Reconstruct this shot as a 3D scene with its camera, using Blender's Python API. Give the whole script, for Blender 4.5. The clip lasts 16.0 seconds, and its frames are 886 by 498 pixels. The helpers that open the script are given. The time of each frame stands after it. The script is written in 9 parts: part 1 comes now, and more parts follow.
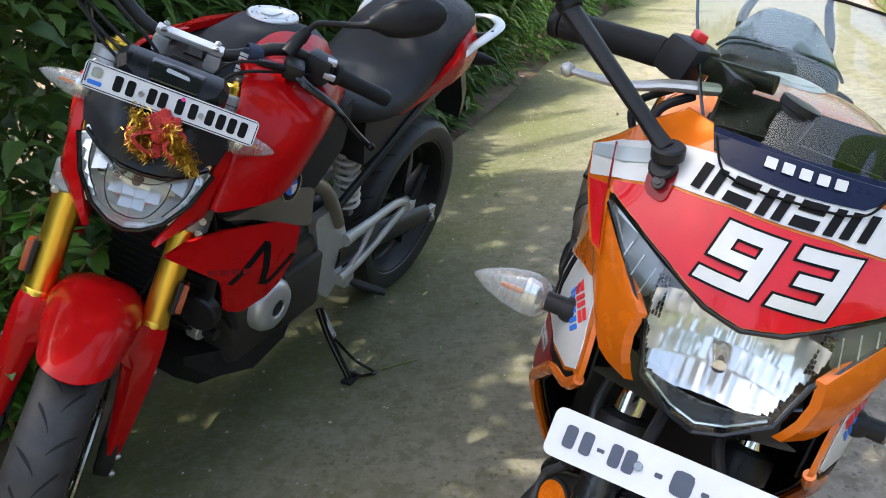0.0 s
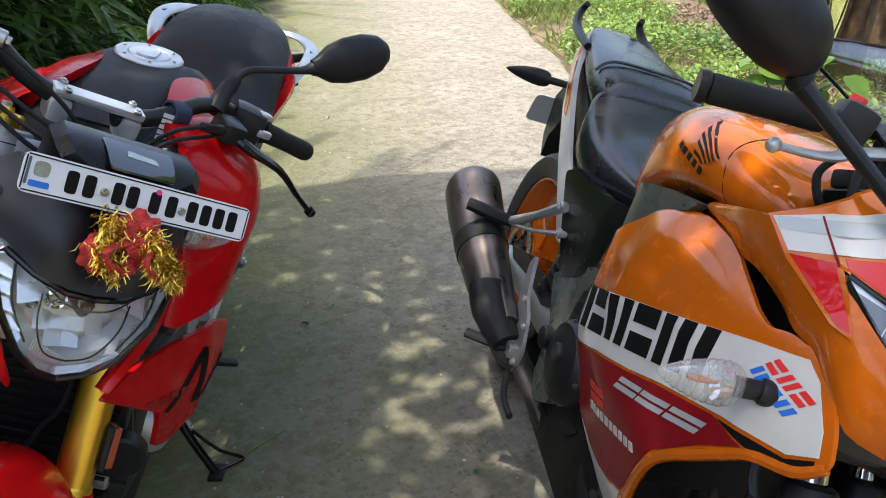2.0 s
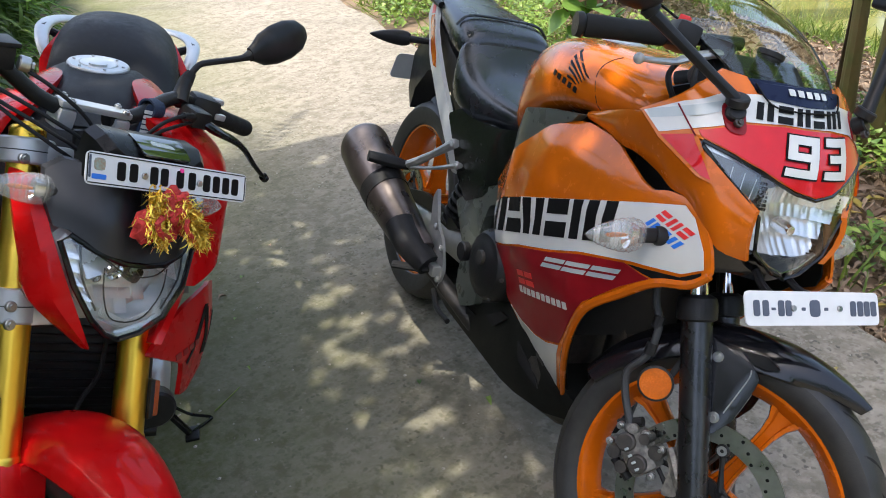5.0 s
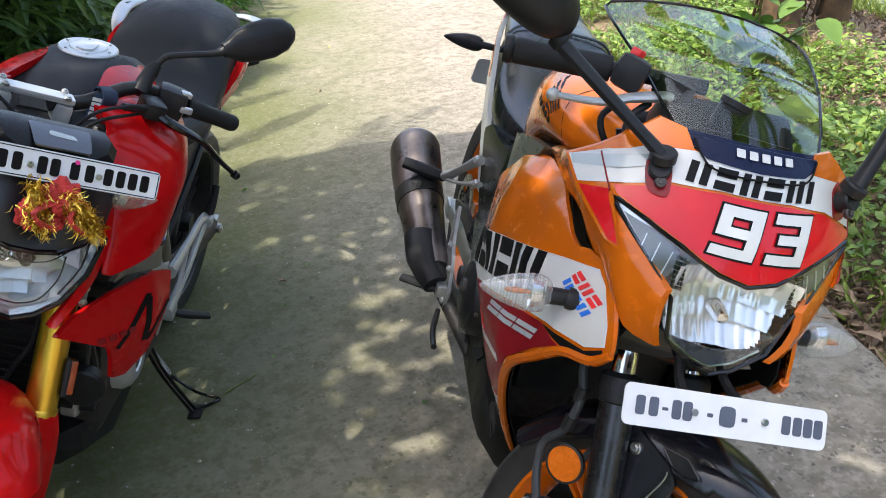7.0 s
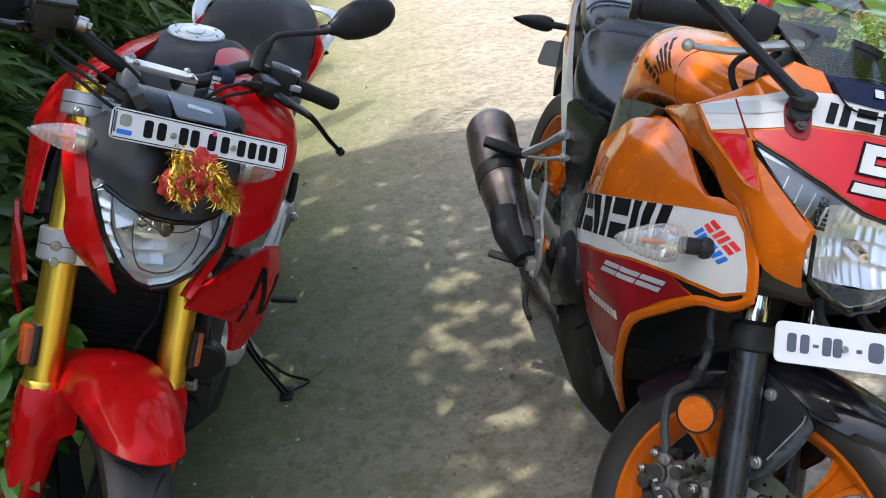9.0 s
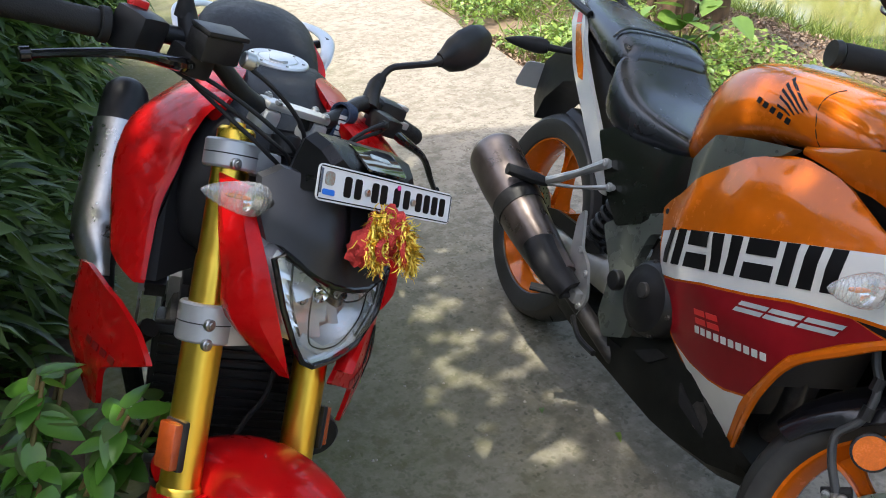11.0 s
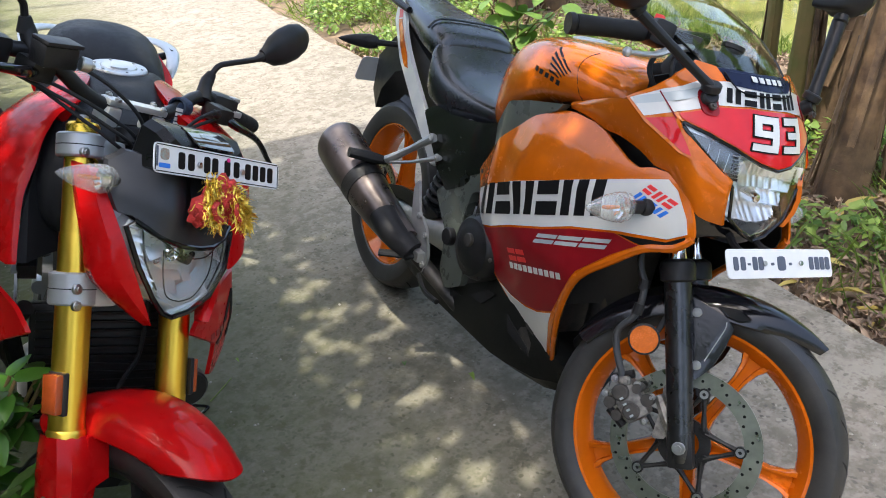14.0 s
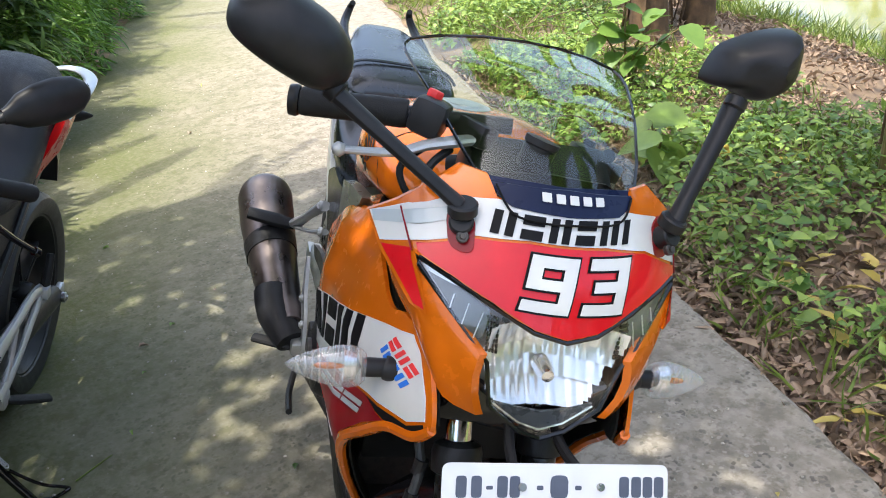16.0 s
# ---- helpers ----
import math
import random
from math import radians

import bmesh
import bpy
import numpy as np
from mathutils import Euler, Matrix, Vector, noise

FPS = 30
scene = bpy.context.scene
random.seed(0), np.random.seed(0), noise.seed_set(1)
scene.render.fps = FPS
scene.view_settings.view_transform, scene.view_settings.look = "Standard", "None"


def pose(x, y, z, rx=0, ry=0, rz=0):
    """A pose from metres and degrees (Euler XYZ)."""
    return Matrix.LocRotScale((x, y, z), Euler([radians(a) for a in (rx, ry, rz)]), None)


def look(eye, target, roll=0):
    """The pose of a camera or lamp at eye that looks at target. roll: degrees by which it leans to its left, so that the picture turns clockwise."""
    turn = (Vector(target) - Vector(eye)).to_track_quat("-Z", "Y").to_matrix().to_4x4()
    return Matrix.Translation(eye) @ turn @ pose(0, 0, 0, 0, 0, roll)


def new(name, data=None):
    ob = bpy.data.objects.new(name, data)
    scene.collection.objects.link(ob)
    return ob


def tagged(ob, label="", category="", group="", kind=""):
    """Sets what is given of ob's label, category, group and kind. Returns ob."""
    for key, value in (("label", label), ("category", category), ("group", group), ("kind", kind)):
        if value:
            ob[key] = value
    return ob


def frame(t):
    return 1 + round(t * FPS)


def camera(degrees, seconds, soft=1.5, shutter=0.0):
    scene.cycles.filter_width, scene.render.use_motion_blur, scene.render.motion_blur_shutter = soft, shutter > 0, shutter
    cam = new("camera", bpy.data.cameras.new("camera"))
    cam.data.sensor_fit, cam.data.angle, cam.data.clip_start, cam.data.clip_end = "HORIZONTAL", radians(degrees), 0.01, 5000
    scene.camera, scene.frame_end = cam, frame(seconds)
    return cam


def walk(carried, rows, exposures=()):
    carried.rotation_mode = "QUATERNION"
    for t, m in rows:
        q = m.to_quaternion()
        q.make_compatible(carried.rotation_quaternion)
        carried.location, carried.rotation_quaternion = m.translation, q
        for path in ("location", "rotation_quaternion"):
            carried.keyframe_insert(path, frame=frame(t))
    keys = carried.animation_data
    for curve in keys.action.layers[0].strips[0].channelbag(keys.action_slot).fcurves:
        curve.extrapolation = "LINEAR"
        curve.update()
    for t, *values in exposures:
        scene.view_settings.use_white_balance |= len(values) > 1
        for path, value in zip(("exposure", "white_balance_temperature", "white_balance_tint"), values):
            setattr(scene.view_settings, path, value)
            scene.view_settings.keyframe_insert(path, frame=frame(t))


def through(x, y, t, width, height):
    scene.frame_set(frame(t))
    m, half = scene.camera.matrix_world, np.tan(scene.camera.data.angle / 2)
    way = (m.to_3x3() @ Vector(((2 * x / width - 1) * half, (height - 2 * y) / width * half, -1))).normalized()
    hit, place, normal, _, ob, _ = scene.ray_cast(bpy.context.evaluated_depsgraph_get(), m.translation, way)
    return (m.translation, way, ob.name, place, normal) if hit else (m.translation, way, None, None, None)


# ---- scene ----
cam = camera(56.5, 16.0, 1.0)
PATH = [
    (0, (0.045, 0.054, 1.246), (-0.018, 1.881, 0.436), -3.5),
    (0.5, (-0.117, 0.189, 1.242), (0.104, 1.993, 0.408), -0.4),
    (1, (-0.241, 0.312, 1.281), (0.283, 2.046, 0.434), -0.3),
    (1.5, (-0.417, 0.381, 1.303), (0.402, 1.997, 0.456), 2.7),
    (2, (-0.533, 0.416, 1.316), (0.295, 2.019, 0.454), 1.0),
    (2.5, (-0.579, 0.572, 1.315), (0.287, 2.153, 0.449), -1.2),
    (3, (-0.677, 0.611, 1.327), (0.311, 2.114, 0.452), -0.2),
    (3.5, (-0.823, 0.609, 1.376), (0.308, 2.011, 0.508), -0.2),
    (4, (-0.892, 0.567, 1.395), (0.286, 1.901, 0.482), -2.5),
    (4.5, (-0.892, 0.41, 1.402), (0.275, 1.735, 0.461), -3.0),
    (4.7, (-0.888, 0.332, 1.4), (0.273, 1.661, 0.458), -3.2),
    (6.8, (-0.453, 0.159, 1.378), (0.305, 1.753, 0.439), -5.3),
    (7, (-0.405, 0.117, 1.373), (0.325, 1.73, 0.442), -3.3),
    (7.5, (-0.381, 0.042, 1.35), (0.315, 1.67, 0.421), -3.5),
    (8, (-0.51, -0.049, 1.356), (0.15, 1.602, 0.44), -4.5),
    (8.5, (-0.575, -0.032, 1.344), (0.089, 1.615, 0.424), -4.7),
    (9, (-0.581, 0.137, 1.338), (0.105, 1.776, 0.419), -5.9),
    (9.5, (-0.644, 0.232, 1.335), (0.078, 1.839, 0.39), -6.6),
    (9.7, (-0.707, 0.266, 1.349), (0.078, 1.842, 0.4), -5.5),
    (11.8, (-1.137, 0.65, 1.4), (0.119, 1.879, 0.444), -0.3),
    (12, (-1.172, 0.637, 1.398), (0.13, 1.816, 0.441), -0.2),
    (12.5, (-1.195, 0.589, 1.434), (0.137, 1.731, 0.474), -0.3),
    (13, (-1.18, 0.497, 1.46), (0.156, 1.637, 0.503), -1.2),
    (13.5, (-1.155, 0.364, 1.458), (0.171, 1.527, 0.516), -1.9),
    (14, (-1.099, 0.281, 1.432), (0.185, 1.49, 0.49), -3.2),
    (14.5, (-0.931, 0.271, 1.393), (0.349, 1.496, 0.464), -3.7),
    (15, (-0.683, 0.26, 1.376), (0.579, 1.498, 0.44), -3.0),
    (15.5, (-0.422, 0.163, 1.384), (0.578, 1.642, 0.483), -6.5),
    (16, (-0.213, 0.154, 1.366), (0.703, 1.685, 0.463), -5.7),
]
walk(cam, [(t, look(eye, aim, roll)) for t, eye, aim, roll in PATH], [(0.0, 1.86), (1.5, 1.74), (2.5, 1.62), (4.5, 1.66), (7.0, 1.80), (9.0, 1.79), (13.5, 1.84), (15.0, 1.84), (16.0, 1.92)])

# ---- light ----
SUN_AZ, SUN_EL = 172.0, 75.0  # where the sun stands: degrees from +x towards +y, and above the horizon
world = bpy.data.worlds.new("sky")
scene.world = world
world.use_nodes = True
wn = world.node_tree
sky = wn.nodes.new("ShaderNodeTexSky")
sky.sky_type, sky.sun_disc = "NISHITA", False
sky.sun_elevation, sky.sun_rotation = radians(SUN_EL), radians(90 - SUN_AZ)
sky.dust_density, sky.air_density, sky.ozone_density = 4.0, 1.0, 0.6
wn.nodes["Background"].inputs["Strength"].default_value = 0.15
wn.links.new(sky.outputs[0], wn.nodes["Background"].inputs["Color"])
sun = new("sun", bpy.data.lights.new("sun", "SUN"))
sun.data.energy, sun.data.angle, sun.data.color = 1.85, radians(0.53), (1.0, 0.95, 0.86)
SUN_DIR = Vector((math.cos(radians(SUN_AZ)) * math.cos(radians(SUN_EL)), math.sin(radians(SUN_AZ)) * math.cos(radians(SUN_EL)), math.sin(radians(SUN_EL))))
sun.matrix_world = look(SUN_DIR * 30, (0, 0, 0))


# ---- materials ----
def mat(name, col, rough=0.5, metal=0.0, var=0.12, scale=25.0, bump=0.0, bscale=120.0, coat=0.0, alt=None, stain=0.0, aniso=None, **extra):
    """A surface whose colour and gloss vary at two scales; alt: a second colour that shows in worn spots."""
    m = bpy.data.materials.new(name)
    m.use_nodes = True
    nt = m.node_tree
    b = nt.nodes["Principled BSDF"]
    tc = nt.nodes.new("ShaderNodeTexCoord")
    n1 = nt.nodes.new("ShaderNodeTexNoise")
    n1.inputs["Scale"].default_value, n1.inputs["Detail"].default_value = scale, 6.0
    nt.links.new(tc.outputs["Object"], n1.inputs["Vector"])
    n2 = nt.nodes.new("ShaderNodeTexNoise")
    n2.inputs["Scale"].default_value, n2.inputs["Detail"].default_value = scale * 0.17, 3.0
    nt.links.new(tc.outputs["Object"], n2.inputs["Vector"])
    add = nt.nodes.new("ShaderNodeMath")
    add.operation = "ADD"
    nt.links.new(n1.outputs["Fac"], add.inputs[0])
    nt.links.new(n2.outputs["Fac"], add.inputs[1])
    ramp = nt.nodes.new("ShaderNodeMapRange")
    ramp.inputs["From Min"].default_value, ramp.inputs["From Max"].default_value = 0.7, 1.3
    nt.links.new(add.outputs[0], ramp.inputs["Value"])
    mix = nt.nodes.new("ShaderNodeMix")
    mix.data_type = "RGBA"
    dark = [c * (1 - var) for c in col]
    light = alt or [min(1, c * (1 + var)) for c in col]
    mix.inputs["A"].default_value, mix.inputs["B"].default_value = (*dark, 1), (*light, 1)
    nt.links.new(ramp.outputs[0], mix.inputs["Factor"])
    nt.links.new(mix.outputs["Result"], b.inputs["Base Color"])
    rr = nt.nodes.new("ShaderNodeMapRange")
    rr.inputs["To Min"].default_value, rr.inputs["To Max"].default_value = max(0.02, rough * (0.8 - stain)), min(1, rough * (1.25 + stain))
    nt.links.new(ramp.outputs[0], rr.inputs["Value"])
    nt.links.new(rr.outputs[0], b.inputs["Roughness"])
    b.inputs["Metallic"].default_value = metal
    b.inputs["Coat Weight"].default_value, b.inputs["Coat Roughness"].default_value = coat, 0.045
    for key, value in extra.items():
        b.inputs[key.replace("_", " ")].default_value = value
    if bump:
        n3 = nt.nodes.new("ShaderNodeTexNoise")
        n3.inputs["Scale"].default_value, n3.inputs["Detail"].default_value = bscale, 4.0
        nt.links.new(tc.outputs["Object"], n3.inputs["Vector"])
        bp = nt.nodes.new("ShaderNodeBump")
        bp.inputs["Strength"].default_value, bp.inputs["Distance"].default_value = bump, 0.004
        nt.links.new(n3.outputs["Fac"], bp.inputs["Height"])
        nt.links.new(bp.outputs[0], b.inputs["Normal"])
    return m


def clear(name, col, rough=0.03, least=0.05, haze=0.0):
    """Clear glass or plastic: tinted, with a sheen that grows towards grazing angles."""
    m = bpy.data.materials.new(name)
    m.use_nodes = True
    nt = m.node_tree
    nt.nodes.remove(nt.nodes["Principled BSDF"])
    tr = nt.nodes.new("ShaderNodeBsdfTransparent")
    tr.inputs["Color"].default_value = (*col, 1)
    gl = nt.nodes.new("ShaderNodeBsdfGlossy")
    gl.inputs["Roughness"].default_value = rough
    lw = nt.nodes.new("ShaderNodeLayerWeight")
    lw.inputs["Blend"].default_value = 0.5
    pw = nt.nodes.new("ShaderNodeMath")
    pw.operation = "POWER"
    pw.inputs[1].default_value = 4.0
    nt.links.new(lw.outputs["Facing"], pw.inputs[0])
    rg = nt.nodes.new("ShaderNodeMapRange")
    rg.inputs["To Min"].default_value, rg.inputs["To Max"].default_value = least, 0.9
    nt.links.new(pw.outputs[0], rg.inputs["Value"])
    mx = nt.nodes.new("ShaderNodeMixShader")
    nt.links.new(rg.outputs[0], mx.inputs[0])
    nt.links.new(tr.outputs[0], mx.inputs[1])
    nt.links.new(gl.outputs[0], mx.inputs[2])
    last = mx.outputs[0]
    if haze:
        # the milky part of a ribbed lens
        df = nt.nodes.new("ShaderNodeBsdfDiffuse")
        df.inputs["Color"].default_value = (0.62, 0.62, 0.60, 1)
        hz = nt.nodes.new("ShaderNodeMixShader")
        hz.inputs[0].default_value = haze
        nt.links.new(last, hz.inputs[1])
        nt.links.new(df.outputs[0], hz.inputs[2])
        last = hz.outputs[0]
    nt.links.new(last, nt.nodes["Material Output"].inputs["Surface"])
    return m


M = {}
M["orange"] = mat("orange_paint", (0.58, 0.125, 0.005), 0.24, 0.1, 0.06, 60, coat=0.75, Specular_IOR_Level=0.05)
M["white"] = mat("white_paint", (0.62, 0.62, 0.58), 0.35, 0, 0.05, 30, coat=0.5)
M["greypaint"] = mat("silver_grey_paint", (0.42, 0.47, 0.47), 0.35, 0.1, 0.05, 30, coat=0.5)
M["red"] = mat("red_paint", (0.58, 0.008, 0.014), 0.3, 0.0, 0.08, 40, coat=0.8, Specular_IOR_Level=0.05)
M["bred"] = mat("bright_red_paint", (0.43, 0.004, 0.005), 0.28, 0.0, 0.07, 40, coat=0.3, Specular_IOR_Level=0.05)
M["maroon"] = mat("deep_red_film", (0.22, 0.008, 0.012), 0.35, 0, 0.08, 30, coat=0.3, Specular_IOR_Level=0.1)
M["navy"] = mat("dark_blue_film", (0.008, 0.013, 0.04), 0.3, 0, 0.1, 40, coat=0.15, Specular_IOR_Level=0.1)
M["ink"] = mat("black_film", (0.007, 0.007, 0.007), 0.5, 0, 0.2, 50, Specular_IOR_Level=0.12)
M["blue"] = mat("blue_film", (0.02, 0.16, 0.62), 0.35, 0, 0.05, 40)
M["redfilm"] = mat("red_film", (0.75, 0.03, 0.03), 0.35, 0, 0.05, 40)
M["black"] = mat("black_gloss_plastic", (0.006, 0.006, 0.007), 0.09, 0, 0.3, 40, 0.03, 60, coat=0.1, Specular_IOR_Level=0.4)
M["worn_black"] = mat("scratched_black_plastic", (0.009, 0.009, 0.011), 0.16, 0, 0.3, 90, 0.08, 90, stain=0.2, Specular_IOR_Level=0.5)
M["satin"] = mat("black_satin_plastic", (0.017, 0.017, 0.0175), 0.38, 0, 0.3, 40, 0.05, 900, Specular_IOR_Level=0.22)
M["belly"] = mat("dull_black_plastic", (0.011, 0.0115, 0.010), 0.45, 0, 0.4, 40, 0.08, 400, Specular_IOR_Level=0.12)
M["dashblack"] = mat("black_display_plastic", (0.0075, 0.0075, 0.008), 0.3, 0, 0.2, 40, 0.04, 900, Specular_IOR_Level=0.25)
M["matt"] = mat("charcoal_textured_plastic", (0.020, 0.0205, 0.022), 0.5, 0, 0.2, 60, 0.25, 1400, Specular_IOR_Level=0.18)
M["rubber"] = mat("black_rubber", (0.018, 0.018, 0.018), 0.6, 0, 0.25, 60, 0.2, 500, stain=0.1, Specular_IOR_Level=0.2)
M["tyre"] = mat("dusty_tyre_rubber", (0.020, 0.020, 0.020), 0.5, 0, 0.3, 40, 0.1, 350, alt=(0.036, 0.035, 0.032))
M["vinyl"] = mat("black_seat_vinyl", (0.011, 0.0125, 0.014), 0.25, 0, 0.2, 12, 0.07, 500, stain=0.1, Specular_IOR_Level=0.8)
M["gold"] = mat("gold_anodised_metal", (0.86, 0.54, 0.07), 0.3, 1.0, 0.03, 8, 0.004, 600)
M["alu"] = mat("cast_aluminium", (0.46, 0.46, 0.44), 0.42, 0.65, 0.12, 50, 0.15, 500)
M["silver"] = mat("silver_painted_metal", (0.55, 0.56, 0.56), 0.35, 0.6, 0.08, 40, 0.05, 500)
M["chrome"] = mat("chrome", (0.75, 0.75, 0.76), 0.08, 1.0, 0.04, 30)
M["steel"] = mat("brushed_steel", (0.42, 0.42, 0.41), 0.32, 1.0, 0.15, 60, 0.06, 700)
M["dark"] = mat("black_painted_metal", (0.016, 0.016, 0.016), 0.35, 0.1, 0.3, 40, 0.15, 400, Specular_IOR_Level=0.25)
M["forkblack"] = mat("black_anodised_fork", (0.060, 0.061, 0.064), 0.27, 0.85, 0.25, 40, 0.05, 500)
M["frame"] = mat("grey_green_frame_paint", (0.12, 0.135, 0.112), 0.3, 0.35, 0.12, 30, 0.04, 400)
M["sidecover"] = mat("green_black_satin_plastic", (0.009, 0.011, 0.008), 0.22, 0, 0.2, 20, 0.04, 300, stain=0.15, Specular_IOR_Level=0.45)
M["engine"] = mat("dirty_engine_metal", (0.075, 0.075, 0.073), 0.5, 0.6, 0.5, 60, 0.3, 250, alt=(0.10, 0.09, 0.08))
M["grimy"] = mat("grimy_cast_metal", (0.21, 0.205, 0.195), 0.5, 0.5, 0.7, 90, 0.3, 300, alt=(0.36, 0.34, 0.31))
M["hose"] = mat("grey_rubber_hose", (0.036, 0.038, 0.039), 0.5, 0, 0.3, 60, 0.1, 500)
M["amber"] = mat("amber_reflector", (0.62, 0.135, 0.004), 0.25, 0, 0.15, 300, 0.25, 900, coat=0.15, Specular_IOR_Level=0.2)
M["plate"] = mat("white_number_plate", (0.69, 0.70, 0.70), 0.38, 0, 0.04, 40, coat=0.2)
M["housing"] = mat("silvered_lamp_housing", (0.70, 0.71, 0.72), 0.3, 0.7, 0.08, 30, 0.05, 200)
M["lampgrey"] = mat("smoky_lamp_plastic", (0.12, 0.13, 0.135), 0.3, 0.4, 0.1, 60, 0.05, 600)
M["signal_lens"] = clear("ridged_signal_lens", (0.93, 0.94, 0.93), 0.10, 0.13, 0.2)
M["mirror"] = mat("reflector_metal", (0.93, 0.93, 0.94), 0.16, 1.0, 0.02, 20)
M["aluminised"] = mat("aluminised_reflector", (0.92, 0.93, 0.94), 0.16, 0.62, 0.02, 20)
M["lens"] = clear("clear_lamp_lens", (0.96, 0.97, 0.97))
M["screen"] = clear("light_smoke_screen", (0.87, 0.90, 0.84), 0.02, 0.04)
M["pink"] = mat("pink_paint_dot", (0.75, 0.03, 0.25), 0.5)
M["tread"] = M["tyre"]
M["groove"] = mat("tread_groove_black", (0.006, 0.006, 0.006), 0.9)
M["disc_steel"] = mat("worn_disc_steel", (0.34, 0.35, 0.29), 0.3, 1.0, 0.15, 60, 0.04, 500)
M["silencer"] = mat("dusty_bronze_black_metal", (0.155, 0.130, 0.120), 0.33, 0.85, 0.35, 20, 0.05, 400)


# ---- building helpers ----
def part(name, bm, material, parent=None, label="", angle=35, turn=None):
    """One mesh object from a bmesh, under a thing or under one of its parts."""
    if turn is not None:
        bmesh.ops.transform(bm, matrix=turn, verts=bm.verts)
    me = bpy.data.meshes.new(name)
    bm.to_mesh(me)
    bm.free()
    me.polygons.foreach_set("use_smooth", [True] * len(me.polygons))
    me.set_sharp_from_angle(angle=radians(angle))
    for one in material if isinstance(material, (list, tuple)) else [material]:
        me.materials.append(M[one] if isinstance(one, str) else one)
    ob = new(name, me)
    ob.parent = parent
    if label:
        ob["label"] = label
    return ob


def thing(name, label, category, m=None, group="", kind=""):
    ob = new(name)
    ob.empty_display_size = 0.2
    if m is not None:
        ob.matrix_basis = m
    return tagged(ob, label, category, group, kind)


def catmull(pts, n=5, closed=False):
    pts = [Vector(p) for p in pts]
    out, k = [], len(pts)
    for i in range(k if closed else k - 1):
        if closed:
            a, b, c, d = (pts[(i + j) % k] for j in (-1, 0, 1, 2))
        else:
            a, b, c, d = pts[max(i - 1, 0)], pts[i], pts[i + 1], pts[min(i + 2, k - 1)]
        for j in range(n):
            t = j / n
            out.append(0.5 * ((2 * b) + (c - a) * t + (2 * a - 5 * b + 4 * c - d) * t * t + (3 * b - a - 3 * c + d) * t ** 3))
    if not closed:
        out.append(pts[-1])
    return out


def merge(bm, other):
    """Adds the geometry of other to bm."""
    me = bpy.data.meshes.new("tmp")
    other.to_mesh(me)
    other.free()
    bm.from_mesh(me)
    bpy.data.meshes.remove(me)
    return bm


def loft(rings, caps=True, closed=True):
    bm = bmesh.new()
    rows = [[bm.verts.new(p) for p in ring] for ring in rings]
    k = len(rows[0])
    for a, b in zip(rows, rows[1:]):
        for i in range(k if closed else k - 1):
            j = (i + 1) % k
            bm.faces.new((a[i], a[j], b[j], b[i]))
    if caps and closed:
        bm.faces.new(rows[0][::-1])
        bm.faces.new(rows[-1])
    bmesh.ops.recalc_face_normals(bm, faces=bm.faces)
    return bm


def tube(pts, r, seg=10, n=4, flat=1.0, caps=True):
    """A tube along a smoothed line; r: one radius or one for each given point; flat: height over width."""
    rs = r if isinstance(r, (list, tuple)) else [r] * len(pts)
    line = catmull(pts, n) if len(pts) > 2 else [Vector(p) for p in pts]
    k = len(line)
    rings, up = [], None
    for i, p in enumerate(line):
        d = (line[min(i + 1, k - 1)] - line[max(i - 1, 0)]).normalized()
        if up is None:
            up = Vector((0, 0, 1)) if abs(d.z) < 0.9 else Vector((0, 1, 0))
        side = d.cross(up).normalized()
        up = side.cross(d).normalized()
        s = i / (k - 1) * (len(rs) - 1)
        a = min(int(s), len(rs) - 2)
        rad = rs[a] + (rs[a + 1] - rs[a]) * (s - a)
        rings.append([p + side * math.cos(2 * math.pi * q / seg) * rad + up * math.sin(2 * math.pi * q / seg) * rad * flat for q in range(seg)])
    return loft(rings, caps)


def lathe(profile, centre=(0, 0, 0), axis="y", seg=48, shut=False):
    """Turns a profile of (radius, along) about an axis through centre. shut: the profile is a closed loop."""
    c = Vector(centre)
    bm = bmesh.new()
    rows = []
    for q in range(seg):
        a = 2 * math.pi * q / seg
        row = []
        for r, s in profile:
            u, v = r * math.cos(a), r * math.sin(a)
            off = {"x": (s, u, v), "y": (u, s, v), "z": (u, v, s)}[axis]
            row.append(bm.verts.new(c + Vector(off)))
        rows.append(row)
    k = len(profile)
    for q in range(seg):
        a, b = rows[q], rows[(q + 1) % seg]
        for i in range(k if shut else k - 1):
            j = (i + 1) % k
            bm.faces.new((a[i], b[i], b[j], a[j]))
    bmesh.ops.remove_doubles(bm, verts=bm.verts, dist=1e-6)
    bmesh.ops.recalc_face_normals(bm, faces=bm.faces)
    return bm


def disc(centre, axis, r, depth, seg=16, edge=0.0):
    """A short cylinder whose middle is at centre, along any axis, with a bevelled rim."""
    d = Vector(axis).normalized()
    u = d.orthogonal().normalized()
    v = d.cross(u)
    c = Vector(centre)
    e = edge or min(r, depth) * 0.15
    rings = []
    for s, rr in ((-depth / 2, r - e), (-depth / 2 + e, r), (depth / 2 - e, r), (depth / 2, r - e)):
        rings.append([c + d * s + (u * math.cos(2 * math.pi * q / seg) + v * math.sin(2 * math.pi * q / seg)) * rr for q in range(seg)])
    return loft(rings)


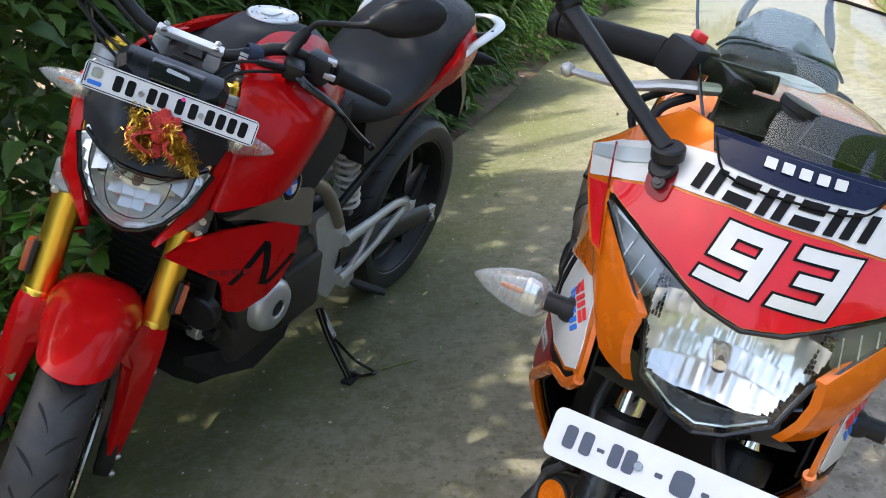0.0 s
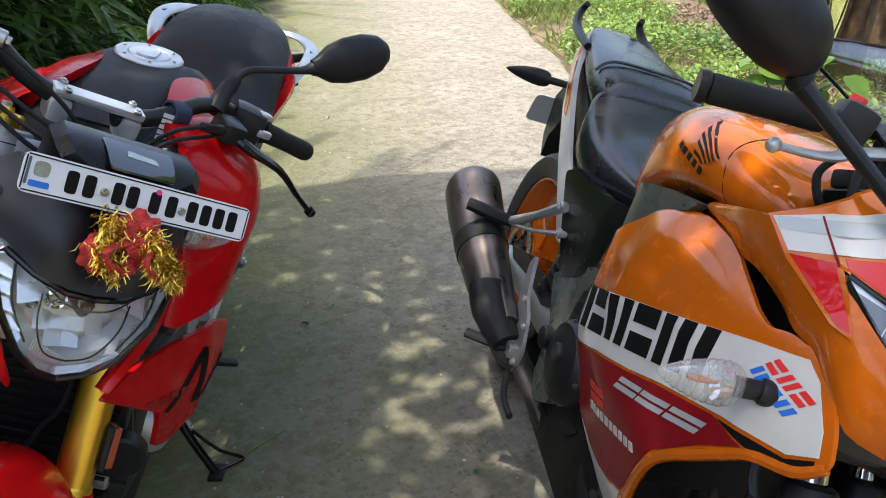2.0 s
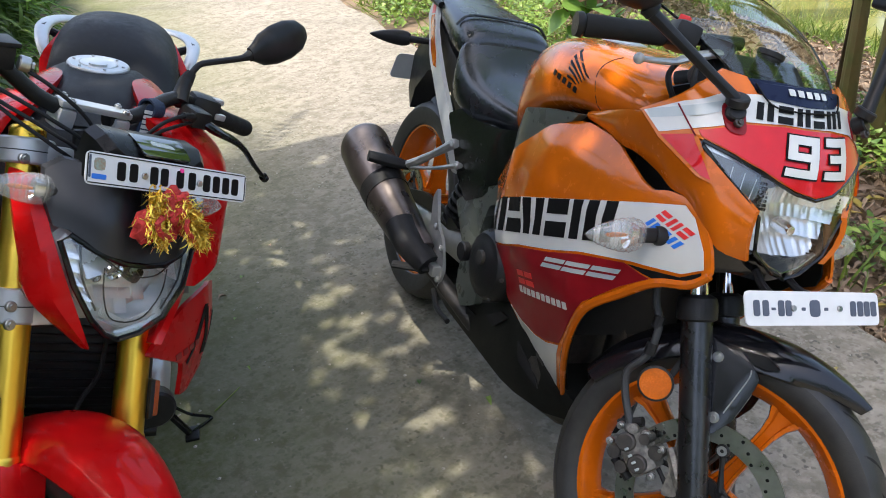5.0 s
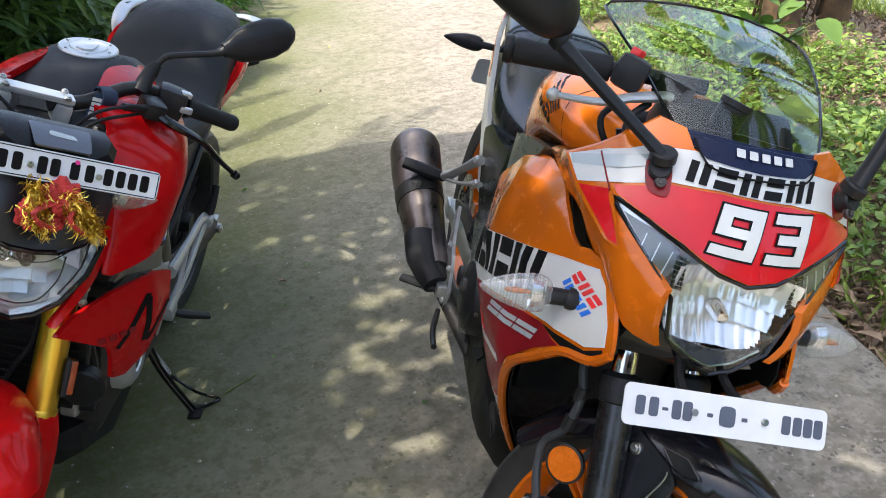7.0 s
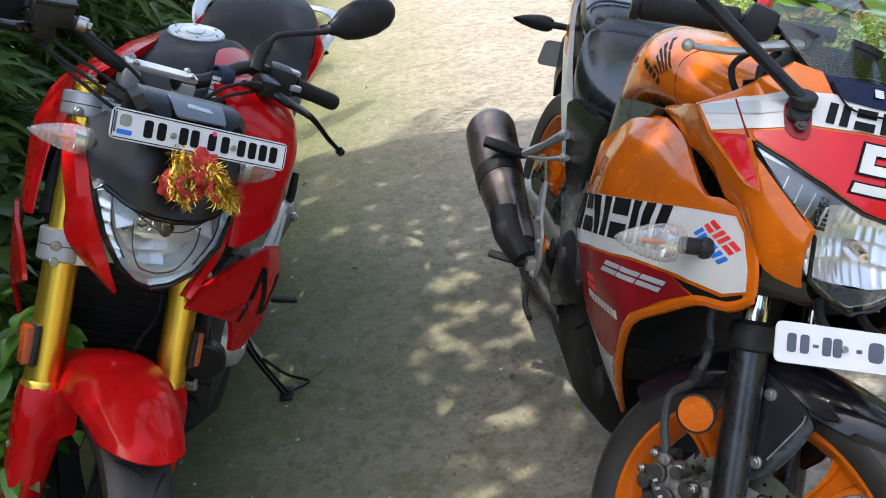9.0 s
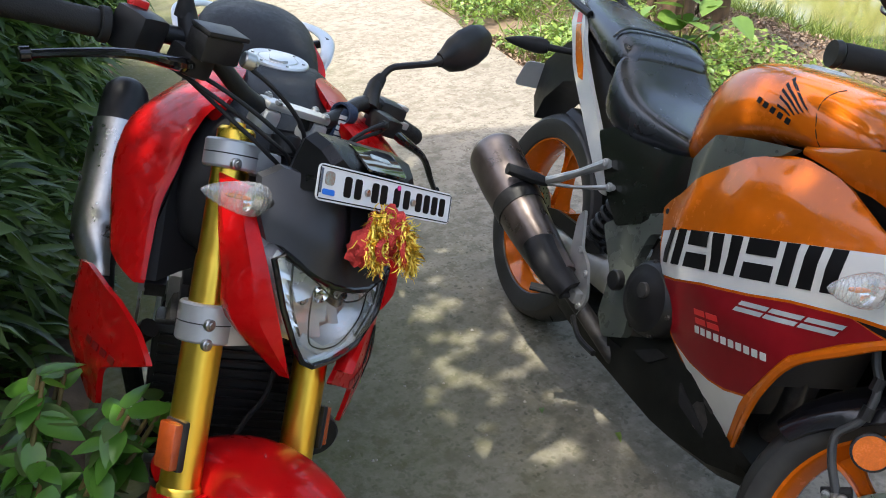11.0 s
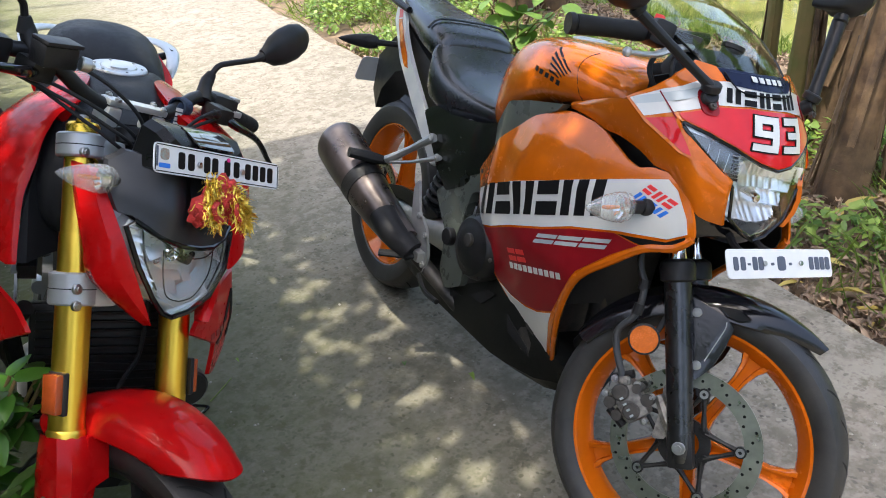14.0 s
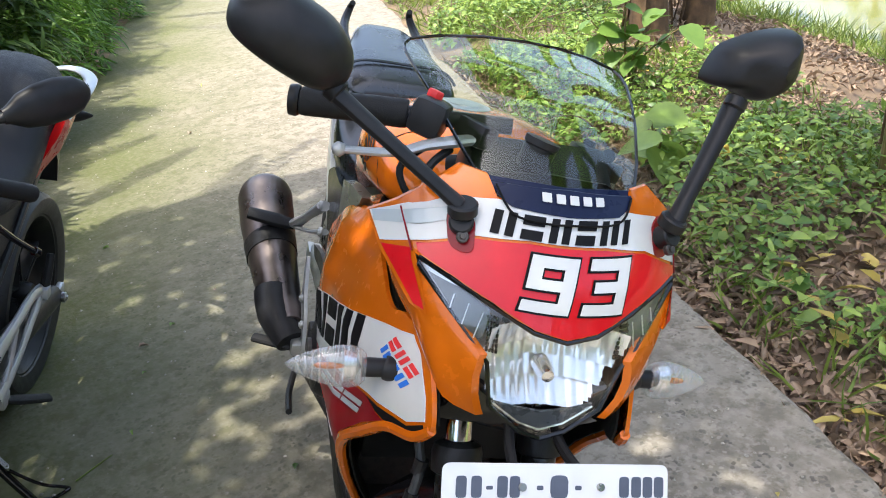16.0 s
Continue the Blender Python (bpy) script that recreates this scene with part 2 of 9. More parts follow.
def block(centre, size, bev=0.004, m=None, taper=1.0):
    """A box with rounded edges; taper narrows its top."""
    bm = bmesh.new()
    bmesh.ops.create_cube(bm, size=1)
    for v in bm.verts:
        k = taper if v.co.z > 0 else 1.0
        v.co = Vector((v.co.x * size[0] * k, v.co.y * size[1] * k, v.co.z * size[2]))
    if bev:
        bmesh.ops.bevel(bm, geom=list(bm.edges), offset=bev, segments=2, affect="EDGES", profile=0.6)
    bmesh.ops.transform(bm, matrix=Matrix.Translation(centre) @ (m or Matrix()), verts=bm.verts)
    return bm


def shell(poly, f, back, g=0.03, soft=0.0):
    """A skin of some thickness: a flat outline, cut in a grid, bent by f(a, b) and thickened by the vector back."""
    bm = bmesh.new()
    bm.faces.new([bm.verts.new((a, b, 0)) for a, b in poly])
    for k in (0, 1):
        lo, hi = min(p[k] for p in poly), max(p[k] for p in poly)
        for i in range(math.ceil(lo / g + 0.01), math.floor(hi / g - 0.01) + 1):
            co, no = [0, 0, 0], [0, 0, 0]
            co[k], no[k] = i * g, 1
            bmesh.ops.bisect_plane(bm, geom=bm.verts[:] + bm.edges[:] + bm.faces[:], plane_co=co, plane_no=no, dist=1e-5)
    bmesh.ops.triangulate(bm, faces=[q for q in bm.faces if len(q.verts) > 4])
    for v in bm.verts:
        v.co = Vector(f(v.co.x, v.co.y))
    if back is not None:
        made = bmesh.ops.extrude_face_region(bm, geom=bm.faces[:])
        bmesh.ops.translate(bm, verts=[v for v in made["geom"] if isinstance(v, bmesh.types.BMVert)], vec=Vector(back))
    bmesh.ops.recalc_face_normals(bm, faces=bm.faces)
    return bm


def rounded(poly, r=0.01, n=4):
    """A polygon with its corners rounded off."""
    out, k = [], len(poly)
    for i in range(k):
        a, b, c = Vector(poly[i - 1]), Vector(poly[i]), Vector(poly[(i + 1) % k])
        ra = min(r, (a - b).length * 0.45, (c - b).length * 0.45)
        p, q = b + (a - b).normalized() * ra, b + (c - b).normalized() * ra
        for j in range(n + 1):
            t = j / n
            out.append(tuple(p * (1 - t) ** 2 + b * 2 * t * (1 - t) + q * t * t))
    return out


def steered(xs, rake, ang):
    """The turn of a front fork about its steering axis, which meets the ground at xs."""
    axis = Vector((-math.sin(radians(rake)), 0, math.cos(radians(rake))))
    p = Vector((xs, 0, 0))
    return Matrix.Translation(p) @ Matrix.Rotation(radians(ang), 4, axis) @ Matrix.Translation(-p)


def stand(x, y, heading, lean):
    """The pose of a parked two-wheeler: x ahead, y to its left; it leans to its left on its stand."""
    return pose(x, y, 0, 0, 0, heading) @ pose(0, 0, 0, -lean, 0, 0)


def bolt(c, axis, r=0.006, h=0.005):
    bm = disc(c, axis, r, h, 12)
    d = Vector(axis).normalized()
    return merge(bm, disc(Vector(c) + d * h * 0.6, d, r * 0.55, h * 0.5, 6))


# ---- ground ----
ROAD = Vector((0.347, 0.938, 0)).normalized()
SIDE = Vector((ROAD.y, -ROAD.x, 0))
V_LEFT, V_RIGHT = -1.5, 0.882


def road_point(u, v, z=0.0):
    p = ROAD * u + SIDE * v
    return Vector((p.x, p.y, z))


def lin(x, xs, ys):
    for a, b, p, q in zip(xs, xs[1:], ys, ys[1:]):
        if x <= b:
            t = max(0.0, (x - a) / (b - a))
            return p + (q - p) * t
    return ys[-1]


# ---- parts that both motorcycles have ----
def wheel(parent, name, x, r, half, rim_mat, turn, spokes, split, phase=0.32):
    """A cast wheel with its tyre; x: axle, r: tyre radius, half: half the tyre's width."""
    c = (x, 0, r)
    hub = part(name, lathe([(0.0, 0.055), (0.03, 0.055), (0.036, 0.04), (0.036, -0.04), (0.03, -0.055), (0.0, -0.055)], c, seg=20), rim_mat, parent, turn=turn)
    k = half / 0.055
    wall = r - 0.230
    prof = [(0.228, 0.036 * k), (0.236, 0.046 * k), (0.230 + wall * 0.45, 0.054 * k), (0.230 + wall * 0.68, 0.0525 * k), (0.230 + wall * 0.84, 0.043 * k), (0.230 + wall * 0.945, 0.026 * k), (r - 0.0008, 0.011 * k), (r, 0.0)]
    prof = prof + [(a, -b) for a, b in prof[-2::-1]] + [(0.220, -0.03 * k), (0.220, 0.03 * k)]
    part("tyre", lathe(prof, c, seg=72, shut=True), M["tread"], hub, "dusty black rubber tyre", turn=turn)
    grooves = bmesh.new()
    half_prof = [(b, a) for a, b in prof[:8]][::-1]
    top_of = lambda v: lin(abs(v), [q[0] for q in half_prof], [q[1] for q in half_prof])
    for i in range(26):
        for s in (-1, 1):
            q0 = 2 * math.pi * (i + (0.5 if s > 0 else 0)) / 26
            row = []
            for j in range(8):
                t = j / 7
                v = s * (0.004 + 0.041 * t) * k
                q = q0 + 0.20 * t ** 0.8 * (0.7 if i % 2 else 1.0)
                wid = 0.0042 * math.sin(math.pi * (0.12 + 0.8 * t)) / r
                row.append([Vector((x + (top_of(v) + 0.0005) * math.cos(q + e), v, r + (top_of(v) + 0.0005) * math.sin(q + e))) for e in (-wid, wid)])
            vs = [[grooves.verts.new(p) for p in pair] for pair in row[: (8 if i % 2 else 6)]]
            for m, n in zip(vs, vs[1:]):
                grooves.faces.new((m[0], m[1], n[1], n[0]))
    tagged(part("tread_groove", grooves, "groove", hub, "dark tread grooves", turn=turn), kind="stuff")
    w = 0.04 * k
    rim = [(0.244, w + 0.005), (0.247, w + 0.001), (0.234, w - 0.004), (0.224, w - 0.014), (0.217, 0.012), (0.217, -0.012), (0.224, 0.014 - w), (0.234, 0.004 - w), (0.247, -w - 0.001), (0.244, -w - 0.005), (0.228, -w - 0.002), (0.206, -0.014), (0.202, 0.0), (0.206, 0.014), (0.228, w + 0.002)]
    part("rim", lathe(rim, c, seg=64, shut=True), rim_mat, hub, turn=turn)
    side = Vector((0, 1, 0))
    for i in range(spokes):
        a0 = 2 * math.pi * (i + phase) / spokes
        d = Vector((math.cos(a0), 0, math.sin(a0)))
        n = d.cross(side)
        rings = []
        # a channelled bar that widens into the rim
        for t, ww, dd in ((0.026, 0.024, 0.028), (0.06, 0.016, 0.024), (0.12, 0.0135, 0.020), (0.16, 0.015, 0.019), (0.188, 0.021, 0.019), (0.21, 0.034, 0.020)):
            lip, floor = ww * (0.55 if split else 0.8), dd * (0.45 if split else 0.85)
            half_ring = [(-ww, dd * 0.55), (-ww * 0.86, dd), (-lip, dd * 0.94), (-lip * 0.8, floor), (lip * 0.8, floor), (lip, dd * 0.94), (ww * 0.86, dd), (ww, dd * 0.55)]
            rings.append([Vector(c) + d * t + n * p + side * q for p, q in half_ring + [(p, -q) for p, q in half_ring[::-1]]])
        part("spoke", loft(rings), rim_mat, hub, turn=turn)
    return hub


def fluted(half, z0, z1, deep, keep, pitch, wave):
    """A lamp's reflector: a bowl with upright flutes in stepped tiers."""
    bm = bmesh.new()
    ny, nz = int(half * 2 / pitch * 8), 24
    grid = []
    for j in range(nz + 1):
        zz = z0 + (z1 - z0) * j / nz
        tier = int(j / nz * 3.999)
        row = []
        for i in range(ny + 1):
            yy = -half + 2 * half * i / ny
            x = deep(yy, zz) + wave * abs(math.sin(math.pi * (yy / pitch + 0.5 * tier))) + wave * 1.6 * noise.noise(Vector((yy * 75, zz * 22, 3))) - 0.5 * ((zz - z0) % 0.0285)
            row.append(bm.verts.new((x, yy, zz)) if keep(yy, zz) else None)
        grid.append(row)
    for p, q in zip(grid, grid[1:]):
        for i in range(ny):
            f = (p[i], p[i + 1], q[i + 1], q[i])
            if all(f):
                bm.faces.new(f)
    return bm


def brake_disc(parent, x, z, y, r, turn, arms=5, name="brake_disc"):
    """A drilled brake disc on its carrier."""
    c = (x, y, z)
    ring = part(name, lathe([(r, 0.0022), (r, -0.0022), (r * 0.765, -0.0022), (r * 0.765, 0.0022)], c, seg=64, shut=True), "disc_steel", parent, "drilled steel brake disc", turn=turn)
    bm = bmesh.new()
    for i in range(48):
        a = 2 * math.pi * i / 48
        rr = r * (0.81, 0.875, 0.94)[i % 3]
        merge(bm, disc((x + rr * math.cos(a), y, z + rr * math.sin(a)), (0, 1, 0), 0.0032, 0.0052, 8))
    part("drill_hole", bm, "ink", ring, turn=turn)
    bm = lathe([(0.052, 0.004), (0.052, -0.004), (0.03, -0.004), (0.03, 0.004)], c, seg=32, shut=True)
    for i in range(arms):
        a = 2 * math.pi * i / arms + 0.35
        tip = Vector((x + r * 0.72 * math.cos(a), y, z + r * 0.72 * math.sin(a)))
        for e in (-0.55, 0.55):
            foot = Vector((x + 0.047 * math.cos(a + e), y, z + 0.047 * math.sin(a + e)))
            merge(bm, tube([foot, foot.lerp(tip, 0.5), tip], [0.0075, 0.0042, 0.006], 8, 3, 1.0))
            merge(bm, disc(foot, (0, 1, 0), 0.0085, 0.012, 12))
        merge(bm, disc(tip, (0, 1, 0), 0.012, 0.012, 16))
    part("carrier", bm, "dark", ring, "black disc carrier", turn=turn)
    for i in range(arms):
        a = 2 * math.pi * i / arms + 0.35
        part("rivet", lathe([(0.0035, 0.005), (0.0085, 0.005), (0.0085, -0.005), (0.0035, -0.005)], (x + r * 0.72 * math.cos(a), y - 0.003, z + r * 0.72 * math.sin(a)), "y", 14, True), "steel", ring, turn=turn)
    return ring


def letters(parent, name, spots, f, material, lift):
    """Plain bars along a skin in place of a mark; each spot is its outline."""
    for poly in spots:
        part(name, shell(poly, f, lift, 0.02), material, parent)


SHAPES = {
    "half": [[(0, 0), (1.0, 0), (1.0, 0.40), (0, 0.40)], [(0, 0.60), (1.0, 0.60), (1.0, 1.0), (0, 1.0)]],
    "pair": [[(0, 0), (0.38, 0), (0.38, 1.0), (0, 1.0)], [(0.62, 0), (1.0, 0), (1.0, 1.0), (0.62, 1.0)]],
    "bar": [[(0, 0), (0.36, 0), (0.36, 1.0), (0, 1.0)]],
}


def shapes(a0, b0, a1, b1, tall, kinds, lean=0.15, gap=0.2):
    """Outlines of plain shapes in a slanted row, in place of a mark."""
    d = Vector((a1 - a0, b1 - b0))
    step = d / len(kinds)
    u = d.normalized()
    h = Vector((-u.y, u.x)) * tall + u * tall * lean
    out = []
    for i, kind in enumerate(kinds):
        o = Vector((a0, b0)) + step * i
        for poly in SHAPES[kind]:
            out.append([tuple(o + step * (1 - gap) * p + h * q) for p, q in poly])
    return out


def slanted(a0, b0, a1, b1, wide, tall, count, lean=0.15, gap=0.22):
    """Outlines of a row of bars from one point to another."""
    d = Vector((a1 - a0, b1 - b0))
    step = d / count
    u = d.normalized()
    n = Vector((-u.y, u.x))
    out = []
    for i in range(count):
        o = Vector((a0, b0)) + step * i
        w = step * (1 - gap)
        h = n * tall + u * tall * lean
        quad = [tuple(o), tuple(o + w), tuple(o + w + h), tuple(o + h)]
        out.append(rounded(quad, min(w.length, tall) * 0.1, 2))
    return out


# ---- the orange sport motorcycle ----
HS = steered(1.369 + 0.095, 25, 33.5)
sport = thing("sport_motorcycle", "orange, white and red sport motorcycle parked on the concrete path", "motorcycle", stand(0.569, 2.127, 249.02, 16.4))

wheel(sport, "front_wheel", 1.369, 0.293, 0.055, "orange", HS, 5, True, 0.05)
wheel(sport, "rear_wheel", 0.0, 0.314, 0.070, "orange", None, 5, True)
brake_disc(sport, 1.369, 0.293, -0.068, 0.148, HS)
brake_disc(sport, 0.0, 0.314, -0.085, 0.11, None)

FORK = Vector((-0.4226, 0, 0.9063))


def along(base, d, s):
    return Vector(base) + Vector(d) * s


for y in (-0.1, 0.1):
    axle = (1.369, y, 0.293)
    leg = part("fork_leg", tube([along(axle, FORK, -0.03), along(axle, FORK, 0.0), along(axle, FORK, 0.06), along(axle, FORK, 0.2), along(axle, FORK, 0.345)], [0.019, 0.024, 0.0255, 0.0265, 0.027], 18, 4), "forkblack", sport, "black fork leg", turn=HS)
    part("collar", lathe([(0.027, 0), (0.034, 0.004), (0.035, 0.03), (0.032, 0.04), (0.022, 0.046)], (0, 0, 0), "z", 24), "dark", leg, turn=HS @ Matrix.Translation(along(axle, FORK, 0.318)) @ Matrix.Rotation(radians(-25), 4, "Y"))
    part("fork_tube", tube([along(axle, FORK, 0.34), along(axle, FORK, 0.74)], 0.0185, 20), "chrome", leg, "bright chromed fork tube", turn=HS)
    part("axle_clamp", block(along(axle, FORK, -0.005), (0.05, 0.034, 0.075), 0.008, Matrix.Rotation(radians(-25), 4, "Y")), "dark", leg, turn=HS)
    part("axle_nut", bolt((1.369, y * 1.22, 0.293), (0, y, 0), 0.013, 0.01), "steel", leg, turn=HS)
    # the plate between the leg and the fender
    poly = rounded([(1.235, 0.567), (1.268, 0.565), (1.342, 0.556), (1.364, 0.540), (1.363, 0.500), (1.357, 0.455), (1.340, 0.420), (1.312, 0.425), (1.265, 0.48)], 0.006, 2)
    guard = part("fender_bracket", shell(poly, lambda a, b, y=y: (a, y * (0.94 - 1.2 * (b - 0.42) - 4.0 * max(0, a - 1.350 + 0.10 * (0.55 - b))), b), (0, math.copysign(0.008, -y), 0), 0.011), "worn_black", sport, "angular scratched black fender bracket", 20, HS)
    # bright steel line in place of the highlight on the bevelled edge
    part("edge_highlight", tube([(a, y * (0.945 - 1.2 * (b - 0.42)), b) for a, b in ((1.346, 0.548), (1.349, 0.535), (1.345, 0.500), (1.340, 0.462))], 0.0012, 6, 3), "steel", guard, turn=HS)
    for bx, bz in ((1.289, 0.541), (1.330, 0.448)):
        part("bolt", bolt((bx, y * (0.95 - 1.2 * (bz - 0.42)), bz), (0, y, 0), 0.0095, 0.008), "steel", guard, turn=HS)

# front fender
rings = []
for i in range(27):
    a = radians(60.5 + i * 3.87)
    e = min(i / 9, 1.0)
    tail = min((26 - i) / 6, 1.0)
    w = 0.008 + 0.064 * math.sin(min(1, e) * math.pi / 2) - 0.012 * (1 - tail)
    deep = 0.016 + 0.040 * math.sin(min(1, e) * math.pi / 2) * (0.55 + 0.45 * tail)
    rr = 0.313 + 0.010 * (1 - e)
    ring = []
    for j in range(-6, 7):
        s = j / 6
        y = w * math.sin(s * math.pi / 2) if abs(s) < 1 else w * s
        drop = deep * (1 - math.cos(s * math.pi / 2)) ** 1.3
        ring.append((1.369 + (rr - drop) * math.cos(a), y, 0.293 + (rr - drop) * math.sin(a)))
    ring += [(1.369 + (p[0] - 1.369) * 0.985, p[1] * 0.96, 0.293 + (p[2] - 0.293) * 0.985) for p in ring[::-1]]
    rings.append(ring)
fender = part("front_fender", loft(rings), "worn_black", sport, "scratched glossy black front fender", turn=HS)
for y in (-1, 1):
    poly = rounded([(1.316, 0.568), (1.345, 0.556), (1.366, 0.557), (1.388, 0.569), (1.355, 0.579)], 0.004, 2)

    def skin(h, y=y):
        return lambda a, b: (a, y * (h + 0.072 * math.sin(math.acos(1 - (max(0.0, min(0.056, 0.313 - math.hypot(a - 1.369, b - 0.293))) / 0.056) ** 0.77))), b)
    part("vent", shell(poly, skin(0.0012), (0, -y * 0.003, 0), 0.008), "groove", fender, "dark vent slot", turn=HS)
    part("vent_lip", tube([skin(0.001)(a, b) for a, b in poly + poly[:1]], 0.0016, 6, 1), "worn_black", fender, turn=HS)

# caliper, hose and reflector on the right leg
HC = HS @ Matrix.Translation((-0.030, 0.0, 0.007))
cal = part("brake_caliper", block((1.278, -0.092, 0.318), (0.075, 0.05, 0.055), 0.012, Matrix.Rotation(radians(35), 4, "Y")), "grimy", sport, "dusty grey metal brake caliper", turn=HC)
for dx, dz, rr in ((-0.022, 0.012, 0.017), (0.012, -0.012, 0.017)):
    part("piston_housing", disc((1.278 + dx, -0.118, 0.318 + dz), (0, 1, 0), rr, 0.02, 16), "engine", cal, turn=HC)
for dx, dz in ((-0.045, 0.03), (-0.05, -0.005), (0.035, 0.03), (0.04, -0.02), (0.0, 0.04)):
    part("bolt", bolt((1.278 + dx, -0.112, 0.318 + dz), (0, -1, 0), 0.007, 0.012), "steel", cal, turn=HC)
part("caliper_mount", tube([(1.29, -0.085, 0.36), (1.32, -0.09, 0.33), (1.34, -0.095, 0.31)], [0.01, 0.014, 0.012], 8), "grimy", cal, turn=HS)
for i in range(4):
    part("lettering_bar", block((1.264 + i * 0.0105, -0.1295, 0.322 - i * 0.0072), (0.0045, 0.002, 0.008), 0.001, Matrix.Rotation(radians(35), 4, "Y")), "greypaint", cal, turn=HC)
for dx, dz, rr, h in ((-0.034, -0.016, 0.012, 0.034), (0.030, 0.022, 0.013, 0.03), (0.004, 0.034, 0.010, 0.04), (-0.012, -0.034, 0.011, 0.03)):
    part("casting_boss", lathe([(0.0, h / 2), (rr * 0.7, h / 2), (rr, h / 2 - 0.004), (rr, -h / 2), (0.0, -h / 2)], (1.278 + dx, -0.105, 0.318 + dz), "y", 14), "engine", cal, turn=HC)
part("slide_pin", tube([(1.225, -0.10, 0.345), (1.262, -0.102, 0.372)], [0.008, 0.009], 10), "rubber", cal, turn=HC)
part("slide_pin", tube([(1.245, -0.10, 0.285), (1.285, -0.102, 0.268)], [0.008, 0.009], 10), "rubber", cal, turn=HC)
part("bracket_plate", shell(rounded([(1.29, 0.385), (1.335, 0.40), (1.34, 0.345), (1.335, 0.285), (1.31, 0.275), (1.305, 0.33)], 0.008, 2), lambda a, b: (a, -0.085, b), (0, 0.008, 0), 0.05), "grimy", cal, turn=HS)
part("banjo_bolt", bolt((1.257, -0.12, 0.357), (0, -1, 0), 0.009, 0.014), "grimy", cal, turn=HC)
part("brake_hose", tube([(1.226, -0.108, 0.345), (1.211, -0.105, 0.368), (1.182, -0.103, 0.406), (1.167, -0.10, 0.444), (1.184, -0.10, 0.482), (1.185, -0.10, 0.521), (1.175, -0.097, 0.553), (1.150, -0.095, 0.590), (1.11, -0.08, 0.70)], 0.0072, 10, 6), "hose", sport, "grey rubber brake hose", turn=HS)
part("hose_end", tube([(1.226, -0.108, 0.345), (1.213, -0.106, 0.364)], 0.0098, 10), "grimy", sport, turn=HS)
for c in ((1.187, -0.10, 0.500), (1.177, -0.097, 0.548)):
    part("hose_clip", tube([Vector(c) - Vector((0, 0, 0.011)), Vector(c) + Vector((-0.002, 0, 0.011))], 0.0105, 10), "satin", sport, turn=HS)
for y in (-1, 1):
    refl = part("reflector", disc((1.222, y * 0.108, 0.452), (0.25, y, 0.05), 0.029, 0.010, 28), "amber", sport, "round amber side reflector", turn=HS)
    part("reflector_rim", lathe([(0.0275, -0.002), (0.0312, -0.002), (0.0312, 0.005), (0.0275, 0.006)], (0, 0, 0), "z", 28, True), "satin", refl, turn=HS @ Matrix.Translation((1.222, y * 0.108, 0.452)) @ Vector((0.25, y, 0.05)).to_track_quat("Z", "Y").to_matrix().to_4x4())
part("reflector_bracket", tube([(1.235, -0.1, 0.46), (1.245, -0.092, 0.53), (1.25, -0.09, 0.60)], 0.006, 8, flat=0.4), "satin", sport, turn=HS)


# side fairing: y of its skin at (x, z)
def flank(x, z):
    gx = lin(x, (0.55, 0.66, 0.77, 0.95, 1.1, 1.24, 1.34, 1.4), (0.6, 0.74, 0.97, 1.03, 1.0, 0.85, 0.64, 0.5))
    gz = lin(z, (0.2, 0.25, 0.4, 0.55, 0.72, 0.8, 0.86, 0.92), (0.3, 0.38, 0.75, 1, 1, 0.92, 0.78, 0.6))
    line = x - 0.889 - (z - 0.647) * 0.25
    crease = 0.013 * max(0.0, 1 - abs(line) / (0.05 if line > 0 else 0.09)) * max(0.0, min(1.0, (z - 0.60) / 0.05, (0.85 - z) / 0.05))
    return 0.208 * gx * gz + crease


SIDE_POLY = [(0.636, 0.612), (0.66, 0.64), (0.70, 0.668), (0.75, 0.715), (0.81, 0.765), (0.87, 0.812), (0.94, 0.843), (0.972, 0.849), (1.042, 0.847), (1.084, 0.839), (1.138, 0.819), (1.165, 0.808), (1.195, 0.802), (1.222, 0.813), (1.262, 0.814), (1.296, 0.800), (1.328, 0.752), (1.342, 0.722), (1.335, 0.700), (1.30, 0.680), (1.262, 0.664), (1.209, 0.616), (1.144, 0.552), (1.098, 0.466), (1.06, 0.37), (1.022, 0.262), (1.005, 0.262), (0.94, 0.305), (0.878, 0.351), (0.815, 0.403), (0.757, 0.47), (0.705, 0.545)]
WHITE_POLY = [(0.690, 0.580), (0.752, 0.608), (0.88, 0.662), (1.012, 0.711), (1.10, 0.744), (1.196, 0.780), (1.262, 0.803), (1.285, 0.790), (1.318, 0.748), (1.330, 0.722), (1.30, 0.700), (1.214, 0.680), (1.10, 0.644), (1.015, 0.608), (0.90, 0.566), (0.814, 0.529), (0.742, 0.505)]
RED_POLY = [(0.742, 0.500), (0.814, 0.524), (0.90, 0.561), (1.015, 0.603), (1.10, 0.639), (1.20, 0.671), (1.255, 0.668), (1.205, 0.628), (1.138, 0.562), (1.088, 0.470), (1.066, 0.432), (1.01, 0.406), (0.961, 0.394), (0.89, 0.388), (0.827, 0.402), (0.78, 0.445)]
INK_POLY = [(1.206, 0.672), (1.30, 0.694), (1.328, 0.716), (1.332, 0.705), (1.298, 0.686), (1.258, 0.671)]
LOW_WHITE = [(0.836, 0.394), (0.89, 0.384), (0.961, 0.389), (1.01, 0.401), (1.062, 0.425), (1.045, 0.38), (1.010, 0.285), (0.945, 0.318)]
